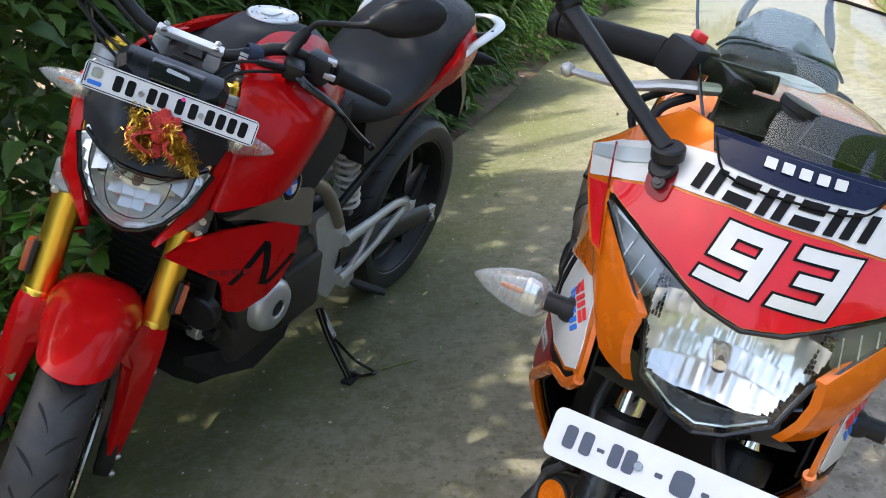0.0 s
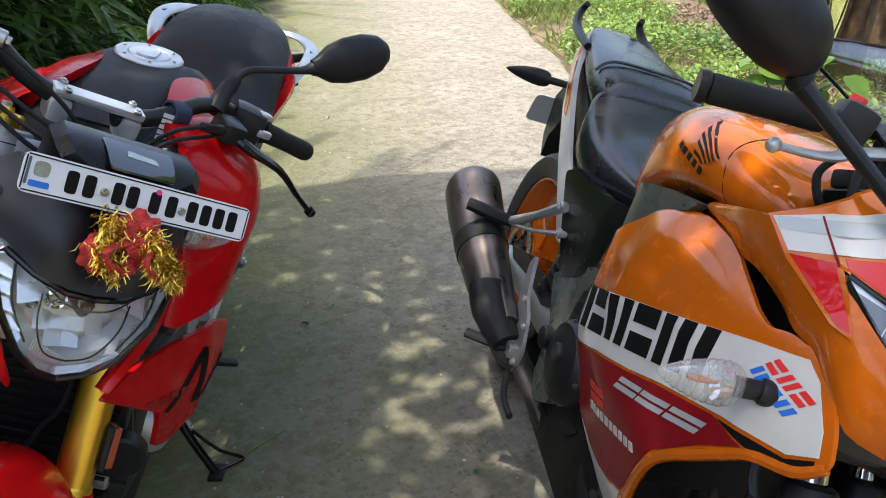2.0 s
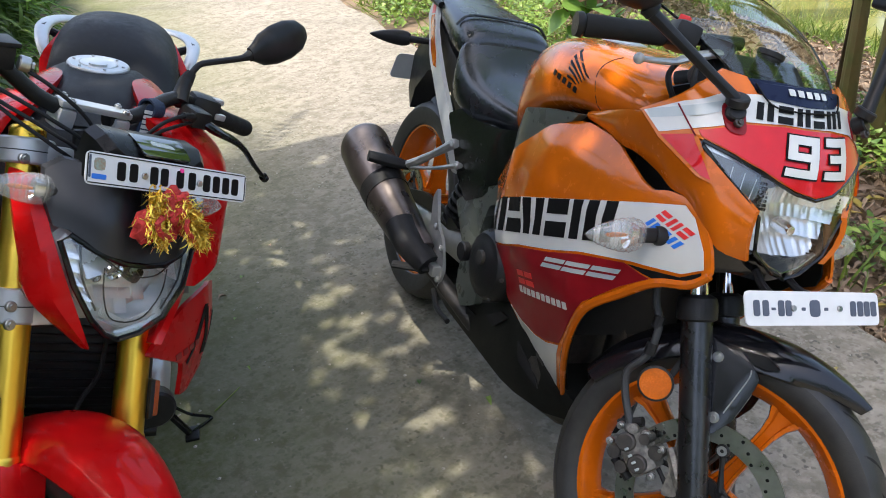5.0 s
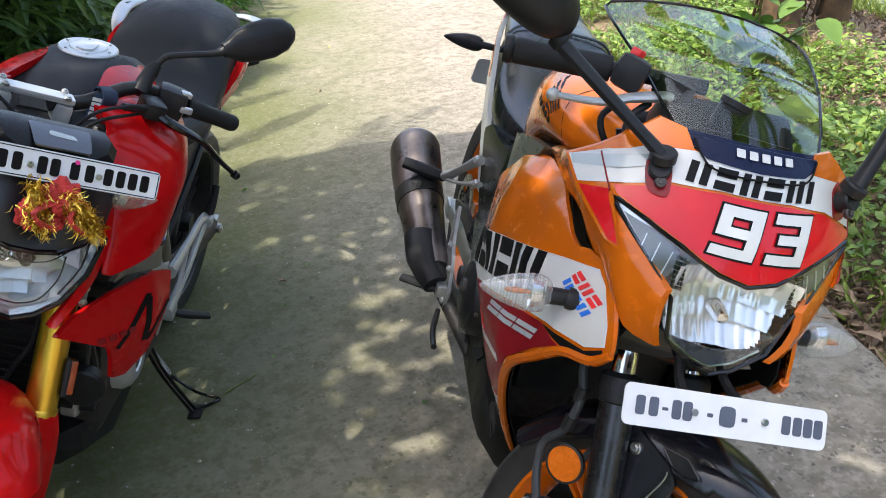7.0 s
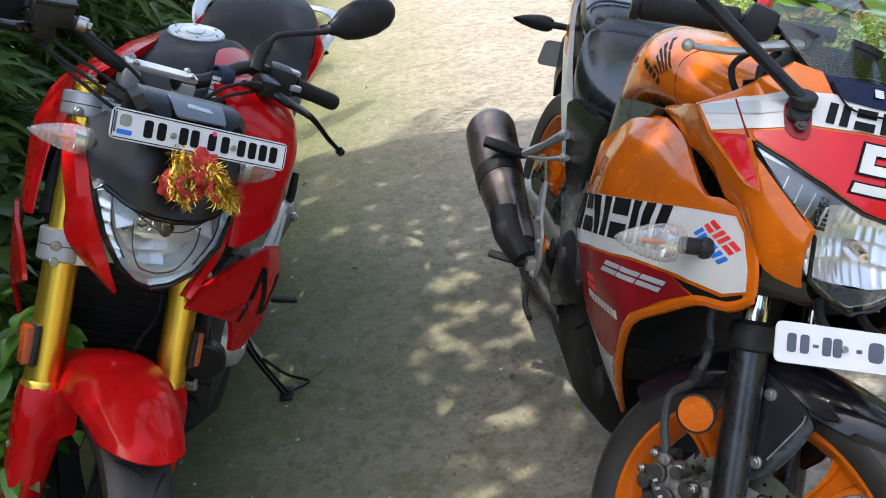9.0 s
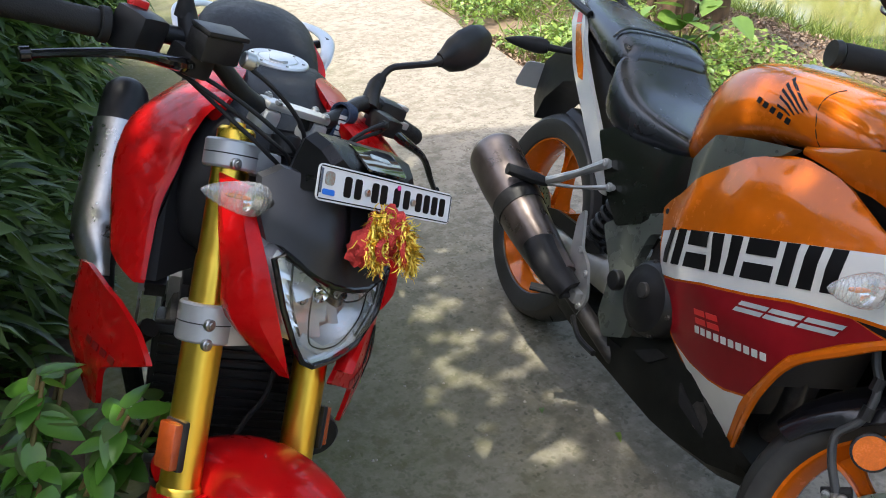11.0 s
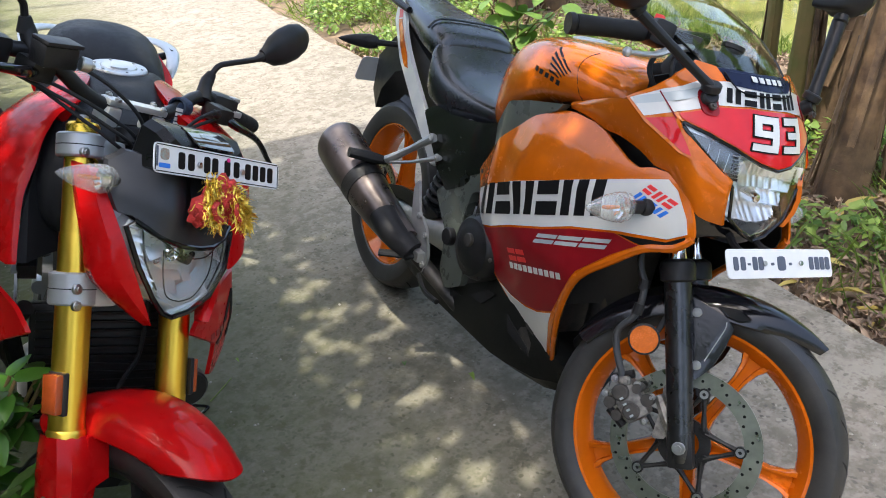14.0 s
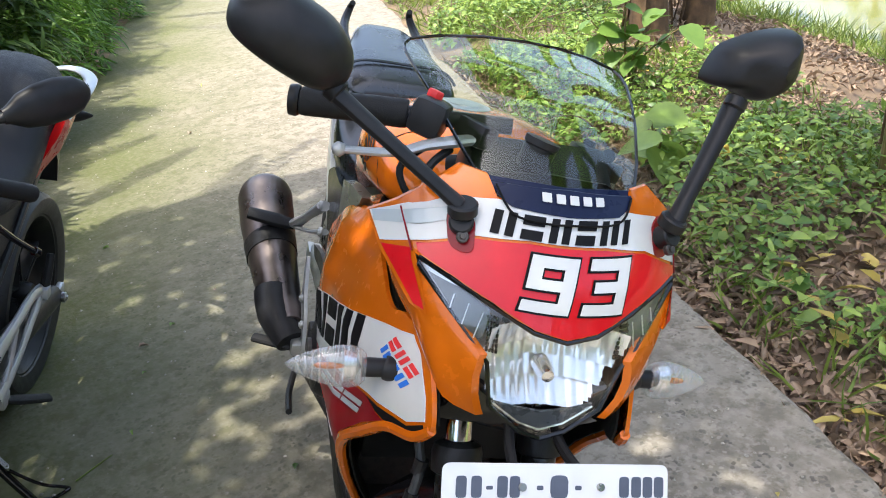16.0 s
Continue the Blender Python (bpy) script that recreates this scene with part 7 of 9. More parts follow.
# engine, frame and running gear
part("engine_block", block((0.82, 0, 0.41), (0.32, 0.25, 0.24), 0.03), "engine", naked, "grimy dark engine block")
bcyl = part("cylinder", block((0.80, 0, 0.58), (0.17, 0.19, 0.22), 0.015, Matrix.Rotation(radians(-12), 4, "Y")), "engine", naked)
for i in range(6):
    part("fin", block((0.81 - 0.006 * i, 0, 0.50 + 0.028 * i), (0.20, 0.215, 0.006), 0.002, Matrix.Rotation(radians(-12), 4, "Y")), "engine", bcyl)
for y in (-1, 1):
    cov = part("engine_cover", lathe([(0.0, 0.016), (0.022, 0.016), (0.024, 0.022), (0.040, 0.024), (0.056, 0.016), (0.066, 0.002), (0.068, -0.03)], (0, 0, 0), "z", 32), "silver", naked, "silver round engine cover", turn=Matrix.Translation((0.868, y * 0.142, 0.425)) @ Matrix.Rotation(radians(-90 * y), 4, "X"))
    part("cover_plug", disc((0.868, y * 0.158, 0.425), (0, y, 0), 0.020, 0.006, 20), "dark", cov)
    part("side_case", block((0.74, y * 0.13, 0.40), (0.16, 0.03, 0.16), 0.012), "engine", naked)
    part("pivot_plate", shell(rounded([(0.695, 0.575), (0.60, 0.583), (0.545, 0.50), (0.515, 0.43), (0.53, 0.33), (0.585, 0.285), (0.635, 0.33), (0.655, 0.45)], 0.02, 3), lambda a, b, y=y: (a, y * 0.128, b), (0, -0.025 * y, 0), 0.1), "silver", naked, "silver cast pivot plate")
    br = part("pillion_bracket", tube([(0.545, y * 0.135, 0.455), (0.40, y * 0.138, 0.462), (0.28, y * 0.136, 0.462), (0.195, y * 0.134, 0.440)], [0.016, 0.011, 0.011, 0.013], 10, 4, 1.2), "silver", naked, "silver pillion footrest bracket")
    part("lower_strut", tube([(0.55, y * 0.135, 0.335), (0.42, y * 0.138, 0.355), (0.29, y * 0.136, 0.395), (0.195, y * 0.134, 0.432)], [0.016, 0.010, 0.010, 0.013], 10, 4, 1.2), "silver", br)
    part("middle_strut", tube([(0.50, y * 0.135, 0.345), (0.44, y * 0.137, 0.40), (0.40, y * 0.137, 0.46)], 0.009, 10, 3), "silver", br)
    part("pillion_peg", tube([(0.195, y * 0.142, 0.44), (0.175, y * 0.146, 0.475), (0.150, y * 0.148, 0.525)], [0.012, 0.013, 0.010], 10, 3), "rubber", br)
    part("peg_joint", block((0.20, y * 0.145, 0.435), (0.035, 0.025, 0.032), 0.005), "silver", br)
    peg = part("footpeg", tube([(0.50, y * 0.13, 0.31), (0.475, y * 0.16, 0.292), (0.418, y * 0.215, 0.262)], [0.012, 0.018, 0.015], 10, 3, 0.55), "rubber", naked, "black rubber rider footpeg")
    part("peg_joint", block((0.505, y * 0.13, 0.312), (0.045, 0.035, 0.034), 0.006), "silver", peg)
    part("swingarm", tube([(0.56, y * 0.10, 0.40), (0.30, y * 0.105, 0.36), (0.0, y * 0.112, 0.306)], [0.038, 0.032, 0.026], 12, 4, 1.3), "satin", naked, "black swingarm")
    part("axle_end", bolt((0.0, y * 0.14, 0.306), (0, y, 0), 0.016, 0.014), "steel", naked)
    part("adjuster", block((-0.03, y * 0.118, 0.306), (0.06, 0.02, 0.035), 0.005), "alu", naked)
    part("frame_tube", tube([(1.0, y * 0.07, 0.90), (0.85, y * 0.125, 0.76), (0.68, y * 0.13, 0.66), (0.58, y * 0.125, 0.52)], 0.018, 12, 4), "bronze", naked)
    part("subframe_tube", tube([(0.62, y * 0.125, 0.56), (0.42, y * 0.13, 0.66), (0.20, y * 0.12, 0.745), (0.0, y * 0.10, 0.80)], 0.011, 10, 4), "dark", naked)
    part("down_tube", tube([(1.04, y * 0.06, 0.82), (1.03, y * 0.10, 0.62), (0.98, y * 0.11, 0.44), (0.88, y * 0.10, 0.28)], 0.014, 10, 4), "dark", naked)
# shock beside the frame
shock = part("rear_shock", tube([(0.42, 0.06, 0.46), (0.48, 0.06, 0.72)], 0.018, 12), "steel", naked)
for i in range(8):
    part("spring_coil", lathe([(0.032 + 0.006 * math.cos(q), 0.006 * math.sin(q)) for q in [2 * math.pi * k / 6 for k in range(6)]], (0, 0, 0), "z", 20, True), "white", shock, turn=Matrix.Translation((0.43 + 0.0055 * i, 0.06, 0.50 + 0.024 * i)) @ Matrix.Rotation(radians(13), 4, "Y"))
# radiator with its fins
rad = part("radiator", block((1.06, -0.01, 0.575), (0.028, 0.27, 0.215), 0.006, Matrix.Rotation(radians(-12), 4, "Y")), "dark", naked, "black finned radiator")
for i in range(13):
    part("fin", block((1.098 - 0.0043 * i + 0.012, -0.01, 0.482 + i * 0.0155), (0.006, 0.25, 0.005), 0.0015), "dark", rad)
part("radiator_hose", tube([(1.06, -0.15, 0.68), (1.03, -0.175, 0.62), (0.98, -0.16, 0.50)], 0.016, 10), "rubber", naked)
part("oil_pipe", tube([(1.06, -0.16, 0.455), (1.07, 0.0, 0.452), (1.06, 0.14, 0.45)], 0.014, 12), "dark", naked)
for y in (-0.12, 0.10):
    part("pipe_end", disc((1.075, y, 0.452), (0, 1, 0), 0.019, 0.03, 16), "alu", naked)
part("horn", disc((1.10, 0.13, 0.53), (1, 0.2, 0), 0.04, 0.03, 24), "dark", naked)
belly = [[(x, y * w, z) for y, z in ((-0.5, zb), (0.5, zb), (1, zb + 0.05), (0.9, zt), (-0.9, zt), (-1, zb + 0.05))] for x, w, zt, zb in ((0.68, 0.09, 0.27, 0.235), (0.76, 0.12, 0.28, 0.205), (0.89, 0.125, 0.31, 0.19), (1.0, 0.10, 0.34, 0.22), (1.05, 0.05, 0.33, 0.26))]
part("belly_cowl", loft(belly), "satin", naked, "black belly cowl", 30)
# silencer on the right
way = [(0.63, -0.256, 0.485), (0.60, -0.262, 0.513), (0.57, -0.271, 0.540), (0.54, -0.280, 0.562), (0.50, -0.281, 0.592), (0.44, -0.274, 0.668), (0.385, -0.268, 0.752)]
wide = [0.024, 0.026, 0.038, 0.046, 0.049, 0.050, 0.050]
bx = part("exhaust", tube(way, wide, 24, 4, 1.08), "satin", naked, "black silencer under a brushed steel shield")
part("end_cap", tube([(0.40, -0.270, 0.730), (0.36, -0.268, 0.782), (0.335, -0.268, 0.812), (0.324, -0.268, 0.822)], [0.0515, 0.051, 0.045, 0.030], 24, 3, 1.08), "satin", bx, "black silencer end cap")
rings = []
line = catmull([Vector(p) for p in way], 4)
for i, p in enumerate(line[2:]):
    j = min(i + 2, len(line) - 2)
    d = (line[j + 1] - line[j - 1]).normalized()
    out = Vector((0, -1, 0)) - d * -d.y
    out.normalize()
    up = d.cross(out)
    w = lin(p.x, [q[0] for q in way[::-1]], wide[::-1]) * 1.06 + 0.004
    arc = [radians(-65 + 17 * k) for k in range(12)]
    rings.append([p + (out * math.cos(q) + up * math.sin(q) * 1.08) * w for q in arc] + [p + (out * math.cos(q) + up * math.sin(q) * 1.08) * (w - 0.003) for q in arc[::-1]])
shield = part("heat_shield", loft(rings), "steel", bx, "brushed steel heat shield", 30)
for k, q in ((4, 0.1), (11, 0.2), (19, 0.0), (23, 0.1)):
    p = line[min(k, len(line) - 2)]
    w = lin(p.x, [c[0] for c in way[::-1]], wide[::-1]) * 1.06 + 0.005
    part("bolt", bolt(p + Vector((0.35 * w, -0.93 * w, 0.1 * w)), (0.3, -1, 0.1), 0.007, 0.006), "dark", shield)
part("hanger", block((0.43, -0.208, 0.655), (0.03, 0.03, 0.09), 0.006), "dark", bx)
part("heel_shield", shell(rounded([(0.50, 0.60), (0.54, 0.62), (0.62, 0.50), (0.66, 0.40), (0.60, 0.40), (0.55, 0.50)], 0.01, 2), lambda a, b: (a, -0.185, b), (0, 0.006, 0), 0.1), "steel", naked)
part("header_pipe", tube([(0.63, -0.256, 0.486), (0.665, -0.235, 0.43), (0.68, -0.16, 0.30), (0.78, -0.10, 0.20), (0.92, -0.06, 0.22), (0.98, -0.03, 0.38)], 0.022, 12, 5), "engine", bx)
# side stand
st = part("side_stand", tube([(0.575, 0.105, 0.235), (0.585, 0.155, 0.165), (0.597, 0.240, 0.078)], [0.012, 0.010, 0.010], 12), "black", naked, "black side stand, folded down")
part("stand_foot", block((0.597, 0.247, 0.0755), (0.055, 0.035, 0.008), 0.003, Matrix.Rotation(radians(16), 4, "X")), "dark", st)
part("stand_loop", tube([(0.580, 0.17, 0.165), (0.565, 0.235, 0.115), (0.547, 0.292, 0.092), (0.560, 0.286, 0.088), (0.592, 0.250, 0.080)], 0.0042, 8, 5), "black", st)
for i in range(9):
    part("spring_coil", lathe([(0.0065 + 0.0018 * math.cos(q), 0.0018 * math.sin(q)) for q in [2 * math.pi * k / 5 for k in range(5)]], (0, 0, 0), "z", 12, True), "steel", st, turn=Matrix.Translation((0.572 + 0.0005 * i, 0.118 + 0.0055 * i, 0.225 - 0.0062 * i)) @ Matrix.Rotation(radians(-45), 4, "X"))


# ---- plants and ground: helpers ----
def leaf_mat(name, low, high, gloss=0.45, through=0.35):
    """Leaves whose green differs from leaf to leaf, and that let some light through."""
    m = bpy.data.materials.new(name)
    m.use_nodes = True
    nt = m.node_tree
    b = nt.nodes["Principled BSDF"]
    geo = nt.nodes.new("ShaderNodeNewGeometry")
    ramp = nt.nodes.new("ShaderNodeMix")
    ramp.data_type = "RGBA"
    ramp.inputs["A"].default_value, ramp.inputs["B"].default_value = (*low, 1), (*high, 1)
    tc = nt.nodes.new("ShaderNodeTexCoord")
    nz = nt.nodes.new("ShaderNodeTexNoise")
    nz.inputs["Scale"].default_value, nz.inputs["Detail"].default_value = 30.0, 4.0
    nt.links.new(tc.outputs["Object"], nz.inputs["Vector"])
    ad = nt.nodes.new("ShaderNodeMath")
    ad.operation = "MULTIPLY_ADD"
    ad.inputs[1].default_value = 0.5
    nt.links.new(nz.outputs["Fac"], ad.inputs[0])
    hf = nt.nodes.new("ShaderNodeMath")
    hf.operation = "MULTIPLY_ADD"
    hf.inputs[1].default_value, hf.inputs[2].default_value = 0.9, -0.2
    nt.links.new(geo.outputs["Random Per Island"], hf.inputs[0])
    nt.links.new(hf.outputs[0], ad.inputs[2])
    nt.links.new(ad.outputs[0], ramp.inputs["Factor"])
    nt.links.new(ramp.outputs["Result"], b.inputs["Base Color"])
    b.inputs["Roughness"].default_value = gloss
    tl = nt.nodes.new("ShaderNodeBsdfTranslucent")
    nt.links.new(ramp.outputs["Result"], tl.inputs["Color"])
    mx = nt.nodes.new("ShaderNodeMixShader")
    mx.inputs[0].default_value = through
    nt.links.new(b.outputs[0], mx.inputs[1])
    nt.links.new(tl.outputs[0], mx.inputs[2])
    nt.links.new(mx.outputs[0], nt.nodes["Material Output"].inputs["Surface"])
    return m


M["lance"] = leaf_mat("lance_leaf_green", (0.035, 0.10, 0.014), (0.17, 0.32, 0.04), 0.4)
# dark green; also carries the near hedge's canopy shade in its colour
M["shade_leaf"] = leaf_mat("dark_and_shaded_leaf", (0.035, 0.085, 0.02), (0.13, 0.22, 0.04))
M["bushleaf"] = leaf_mat("glossy_bush_leaf", (0.028, 0.10, 0.012), (0.15, 0.36, 0.045), 0.3)
M["broad"] = leaf_mat("broad_leaf_green", (0.07, 0.15, 0.025), (0.20, 0.33, 0.06))
M["cover"] = leaf_mat("ground_cover_leaf", (0.065, 0.15, 0.025), (0.32, 0.44, 0.085), 0.4)
M["grass"] = leaf_mat("grass_blade", (0.09, 0.16, 0.02), (0.26, 0.33, 0.06))
M["litter"] = leaf_mat("dry_leaf_brown", (0.11, 0.07, 0.045), (0.42, 0.30, 0.20), 0.6, 0.12)
M["yellow_leaf"] = leaf_mat("yellowed_leaf", (0.38, 0.28, 0.05), (0.5, 0.42, 0.12), 0.5, 0.2)
M["twig"] = mat("dry_twig", (0.17, 0.12, 0.075), 0.85, 0, 0.3, 60)
M["bark"] = mat("mossy_grey_bark", (0.13, 0.10, 0.07), 0.9, 0, 0.4, 20, 0.8, 60)
M["sheath"] = mat("dry_banana_sheath", (0.075, 0.038, 0.018), 0.85, 0, 0.5, 14, 0.9, 45, alt=(0.20, 0.125, 0.062))
M["greenstem"] = mat("green_banana_stem", (0.13, 0.15, 0.03), 0.6, 0, 0.35, 10, 0.4, 40, alt=(0.20, 0.12, 0.045))


def leaves(name, pts, dirs, ups, lengths, widths, fold=0.18, droop=0.15, tip=0.62):
    """Many leaves in one mesh: each has a base, a fold along its middle and a tip."""
    pts, dirs, ups = (np.asarray(a, float) for a in (pts, dirs, ups))
    lengths, widths = np.asarray(lengths)[:, None], np.asarray(widths)[:, None]
    dirs /= np.linalg.norm(dirs, axis=1, keepdims=True)
    side = np.cross(dirs, ups)
    side /= np.linalg.norm(side, axis=1, keepdims=True) + 1e-9
    nor = np.cross(side, dirs)
    q1 = pts + dirs * lengths * 0.3
    q2 = pts + dirs * lengths * tip - nor * lengths * droop * 0.4
    end = pts + dirs * lengths - nor * lengths * droop * 1.3
    w = widths / 2
    verts = np.stack([pts, q1 - side * w + nor * w * fold * 2, q1, q1 + side * w + nor * w * fold * 2, q2 - side * w * 0.8 + nor * w * fold * 2, q2, q2 + side * w * 0.8 + nor * w * fold * 2, end], 1).reshape(-1, 3)
    n = len(pts)
    base = np.arange(n)[:, None] * 8
    tris = (base + np.array([[0, 2, 1, 0, 3, 2]])).reshape(-1, 3)
    quads = (base + np.array([[1, 2, 5, 4, 2, 3, 6, 5]])).reshape(-1, 4)
    tips = (base + np.array([[4, 5, 7, 5, 6, 7]])).reshape(-1, 3)
    me = bpy.data.meshes.new(name)
    me.from_pydata(verts.tolist(), [], tris.tolist() + quads.tolist() + tips.tolist())
    me.polygons.foreach_set("use_smooth", [True] * len(me.polygons))
    return me


def stuff(name, me, material, label, category, parent=None):
    me.materials.append(M[material])
    ob = new(name, me)
    ob.parent = parent
    return tagged(ob, label, category, kind="stuff")


G = np.random.default_rng(7)


def tilt_dirs(n, up=0.3, spread=1.0):
    d = G.normal(size=(n, 3)) * spread
    d[:, 2] = d[:, 2] * 0.4 + up
    return d


def uv(u, v, z):
    """Points in the road's own directions."""
    u, v, z = np.broadcast_arrays(u, v, z)
    return np.stack([ROAD.x * u + SIDE.x * v, ROAD.y * u + SIDE.y * v, z], -1)


# ---- ground, road, bank and water ----
def land(u, v):
    z = lin(v, (-60, -8, -2.4, V_LEFT - 0.05, V_LEFT + 0.1, V_RIGHT - 0.1, V_RIGHT + 0.06, 1.5, 2.2, 3.0, 4.3, 5.2, 16, 18, 22, 70), (1.2, 0.4, 0.06, -0.02, -0.08, -0.09, -0.055, -0.02, -0.03, -0.10, -0.44, -0.75, -0.75, -0.4, 0.5, 1.5))
    k = min(1.0, max(0.0, (v - V_RIGHT - 0.1) / 0.6)) + min(1.0, max(0.0, (V_LEFT - v) / 0.8))
    return z + k * (noise.noise(Vector((u * 0.8, v * 0.8, 0))) * 0.05 + noise.noise(Vector((u * 3, v * 3, 5))) * 0.02)


us = [-40, -25, -15, -10] + [-6 + 0.25 * i for i in range(81)] + [15, 17, 20, 25, 32, 45, 70]
vs = [-70, -40, -20, -12, -8, -5, -3.5, -2.8, -2.2, -1.9, -1.7, V_LEFT - 0.05, V_LEFT + 0.1, V_RIGHT - 0.1, V_RIGHT + 0.06] + [1.1 + 0.22 * i for i in range(20)] + [5.8, 7, 10, 16, 18, 20, 22, 30, 45, 70]
bm = bmesh.new()
rows = [[bm.verts.new(road_point(u, v, land(u, v))) for v in vs] for u in us]
for a, b in zip(rows, rows[1:]):
    for i in range(len(vs) - 1):
        bm.faces.new((a[i], a[i + 1], b[i + 1], b[i]))
M["soil"] = mat("brown_soil", (0.10, 0.066, 0.04), 0.95, 0, 0.5, 9, 1.0, 30, alt=(0.235, 0.165, 0.10))
tagged(part("ground", bm, "soil", None, "brown earth beside the path sloping to the water", 60), category="ground", kind="structure")


def concrete():
    """Weathered concrete: worn aggregate, a green film of algae along its shaded edge, stains."""
    m = bpy.data.materials.new("weathered_concrete")
    m.use_nodes = True
    nt = m.node_tree
    b = nt.nodes["Principled BSDF"]
    tc = nt.nodes.new("ShaderNodeTexCoord")

    def tex(scale, detail=6.0, rough=0.6):
        n = nt.nodes.new("ShaderNodeTexNoise")
        n.inputs["Scale"].default_value, n.inputs["Detail"].default_value, n.inputs["Roughness"].default_value = scale, detail, rough
        nt.links.new(tc.outputs["Object"], n.inputs["Vector"])
        return n.outputs["Fac"]

    def rng_of(src, lo, hi, a=0.0, z=1.0):
        r = nt.nodes.new("ShaderNodeMapRange")
        for key, value in (("From Min", lo), ("From Max", hi), ("To Min", a), ("To Max", z)):
            r.inputs[key].default_value = value
        nt.links.new(src, r.inputs["Value"])
        return r.outputs[0]

    def mixed(fac, a, z):
        x = nt.nodes.new("ShaderNodeMix")
        x.data_type = "RGBA"
        nt.links.new(fac, x.inputs["Factor"])
        for key, value in (("A", a), ("B", z)):
            if isinstance(value, tuple):
                x.inputs[key].default_value = (*value, 1)
            else:
                nt.links.new(value, x.inputs[key])
        return x.outputs["Result"]

    def both_of(op, a, z):
        x = nt.nodes.new("ShaderNodeMath")
        x.operation = op
        for i, value in enumerate((a, z)):
            if isinstance(value, float):
                x.inputs[i].default_value = value
            else:
                nt.links.new(value, x.inputs[i])
        return x.outputs[0]

    col = mixed(rng_of(tex(2.2), 0.35, 0.65), (0.182, 0.161, 0.122), (0.283, 0.252, 0.199))
    col = mixed(rng_of(tex(28.0), 0.45, 0.62), col, (0.278, 0.249, 0.200))
    col = mixed(rng_of(tex(9.0), 0.52, 0.66), col, (0.160, 0.139, 0.103))
    vor = nt.nodes.new("ShaderNodeTexVoronoi")
    vor.inputs["Scale"].default_value = 62.0
    warp = nt.nodes.new("ShaderNodeTexNoise")
    warp.inputs["Scale"].default_value, warp.inputs["Detail"].default_value = 38.0, 3.0
    nt.links.new(tc.outputs["Object"], warp.inputs["Vector"])
    bend = nt.nodes.new("ShaderNodeVectorMath")
    bend.operation = "MULTIPLY_ADD"
    bend.inputs[1].default_value = (0.03, 0.03, 0.03)
    nt.links.new(warp.outputs["Color"], bend.inputs[0])
    nt.links.new(tc.outputs["Object"], bend.inputs[2])
    nt.links.new(bend.outputs[0], vor.inputs["Vector"])
    col = mixed(rng_of(tex(16.0, 9.0, 0.7), 0.50, 0.60), col, (0.152, 0.131, 0.096))
    stone = rng_of(vor.outputs["Distance"], 0.30, 0.48, 1.0, 0.0)
    tone = nt.nodes.new("ShaderNodeSeparateColor")
    nt.links.new(vor.outputs["Color"], tone.inputs[0])
    pebble = mixed(tone.outputs[0], (0.060, 0.053, 0.040), (0.325, 0.287, 0.230))
    show = both_of("MULTIPLY", stone, rng_of(tex(5.0), 0.38, 0.60, 0.2, 0.8))
    col = mixed(show, col, pebble)
    # algae: thickest along the left edge
    sep = nt.nodes.new("ShaderNodeVectorMath")
    sep.operation = "DOT_PRODUCT"
    nt.links.new(tc.outputs["Object"], sep.inputs[0])
    sep.inputs[1].default_value = tuple(SIDE)
    edge = rng_of(sep.outputs["Value"], V_LEFT + 0.4, V_LEFT + 1.5, 1.0, 0.0)
    algae = both_of("MULTIPLY", edge, rng_of(tex(1.3), 0.30, 0.56, 0.5, 1.0))
    algae = both_of("MULTIPLY", algae, rng_of(tex(45.0), 0.3, 0.6, 0.6, 1.0))
    col = mixed(algae, col, (0.095, 0.108, 0.028))
    nt.links.new(col, b.inputs["Base Color"])
    b.inputs["Roughness"].default_value = 0.88
    bp = nt.nodes.new("ShaderNodeBump")
    bp.inputs["Strength"].default_value, bp.inputs["Distance"].default_value = 0.2, 0.004
    nt.links.new(both_of("ADD", both_of("MULTIPLY", stone, 0.5), tex(70.0)), bp.inputs["Height"])
    nt.links.new(bp.outputs[0], b.inputs["Normal"])
    return m


M["concrete"] = concrete()
edge_rng = random.Random(5)
bm = bmesh.new()
rows = []
u = -14.0
while u < 34:
    j0 = 0.035 * noise.noise(Vector((u * 1.7, 3, 0))) + edge_rng.uniform(-0.008, 0.008)
    j1 = 0.035 * noise.noise(Vector((u * 1.7, 9, 0))) + edge_rng.uniform(-0.008, 0.008)
    rows.append([bm.verts.new(road_point(u, v, z)) for v, z in ((V_LEFT + j0, -0.10), (V_LEFT + j0, -0.012), (V_LEFT + j0 + 0.02, 0.0), (-0.7, 0.0), (0.0, 0.0), (V_RIGHT + j1 - 0.02, 0.0), (V_RIGHT + j1, -0.014), (V_RIGHT + j1 - 0.006, -0.10))])
    u += 0.12 if -2 < u < 9 else 0.5
for a, b in zip(rows, rows[1:]):
    for i in range(7):
        bm.faces.new((a[i], a[i + 1], b[i + 1], b[i]))
tagged(part("road", bm, "concrete", None, "weathered concrete path with algae along one edge"), category="path", kind="structure")

M["water"] = mat("murky_pond_water", (0.20, 0.19, 0.06), 0.06, 0, 0.15, 0.6, 0.12, 4.0, coat=0.0)
bm = bmesh.new()
bm.faces.new([bm.verts.new(road_point(a, b, -0.42)) for a, b in ((-60, 3.6), (80, 3.6), (80, 19.5), (-60, 19.5))])
tagged(part("water", bm, "water", None, "murky green pond water"), category="pond", kind="structure")

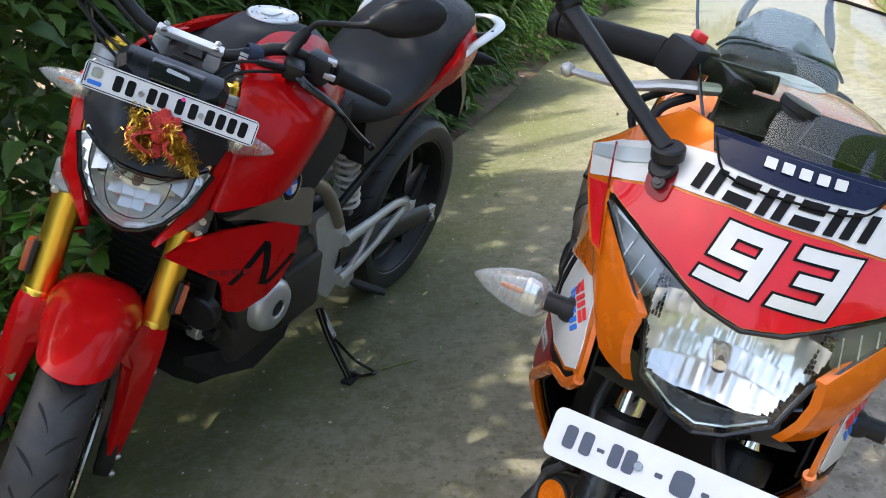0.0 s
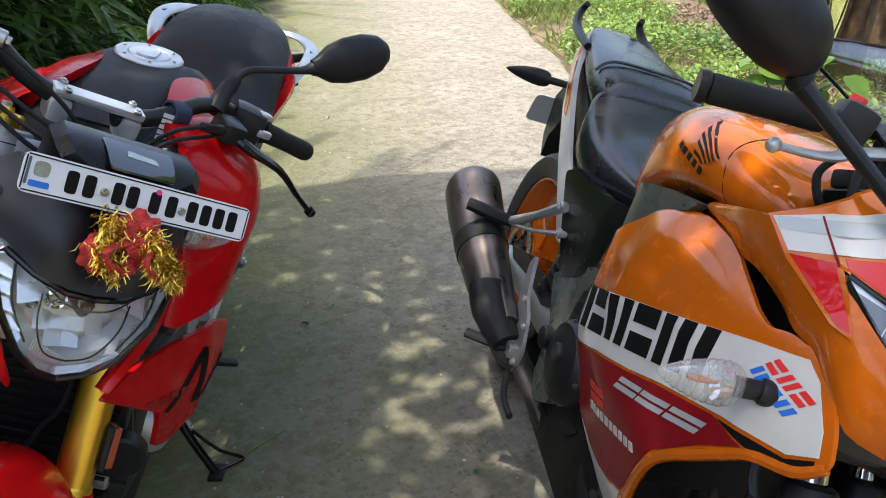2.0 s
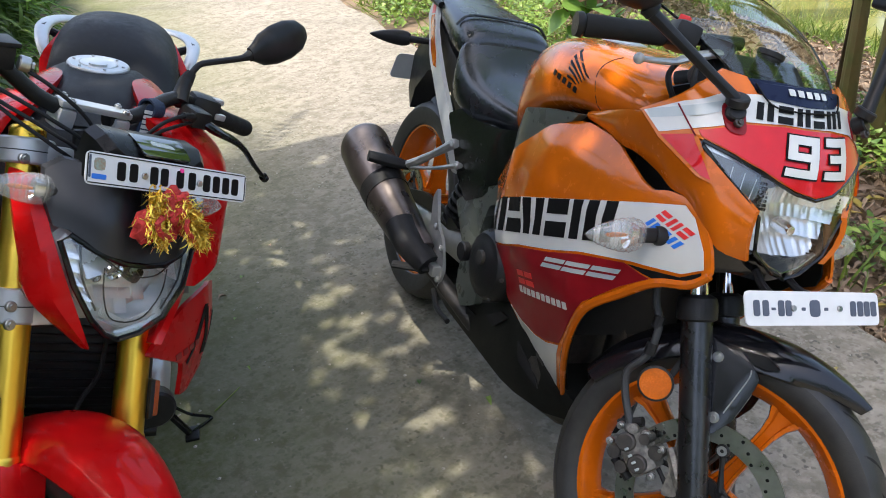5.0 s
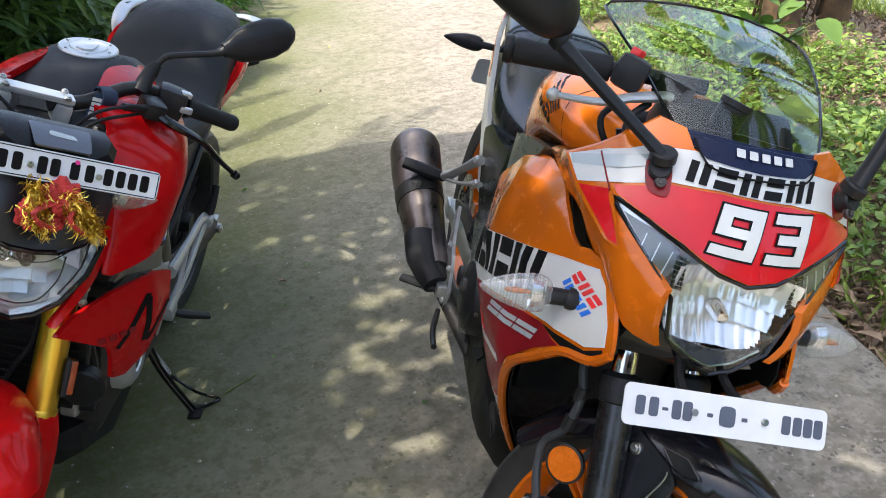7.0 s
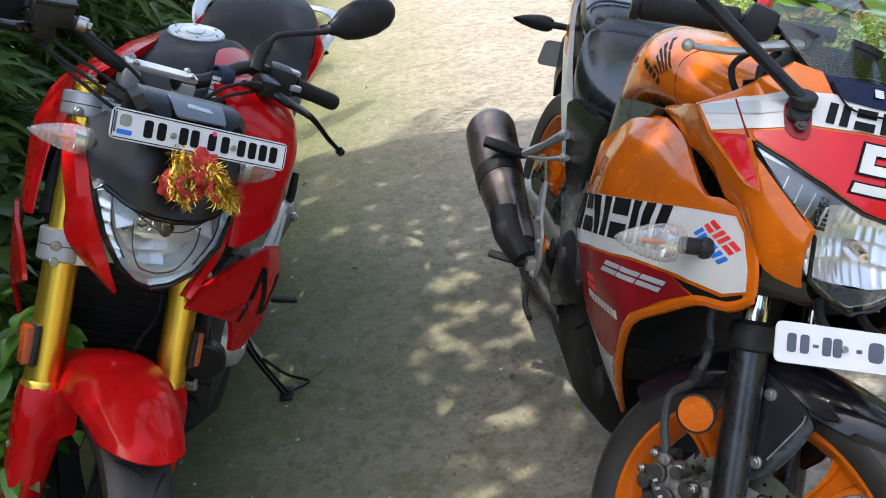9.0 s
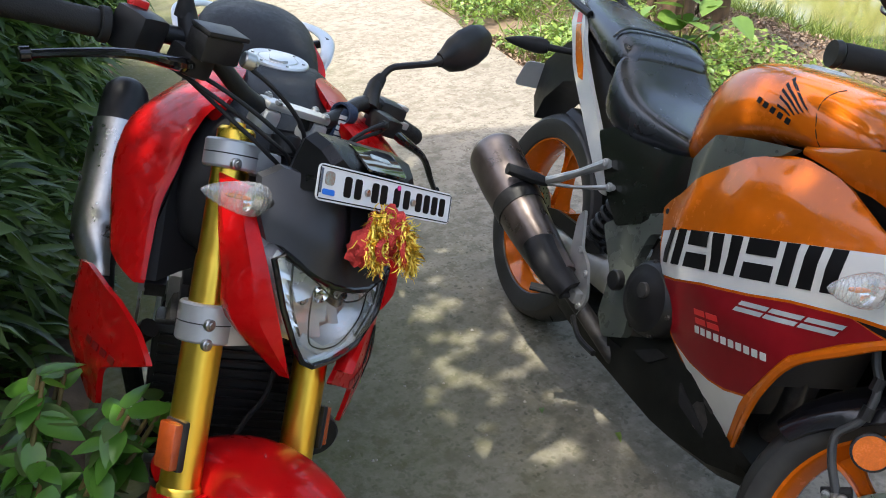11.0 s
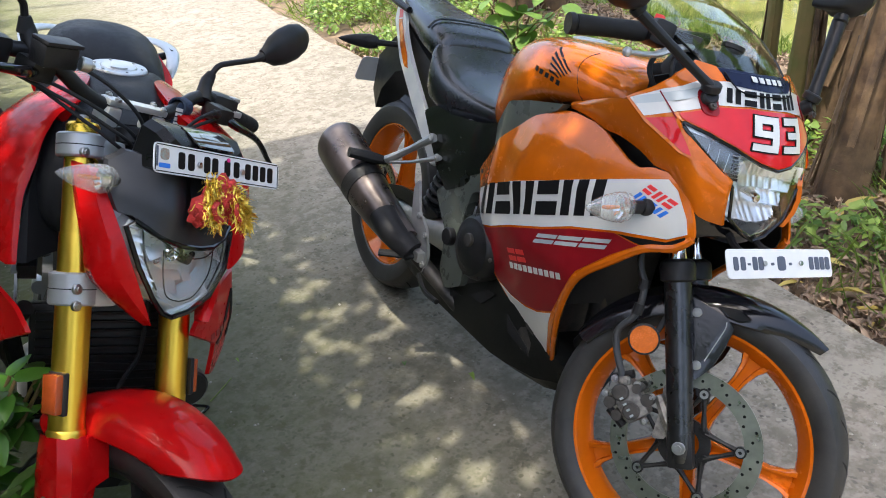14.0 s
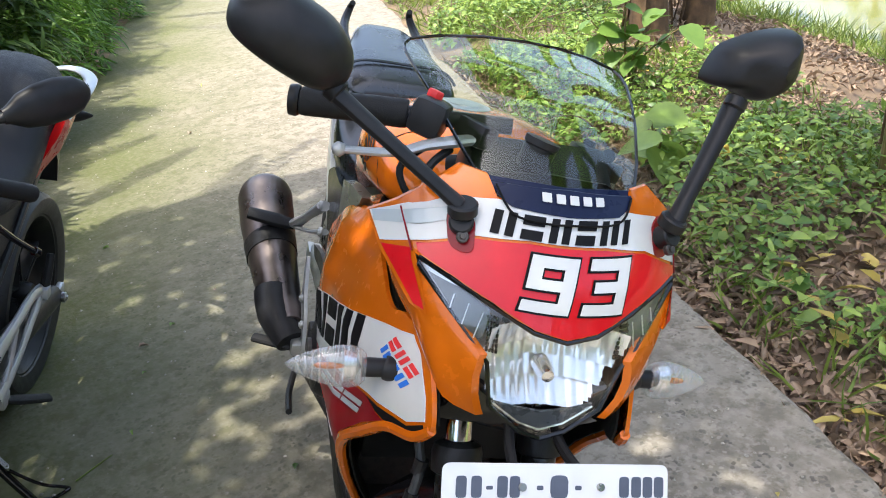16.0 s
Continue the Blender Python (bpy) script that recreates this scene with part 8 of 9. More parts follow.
# ---- hedge on the left ----
def bush(name, n, u0, u1, v0, v1, z0, z1, material, label, length, width, lump=0.35, lean=0.4):
    u = G.uniform(u0, u1, n)
    z = G.uniform(z0, z1, n) ** 1.0
    depth = G.uniform(0, 1, n) ** 1.6
    face = np.array([noise.noise(Vector((a * 1.3, b * 1.6, 2))) for a, b in zip(u, z)]) * lump
    fine = np.array([noise.noise(Vector((a * 4.5, b * 5, 8))) for a, b in zip(u, z)]) * lump * 0.45
    v = v1 + face + fine + 0.12 * np.sin(z * 2.2) - depth * (v1 - v0) - 0.12 * np.maximum(0, z - 1.0)
    pts = uv(u, v, z)
    out = tilt_dirs(n, -0.05, 1.0) + np.array([SIDE.x, SIDE.y, 0.0]) * 0.9
    ups = tilt_dirs(n, 1.4, 0.5)
    me = leaves(name, pts, out, ups, length * G.uniform(0.6, 1.25, n), width * G.uniform(0.7, 1.2, n), 0.2, 0.3)
    return stuff(name, me, material, label, "hedge")


bush("hedge", 24000, 5.0, 16, -2.9, V_LEFT - 0.10, -0.02, 0.95, "lance", "dense green hedge of narrow lance leaves along the path", 0.15, 0.024)
# this stretch gets the darker leaf to put canopy shade into its colour
bush("hedge", 22000, 2.2, 5.4, -3.0, V_LEFT - 0.22, -0.02, 1.6, "shade_leaf", "green bush of narrow leaves, darkened for canopy shade, behind the red motorcycle", 0.15, 0.030)
bush("bush", 12000, -0.9, 2.6, -2.8, V_LEFT - 0.35, -0.02, 2.1, "shade_leaf", "dark broad-leaved bush beside the path", 0.10, 0.055)
for k in range(34):
    u, v = G.uniform(0, 12), V_LEFT - G.uniform(0.25, 1.0)
    p = road_point(u, v, -0.03)
    q = p + Vector((G.uniform(-0.2, 0.2) + SIDE.x * 0.2, G.uniform(-0.2, 0.2), G.uniform(0.9, 1.7)))
    tagged(part("hedge_stem", tube([p, p.lerp(q, 0.5) + Vector((G.uniform(-0.08, 0.08), G.uniform(-0.08, 0.08), 0)), q], [0.010, 0.007, 0.003], 6, 3), "twig"), "thin brown hedge stem", "stem", "stems in the hedge")


# ---- broad-leaved plants, leaf by leaf ----
def heart(length, width):
    """A pointed, folded broad leaf that starts at the origin and lies along +y."""
    bm = bmesh.new()
    outline = ((0.0, 0.0), (0.26, 0.02), (0.46, 0.18), (0.5, 0.36), (0.40, 0.60), (0.2, 0.84), (0.0, 1.0))
    mid = [bm.verts.new((0, y * length, -0.10 * length * y * y)) for _, y in outline]
    for s in (-1, 1):
        rim = [bm.verts.new((s * x * width, y * length, -0.10 * length * y * y + abs(x) * width * 0.22)) if x else mid[i] for i, (x, y) in enumerate(outline)]
        for i in range(len(outline) - 1):
            f = [mid[i], mid[i + 1], rim[i + 1], rim[i]]
            f = [v for k, v in enumerate(f) if v not in f[:k]]
            if len(f) > 2:
                bm.faces.new(f if s > 0 else f[::-1])
    return bm


def plant(name, label, base, stems, leaf_size, material, seed, lie=0.4, group="", wide=0.85):
    """A plant with stems from its foot and a leaf object at each node."""
    r = random.Random(seed)
    root = thing(name, label, "plant", Matrix.Translation(base), group)
    lens = bpy.data.meshes.new("leaf")
    bm = heart(leaf_size, leaf_size * wide)
    bm.to_mesh(lens)
    bm.free()
    lens.polygons.foreach_set("use_smooth", [True] * len(lens.polygons))
    lens.materials.append(M[material])
    for dx, dy, h, n in stems:
        top = Vector((dx, dy, h))
        way = [Vector((0.02 * r.uniform(-1, 1), 0.02 * r.uniform(-1, 1), -0.03)), top * 0.5 + Vector((-dx * 0.2, -dy * 0.2, h * 0.08)), top]
        part("stem", tube(way, [0.008, 0.006, 0.003], 7, 5), "greenstem", root)
        line = catmull(way, 8)
        for i in range(n):
            t = 0.35 + 0.65 * (i + 1) / n
            p = line[min(int(t * (len(line) - 1)), len(line) - 1)]
            a = i * 2.4 + r.uniform(-0.5, 0.5)
            leaf = new("leaf", lens)
            leaf.parent = root
            k = r.uniform(0.6, 1.15)
            leaf.matrix_basis = Matrix.Translation(p) @ Matrix.Rotation(a, 4, "Z") @ Matrix.Rotation(r.uniform(-0.7, lie), 4, "X") @ Matrix.Rotation(r.uniform(-0.4, 0.4), 4, "Y") @ Matrix.Diagonal((k, k, k, 1))
    return root


plant("broadleaf_plant", "pale green broad-leaved plant at the path's edge", (3.02, 3.42, -0.05), [(0.0, 0.0, 0.60, 8), (0.16, -0.1, 0.46, 7), (-0.16, 0.1, 0.44, 7), (0.28, -0.16, 0.36, 5), (-0.05, -0.2, 0.34, 6)], 0.155, "broad", 4)
plant("broadleaf_plant", "large-leaved green weed in the leaf litter", (2.25, 2.45, -0.05), [(0.0, 0.05, 0.30, 5), (0.14, -0.1, 0.22, 4), (-0.1, -0.12, 0.25, 4)], 0.17, "cover", 9)
for key, seed in (("bushleaf", 12), ("bushleaf", 33), ("shade_leaf", 57)):
    plant("bush", "glossy green bush with pointed leaves beside the fork", (-1.02, 1.60 + 0.02 * (seed > 20), -0.02), [(0.16, 0.06, 0.70, 24), (0.24, -0.04, 0.66, 24), (0.10, -0.14, 0.64, 20), (0.05, 0.14, 0.70, 18), (0.26, 0.04, 0.58, 20), (0.21, -0.14, 0.54, 20), (0.0, 0.0, 0.72, 18), (0.28, -0.08, 0.48, 18), (0.20, 0.12, 0.66, 20), (0.12, 0.0, 0.60, 18), (0.18, -0.22, 0.50, 18), (0.30, 0.0, 0.62, 14)], 0.066, key, seed, wide=0.52, group="bushes beside the fork")
plant("sapling", "leafy green sapling beside the path", (-1.52, 1.25, -0.02), [(0.12, -0.02, 1.42, 14), (0.02, 0.1, 1.30, 12), (-0.1, -0.1, 1.2, 10)], 0.12, "lance", 21, wide=0.48)

# ---- weeds, grass and fallen leaves on the right ----
def scatter(n, u0, u1, v0, v1, power=1.0):
    u = G.uniform(u0, u1, n)
    v = v0 + (v1 - v0) * G.uniform(0, 1, n) ** power
    z = np.array([land(a, b) for a, b in zip(u, v)])
    return u, v, z


def patches(u, v, scale, cut, seed):
    return np.array([noise.noise(Vector((a * scale, b * scale, seed))) > cut for a, b in zip(u, v)])


u, v, z = scatter(42000, -1.0, 13, V_RIGHT + 0.03, 2.45)
keep = patches(u, v, 1.3, -0.16, 4) & (v > V_RIGHT + np.where(u > 3.4, 0.04 + 0.10 * np.sin(u * 3.1), 0.34 + 0.2 * np.sin(u * 2.1)))
u, v, z = u[keep], v[keep], z[keep]
n = len(u)
me = leaves("ground_cover", uv(u, v, z + G.uniform(0.02, 0.20, n) * (0.6 + 0.4 * np.sin(u * 1.7) ** 2)), tilt_dirs(n, 0.05), tilt_dirs(n, 2.0, 0.6), 0.022 + 0.06 * G.uniform(0, 1, n) ** 2.6, 0.014 + 0.042 * G.uniform(0, 1, n) ** 2.6, 0.15, 0.15)
stuff("ground_cover", me, "cover", "low green broad-leaved weeds beside the path", "weeds")
u, v, z = scatter(32000, -1.0, 14, V_RIGHT + 0.06, 4.4)
keep = (patches(u, v, 1.1, -0.1, 11) & (v < 2.4 + 0.15 * np.sin(u * 4))) | (v > 3.6 + 0.2 * np.sin(u * 2.7))
u, v, z = u[keep], v[keep], z[keep]
n = len(u)
me = leaves("grass", uv(u, v, z - 0.01), tilt_dirs(n, 1.0, 0.7), tilt_dirs(n, 0.3), G.uniform(0.08, 0.26, n), G.uniform(0.005, 0.011, n), 0.2, 0.25)
stuff("grass", me, "grass", "thin bright grass on the bank", "grass")
u, v, z = scatter(16000, -1.2, 5.5, V_RIGHT - 0.02, 2.4, 2.0)
far = scatter(7000, -1.0, 9.0, 2.2, 3.8)
u, v, z = (np.concatenate(pair) for pair in zip((u, v, z), far))
n = len(u)
me = leaves("leaf_litter", uv(u, v, z + G.uniform(0.004, 0.045, n)), tilt_dirs(n, 0.05), tilt_dirs(n, 1.3, 1.0), G.uniform(0.022, 0.08, n), G.uniform(0.007, 0.026, n), 0.6, 0.3)
stuff("leaf_litter", me, "litter", "brown curled dry leaves lying beside the path", "leaves")
u, v, z = scatter(120, -0.6, 5, V_RIGHT + 0.05, 1.9)
n = len(u)
me = leaves("yellow_leaves", uv(u, v, z + 0.035), tilt_dirs(n, 0.05), tilt_dirs(n, 2.0, 0.4), G.uniform(0.08, 0.17, n), G.uniform(0.03, 0.05, n), 0.25, 0.1)
stuff("leaf_litter", me, "yellow_leaf", "yellowed fallen leaves beside the path", "leaves")
rt = random.Random(15)
for i in range(70):
    u, v = rt.uniform(-0.5, 8), rt.uniform(V_RIGHT + 0.15, 2.7)
    p = road_point(u, v, land(u, v) + 0.03)
    a = rt.uniform(0, 6.28)
    ln = rt.uniform(0.12, 0.6)
    q = p + Vector((math.cos(a) * ln, math.sin(a) * ln, rt.uniform(-0.01, 0.22)))
    tagged(part("twig", tube([p, p.lerp(q, 0.5) + Vector((0, 0, rt.uniform(-0.02, 0.06))), q], [0.006, 0.004, 0.002], 6, 3), "twig"), "dry brown twig in the weeds", "twig", "twigs beside the path")

# ---- banana stems on the bank ----
def banana(x, y, lean, height, r, seed, label, crown=True, ragged=10):
    """A banana stem: a tapered trunk wrapped in dry sheaths, some of which hang loose."""
    rr = random.Random(seed)
    z0 = -0.08
    root = thing("banana_plant" if crown else "banana_stump", label, "banana plant" if crown else "stump", Matrix.Translation((x, y, z0)), "banana stems on the bank")
    top = Vector((lean[0], lean[1], height))
    rings = []
    for i in range(15):
        t = i / 14
        c = top * t
        rad = r * (1.25 - 0.25 * min(1, t * 5)) * (1 - 0.28 * t)
        rings.append([c + Vector((math.cos(q), math.sin(q), 0)) * rad * (1 + 0.10 * noise.noise(Vector((math.cos(q) * 2.5 + seed, math.sin(q) * 2.5, t * 2))) + 0.10 * noise.noise(Vector((math.cos(q) * 9 + seed, math.sin(q) * 9, t * 1.5)))) for q in [2 * math.pi * k / 40 for k in range(40)]])
    part("trunk", loft(rings), "greenstem" if crown and seed % 2 else "sheath", root, angle=60)
    for i in range(ragged * 2):
        a = rr.uniform(0, 6.28)
        t1 = rr.uniform(0.25, 1.0)
        ln = rr.uniform(0.25, 0.75) * height * 0.6
        out = rr.uniform(0.01, 0.05)
        w = rr.choice((0.10, 0.16, 0.25, 0.45))
        strip = []
        for j in range(7):
            s = j / 6
            h = max(0.0, t1 - s * ln / height)
            c = top * h
            rad = r * (1.25 - 0.25 * min(1, h * 5)) * (1 - 0.28 * h) + 0.006 + out * s * s
            ww = w * (1 - 0.55 * s)
            row = [c + Vector((math.cos(a + k * ww / 3), math.sin(a + k * ww / 3), 0)) * (rad + 0.012 * rr.random()) for k in (-1.5, -0.5, 0.5, 1.5)]
            strip.append(row + [p * 1.0 + Vector((math.cos(a), math.sin(a), 0)) * 0.006 for p in row[::-1]])
        part("dry_sheath", loft(strip), "sheath", root, angle=50)
    if crown:
        for i in range(2):
            a = i * 3.1 + seed + rr.uniform(-0.2, 0.2)
            d = Vector((math.cos(a), math.sin(a), 0))
            way = [top, top + d * 0.3 + Vector((0, 0, 0.55)), top + d * 0.95 + Vector((0, 0, 0.75)), top + d * 1.6 + Vector((0, 0, 0.35))]
            line = catmull(way, 7)
            sd = d.cross(Vector((0, 0, 1)))
            bm = bmesh.new()
            prev = None
            for j, p in enumerate(line):
                ww = 0.24 * math.sin(math.pi * min(1, max(0.02, (j - 3) / (len(line) - 3.5)))) if j > 3 else 0.012
                row = [bm.verts.new(p + sd * ww + Vector((0, 0, -0.25 * ww))), bm.verts.new(p), bm.verts.new(p - sd * ww + Vector((0, 0, -0.25 * ww)))]
                if prev:
                    bm.faces.new((prev[0], prev[1], row[1], row[0]))
                    bm.faces.new((prev[1], prev[2], row[2], row[1]))
                prev = row
            part("leaf", bm, "broad", root)
    return root


banana(2.20, 1.17, (0.42, -0.12, ), 2.6, 0.078, 2, "leaning banana stem wrapped in dry brown sheaths", True, 14)
banana(2.42, 0.98, (0.20, 0.05), 2.5, 0.07, 4, "banana stem wrapped in dry brown sheaths", True, 12)
banana(2.69, 1.57, (0.06, 0.0), 2.5, 0.052, 3, "slim banana stem wrapped in brown sheaths", True, 12)
banana(2.75, 1.73, (-0.02, 0.02), 2.4, 0.034, 5, "thin green banana stem with dry strips", True, 4)
banana(2.78, 1.47, (0.10, -0.06), 0.62, 0.085, 6, "cut banana stump with a ragged dry top", False, 9)
banana(3.95, 4.15, (0.06, 0.02), 2.3, 0.11, 8, "banana stem wrapped in dry brown sheaths", True, 14)
banana(4.25, 4.45, (0.25, 0.05), 2.4, 0.12, 10, "thick banana stem wrapped in dry sheaths", True, 14)
banana(4.55, 4.25, (0.22, -0.05), 2.2, 0.10, 12, "banana stem wrapped in dry brown sheaths", True, 12)
banana(4.75, 4.95, (0.05, 0.1), 2.3, 0.10, 7, "green banana stem on the bank", True, 8)
banana(5.55, 4.75, (0.05, 0.0), 0.7, 0.09, 14, "cut banana stump near the water", False, 6)

# ---- unseen trees: one shades the path, the rest block low sky ----
def tree(name, label, x, y, height, spread, count, leaf_len, seed, low=0.55, centre=(0, 0), gap=0.0, limbs=9, holes=0.0):
    r = random.Random(seed)
    root = thing(name, label, "tree", Matrix.Translation((x, y, -0.05)))
    c = Vector((centre[0], centre[1], height * 0.8))
    trunk = [(0, 0, 0), (c.x * 0.1, c.y * 0.1, height * 0.3), (c.x * 0.35, c.y * 0.35, height * 0.6), (c.x * 0.6, c.y * 0.6, height * 0.85)]
    part("trunk", tube(trunk, [0.2, 0.15, 0.12, 0.06], 12, 5), "bark", root)
    ends = []
    for i in range(limbs):
        a = 2 * math.pi * i / limbs + r.uniform(-0.2, 0.2)
        s = r.uniform(0.45, 0.95)
        e = Vector((c.x + math.cos(a) * spread[0] * s, c.y + math.sin(a) * spread[1] * s, height * r.uniform(0.72, 0.98)))
        b = Vector(trunk[2]) * r.uniform(0.8, 1.25)
        mid = b.lerp(e, 0.5) + Vector((0, 0, 0.3))
        part("limb", tube([b, mid, e], [0.028, 0.014, 0.006], 8, 5), "bark", root)
        ends.append((b, mid, e))
    k = np.arange(count)
    ang = G.uniform(0, 2 * np.pi, count)
    rad = np.sqrt(G.uniform(0, 1, count))
    px, py = c.x + np.cos(ang) * rad * spread[0], c.y + np.sin(ang) * rad * spread[1]
    pz = height * (low + (1 - low) * G.uniform(0, 1, count))
    clump = np.array([noise.noise(Vector((a * 1.1, b * 1.1, d * 0.5 + seed))) + 0.8 * noise.noise(Vector((a * 3.6, b * 3.6, d * 1.2 + seed))) > gap for a, b, d in zip(px, py, pz)])
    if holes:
        # openings cut along the sun's ray, in loose clusters, to lay spots of sun
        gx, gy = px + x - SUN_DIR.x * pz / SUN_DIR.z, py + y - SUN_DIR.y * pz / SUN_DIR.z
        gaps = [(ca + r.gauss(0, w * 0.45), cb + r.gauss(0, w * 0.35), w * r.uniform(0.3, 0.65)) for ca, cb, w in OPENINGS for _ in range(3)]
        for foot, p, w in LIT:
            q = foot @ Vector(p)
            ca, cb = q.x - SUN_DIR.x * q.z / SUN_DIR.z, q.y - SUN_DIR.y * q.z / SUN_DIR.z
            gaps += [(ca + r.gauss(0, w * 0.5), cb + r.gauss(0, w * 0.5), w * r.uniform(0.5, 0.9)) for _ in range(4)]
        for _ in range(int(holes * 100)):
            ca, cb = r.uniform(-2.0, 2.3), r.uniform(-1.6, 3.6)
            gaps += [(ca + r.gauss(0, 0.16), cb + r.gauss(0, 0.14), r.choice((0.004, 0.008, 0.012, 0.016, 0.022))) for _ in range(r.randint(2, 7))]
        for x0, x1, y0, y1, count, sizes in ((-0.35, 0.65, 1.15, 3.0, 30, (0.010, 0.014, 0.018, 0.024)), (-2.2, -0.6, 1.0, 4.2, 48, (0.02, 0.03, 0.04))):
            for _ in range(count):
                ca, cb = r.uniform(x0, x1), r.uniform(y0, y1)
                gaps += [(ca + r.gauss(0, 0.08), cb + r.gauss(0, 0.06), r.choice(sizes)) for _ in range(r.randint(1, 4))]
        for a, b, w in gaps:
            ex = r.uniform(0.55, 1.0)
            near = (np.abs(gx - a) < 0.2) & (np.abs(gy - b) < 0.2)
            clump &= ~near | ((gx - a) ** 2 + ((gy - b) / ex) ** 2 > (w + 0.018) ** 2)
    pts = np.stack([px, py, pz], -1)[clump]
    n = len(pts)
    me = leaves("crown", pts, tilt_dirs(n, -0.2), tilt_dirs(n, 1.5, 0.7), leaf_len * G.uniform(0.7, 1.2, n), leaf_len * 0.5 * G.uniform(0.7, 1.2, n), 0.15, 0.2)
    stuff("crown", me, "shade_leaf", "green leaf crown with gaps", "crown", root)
    return root


# openings cut for set sun spots: each spot's middle on the path, half width
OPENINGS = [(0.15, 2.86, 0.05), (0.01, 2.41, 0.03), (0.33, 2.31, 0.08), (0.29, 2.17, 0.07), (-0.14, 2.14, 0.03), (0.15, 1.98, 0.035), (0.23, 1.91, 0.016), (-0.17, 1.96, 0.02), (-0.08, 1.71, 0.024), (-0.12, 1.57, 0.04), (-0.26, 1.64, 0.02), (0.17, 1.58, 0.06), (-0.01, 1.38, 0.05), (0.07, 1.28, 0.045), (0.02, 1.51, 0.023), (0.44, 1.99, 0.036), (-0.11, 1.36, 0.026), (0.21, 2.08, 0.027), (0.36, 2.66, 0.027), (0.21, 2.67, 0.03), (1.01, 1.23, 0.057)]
# and those cut to light set points on the motorcycles
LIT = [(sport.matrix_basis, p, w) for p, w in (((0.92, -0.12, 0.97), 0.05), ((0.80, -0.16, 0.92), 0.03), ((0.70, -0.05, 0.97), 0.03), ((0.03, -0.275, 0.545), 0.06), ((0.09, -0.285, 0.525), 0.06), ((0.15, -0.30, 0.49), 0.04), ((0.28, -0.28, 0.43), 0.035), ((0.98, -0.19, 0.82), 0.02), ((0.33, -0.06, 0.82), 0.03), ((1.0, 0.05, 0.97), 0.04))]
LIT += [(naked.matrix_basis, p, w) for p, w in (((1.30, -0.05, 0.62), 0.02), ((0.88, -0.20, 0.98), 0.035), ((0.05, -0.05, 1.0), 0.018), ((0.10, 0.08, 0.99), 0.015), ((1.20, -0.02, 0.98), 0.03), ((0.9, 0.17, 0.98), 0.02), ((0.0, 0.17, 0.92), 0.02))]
# unseen tree; its thin crown is sized and placed to shade the path
shade_tree = tree("shade_tree", "tall leafy tree out of view that shades the path", -4.6, 0.1, 4.3, (2.0, 1.7), 120000, 0.042, 3, 0.88, (4.02, 2.02), -0.75, holes=0.8)
# fronds out of view, hung so their shadows fall between given path points
reach = SUN_DIR * (2.0 / SUN_DIR.z)
for k, (g0, g1) in enumerate((((0.40, 3.36), (1.36, 3.98)), ((0.20, 3.98), (0.84, 4.36)), ((0.36, 3.34), (0.95, 3.50)), ((-0.2, 3.5), (0.42, 3.72)), ((0.55, 3.45), (1.05, 3.98)), ((1.45, 8.4), (2.3, 7.1)), ((1.9, 8.4), (2.6, 8.0)), ((-0.1, 4.5), (0.75, 4.75)))):
    a, b = Vector((*g0, 0)) + reach, Vector((*g1, 0)) + reach
    d = (b - a).normalized()
    w = d.cross(Vector((0, 0, 1)))
    pts, dirs = [], []
    for i in range(22):
        t = i / 21
        for e in (-1, 1):
            pts.append(a.lerp(b, t))
            dirs.append(w * e + d * (0.5 + 0.3 * math.sin(7 * i + k)) + Vector((0, 0, 0.2 * math.cos(5 * i))))
    frond = leaves("frond", [p - Vector((-4.6, 0.1, -0.05)) for p in pts], dirs, [(0, 0, 1)] * len(pts), [0.05 + 0.06 * math.sin(math.pi * min(1, 0.12 + (i // 2) / 24)) for i in range(len(pts))], [0.024] * len(pts))
    frond.materials.append(M["lance"])
    blade = new("frond", frond)
    blade.parent = shade_tree
    tagged(blade, "narrow leaflets of a hanging frond", kind="stuff")
    part("frond_stalk", tube([a - Vector((-4.6, 0.1, -0.05)), b - Vector((-4.6, 0.1, -0.05))], [0.012, 0.004], 6), "twig", shade_tree)
# unseen trees and woods, added to fill reflections and block the low sky
tree("far_tree", "broad green tree beyond the path", -14, 13, 7.5, (3.5, 3.5), 6000, 0.32, 5, 0.3, (0, 0), -0.2)
tree("far_tree", "unseen broad green tree added behind the viewer", -8, -12, 7.0, (4.2, 4.2), 7000, 0.34, 7, 0.25, (0, 0), -0.2)
tree("far_tree", "unseen broad green tree added behind the viewer", 4, -14, 7.0, (4.2, 3.6), 7000, 0.34, 9, 0.25, (0, 0), -0.2)
n = 16000
u, v = G.uniform(-25, 45, n), 20 + G.uniform(0, 1, n) ** 1.5 * 6
pts = uv(u, v, G.uniform(-0.2, 1, n) * (4.5 + 2.0 * np.sin(u * 0.35)) + 0.2)
me = leaves("far_woods", pts, tilt_dirs(n, 0.0), tilt_dirs(n, 1.2, 0.8), G.uniform(0.5, 1.0, n), G.uniform(0.25, 0.45, n))
stuff("far_woods", me, "lance", "unseen green trees added along the far bank", "woods")
n = 9000
u, v = G.uniform(-22, 26, n), -12 - G.uniform(0, 1, n) ** 1.5 * 4
me = leaves("far_woods", uv(u, v, G.uniform(0.02, 1, n) * (4.0 + 1.2 * np.sin(u * 0.5)) + 0.2), tilt_dirs(n, 0.0), tilt_dirs(n, 1.2, 0.8), G.uniform(0.5, 0.9, n), G.uniform(0.25, 0.45, n))
stuff("far_woods", me, "lance", "unseen green trees added behind the hedge", "woods")

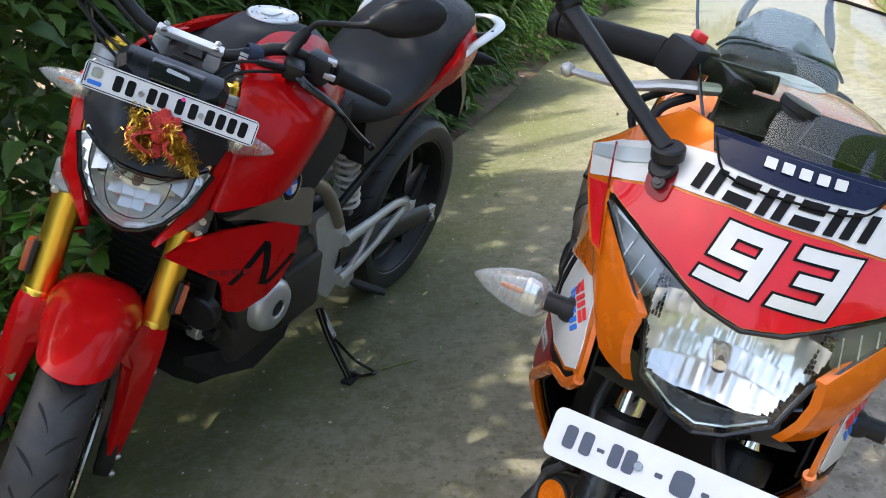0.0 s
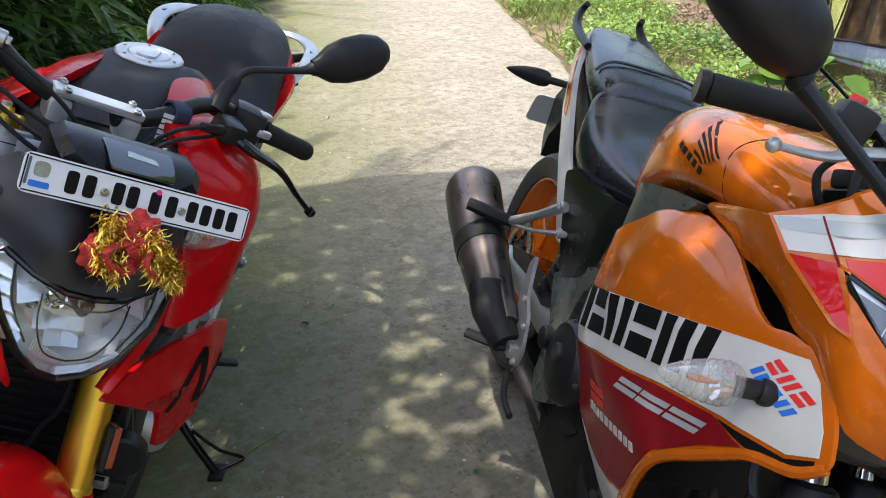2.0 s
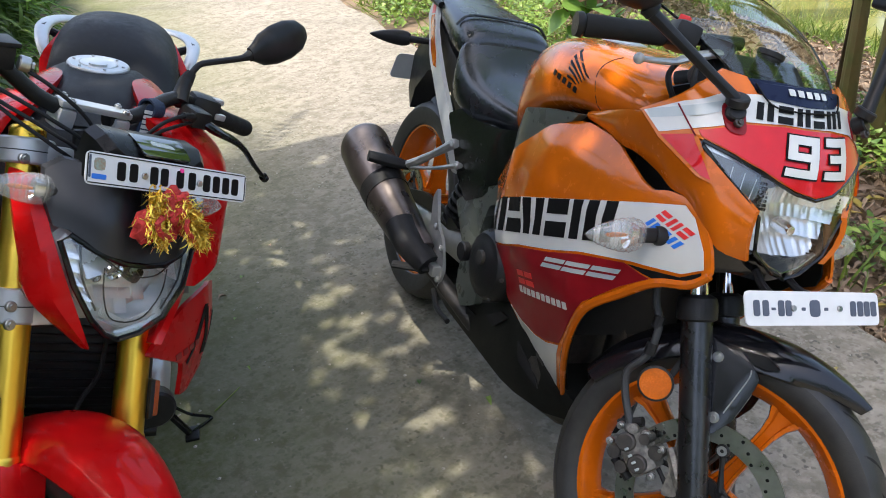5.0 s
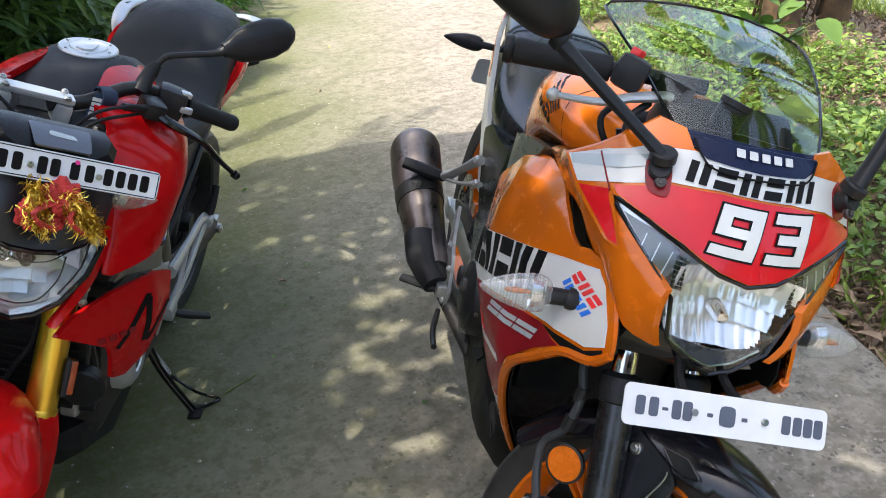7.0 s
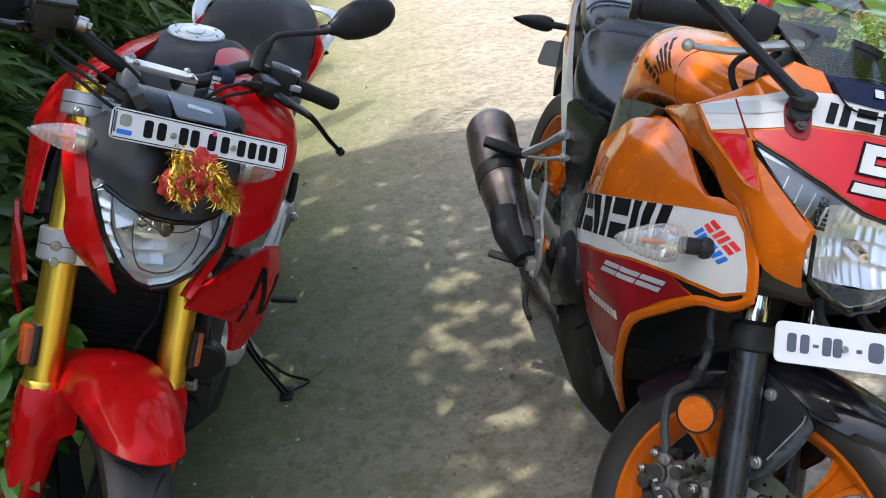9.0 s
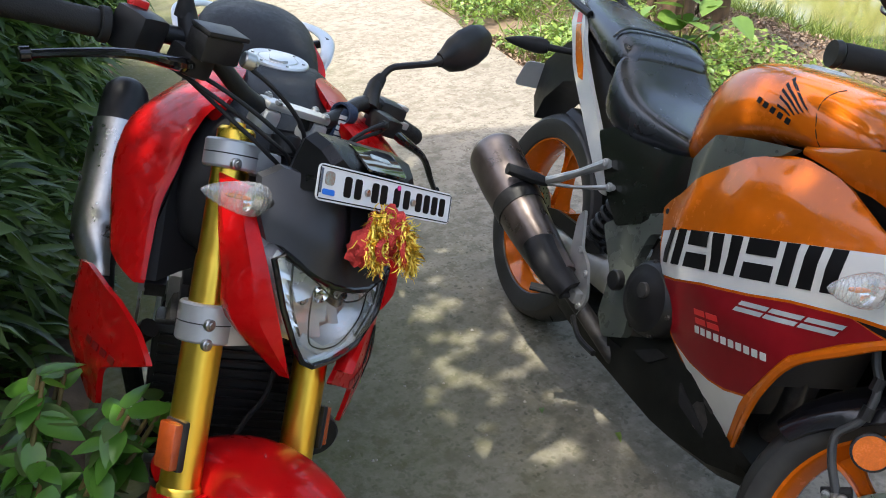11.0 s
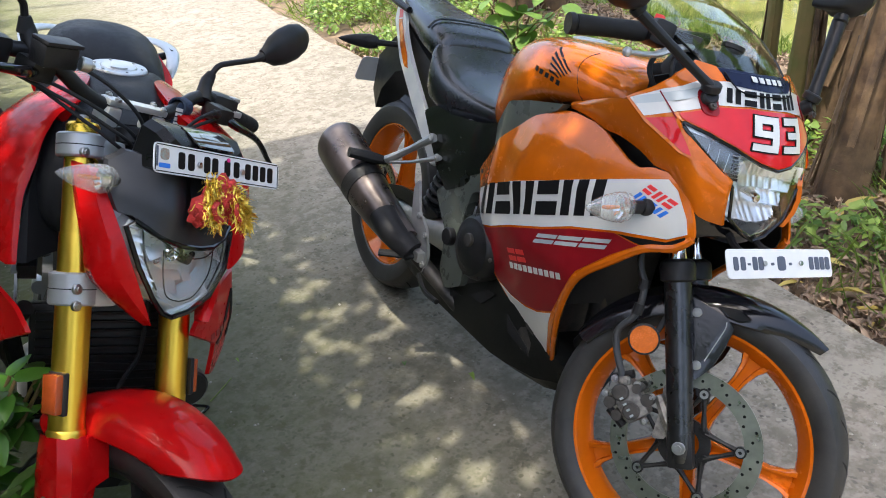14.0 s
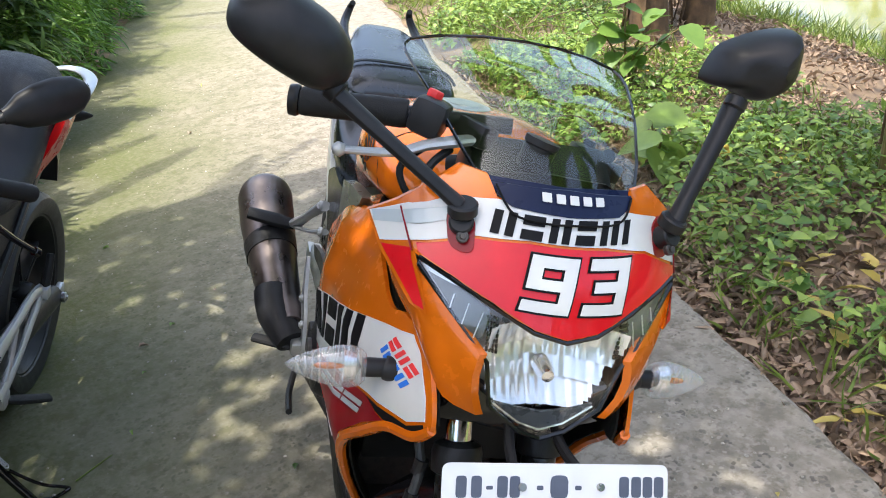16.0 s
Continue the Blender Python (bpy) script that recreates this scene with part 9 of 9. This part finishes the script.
# ---- small things lying on the path ----
rt = random.Random(31)
for x, y, ln, key, lab in ((0.08, 2.56, 0.055, "litter", "small brown dry leaf on the path"), (0.20, 2.62, 0.04, "broad", "small green leaf on the path"), (0.19, 3.4, 0.05, "broad", "green leaf on the path"), (0.33, 1.55, 0.05, "cover", "curled green leaf on the path"), (0.24, 1.72, 0.045, "shade_leaf", "dark green leaf on the path"), (0.05, 2.40, 0.03, "broad", "small green leaf on the path"), (0.40, 2.75, 0.035, "litter", "small brown leaf on the path"), (-0.05, 2.15, 0.03, "cover", "small green leaf on the path"), (0.9, 4.6, 0.06, "litter", "brown leaf on the path"), (1.3, 5.6, 0.06, "yellow_leaf", "yellow leaf on the path"), (-0.62, 3.2, 0.06, "shade_leaf", "dark leaf on the path"), (1.05, 0.95, 0.03, "yellow_leaf", "pale leaf scrap on the path")):
    a = rt.uniform(0, 6.28)
    me = leaves("fallen_leaf", [(x, y, 0.006)], [(math.cos(a), math.sin(a), 0.08)], [(0, 0.1, 1)], [ln * 0.65], [ln * 0.32], 0.5, 0.25)
    me.materials.append(M[key])
    tagged(new("fallen_leaf", me), lab, "leaf", "fallen leaves on the path")
tagged(part("twig", tube([(-0.215, 2.035, 0.006), (-0.165, 2.052, 0.010), (-0.115, 2.078, 0.007)], [0.0022, 0.002, 0.0014], 6, 3), M["grass"]), "thin straw stalk on the path", "twig")
n = 900
u, v = G.uniform(0.2, 6, n), G.uniform(V_LEFT + 0.05, V_RIGHT - 0.03, n)
bm = bmesh.new()
for a, b in zip(u, v):
    s = rt.uniform(0.002, 0.0065)
    p = road_point(a, b, s * 0.3)
    vs = [bm.verts.new(p + Vector((math.cos(q) * s * rt.uniform(0.7, 1.2), math.sin(q) * s * rt.uniform(0.7, 1.2), 0))) for q in (0, 1.25, 2.5, 3.8, 5.0)]
    t = bm.verts.new(p + Vector((0, 0, s * 0.8)))
    for i in range(5):
        bm.faces.new((vs[i], vs[(i + 1) % 5], t))
tagged(part("grit", bm, mat("pale_grit", (0.35, 0.32, 0.26), 0.9, 0, 0.4, 80)), "loose grit on the concrete path", "gravel", kind="stuff")
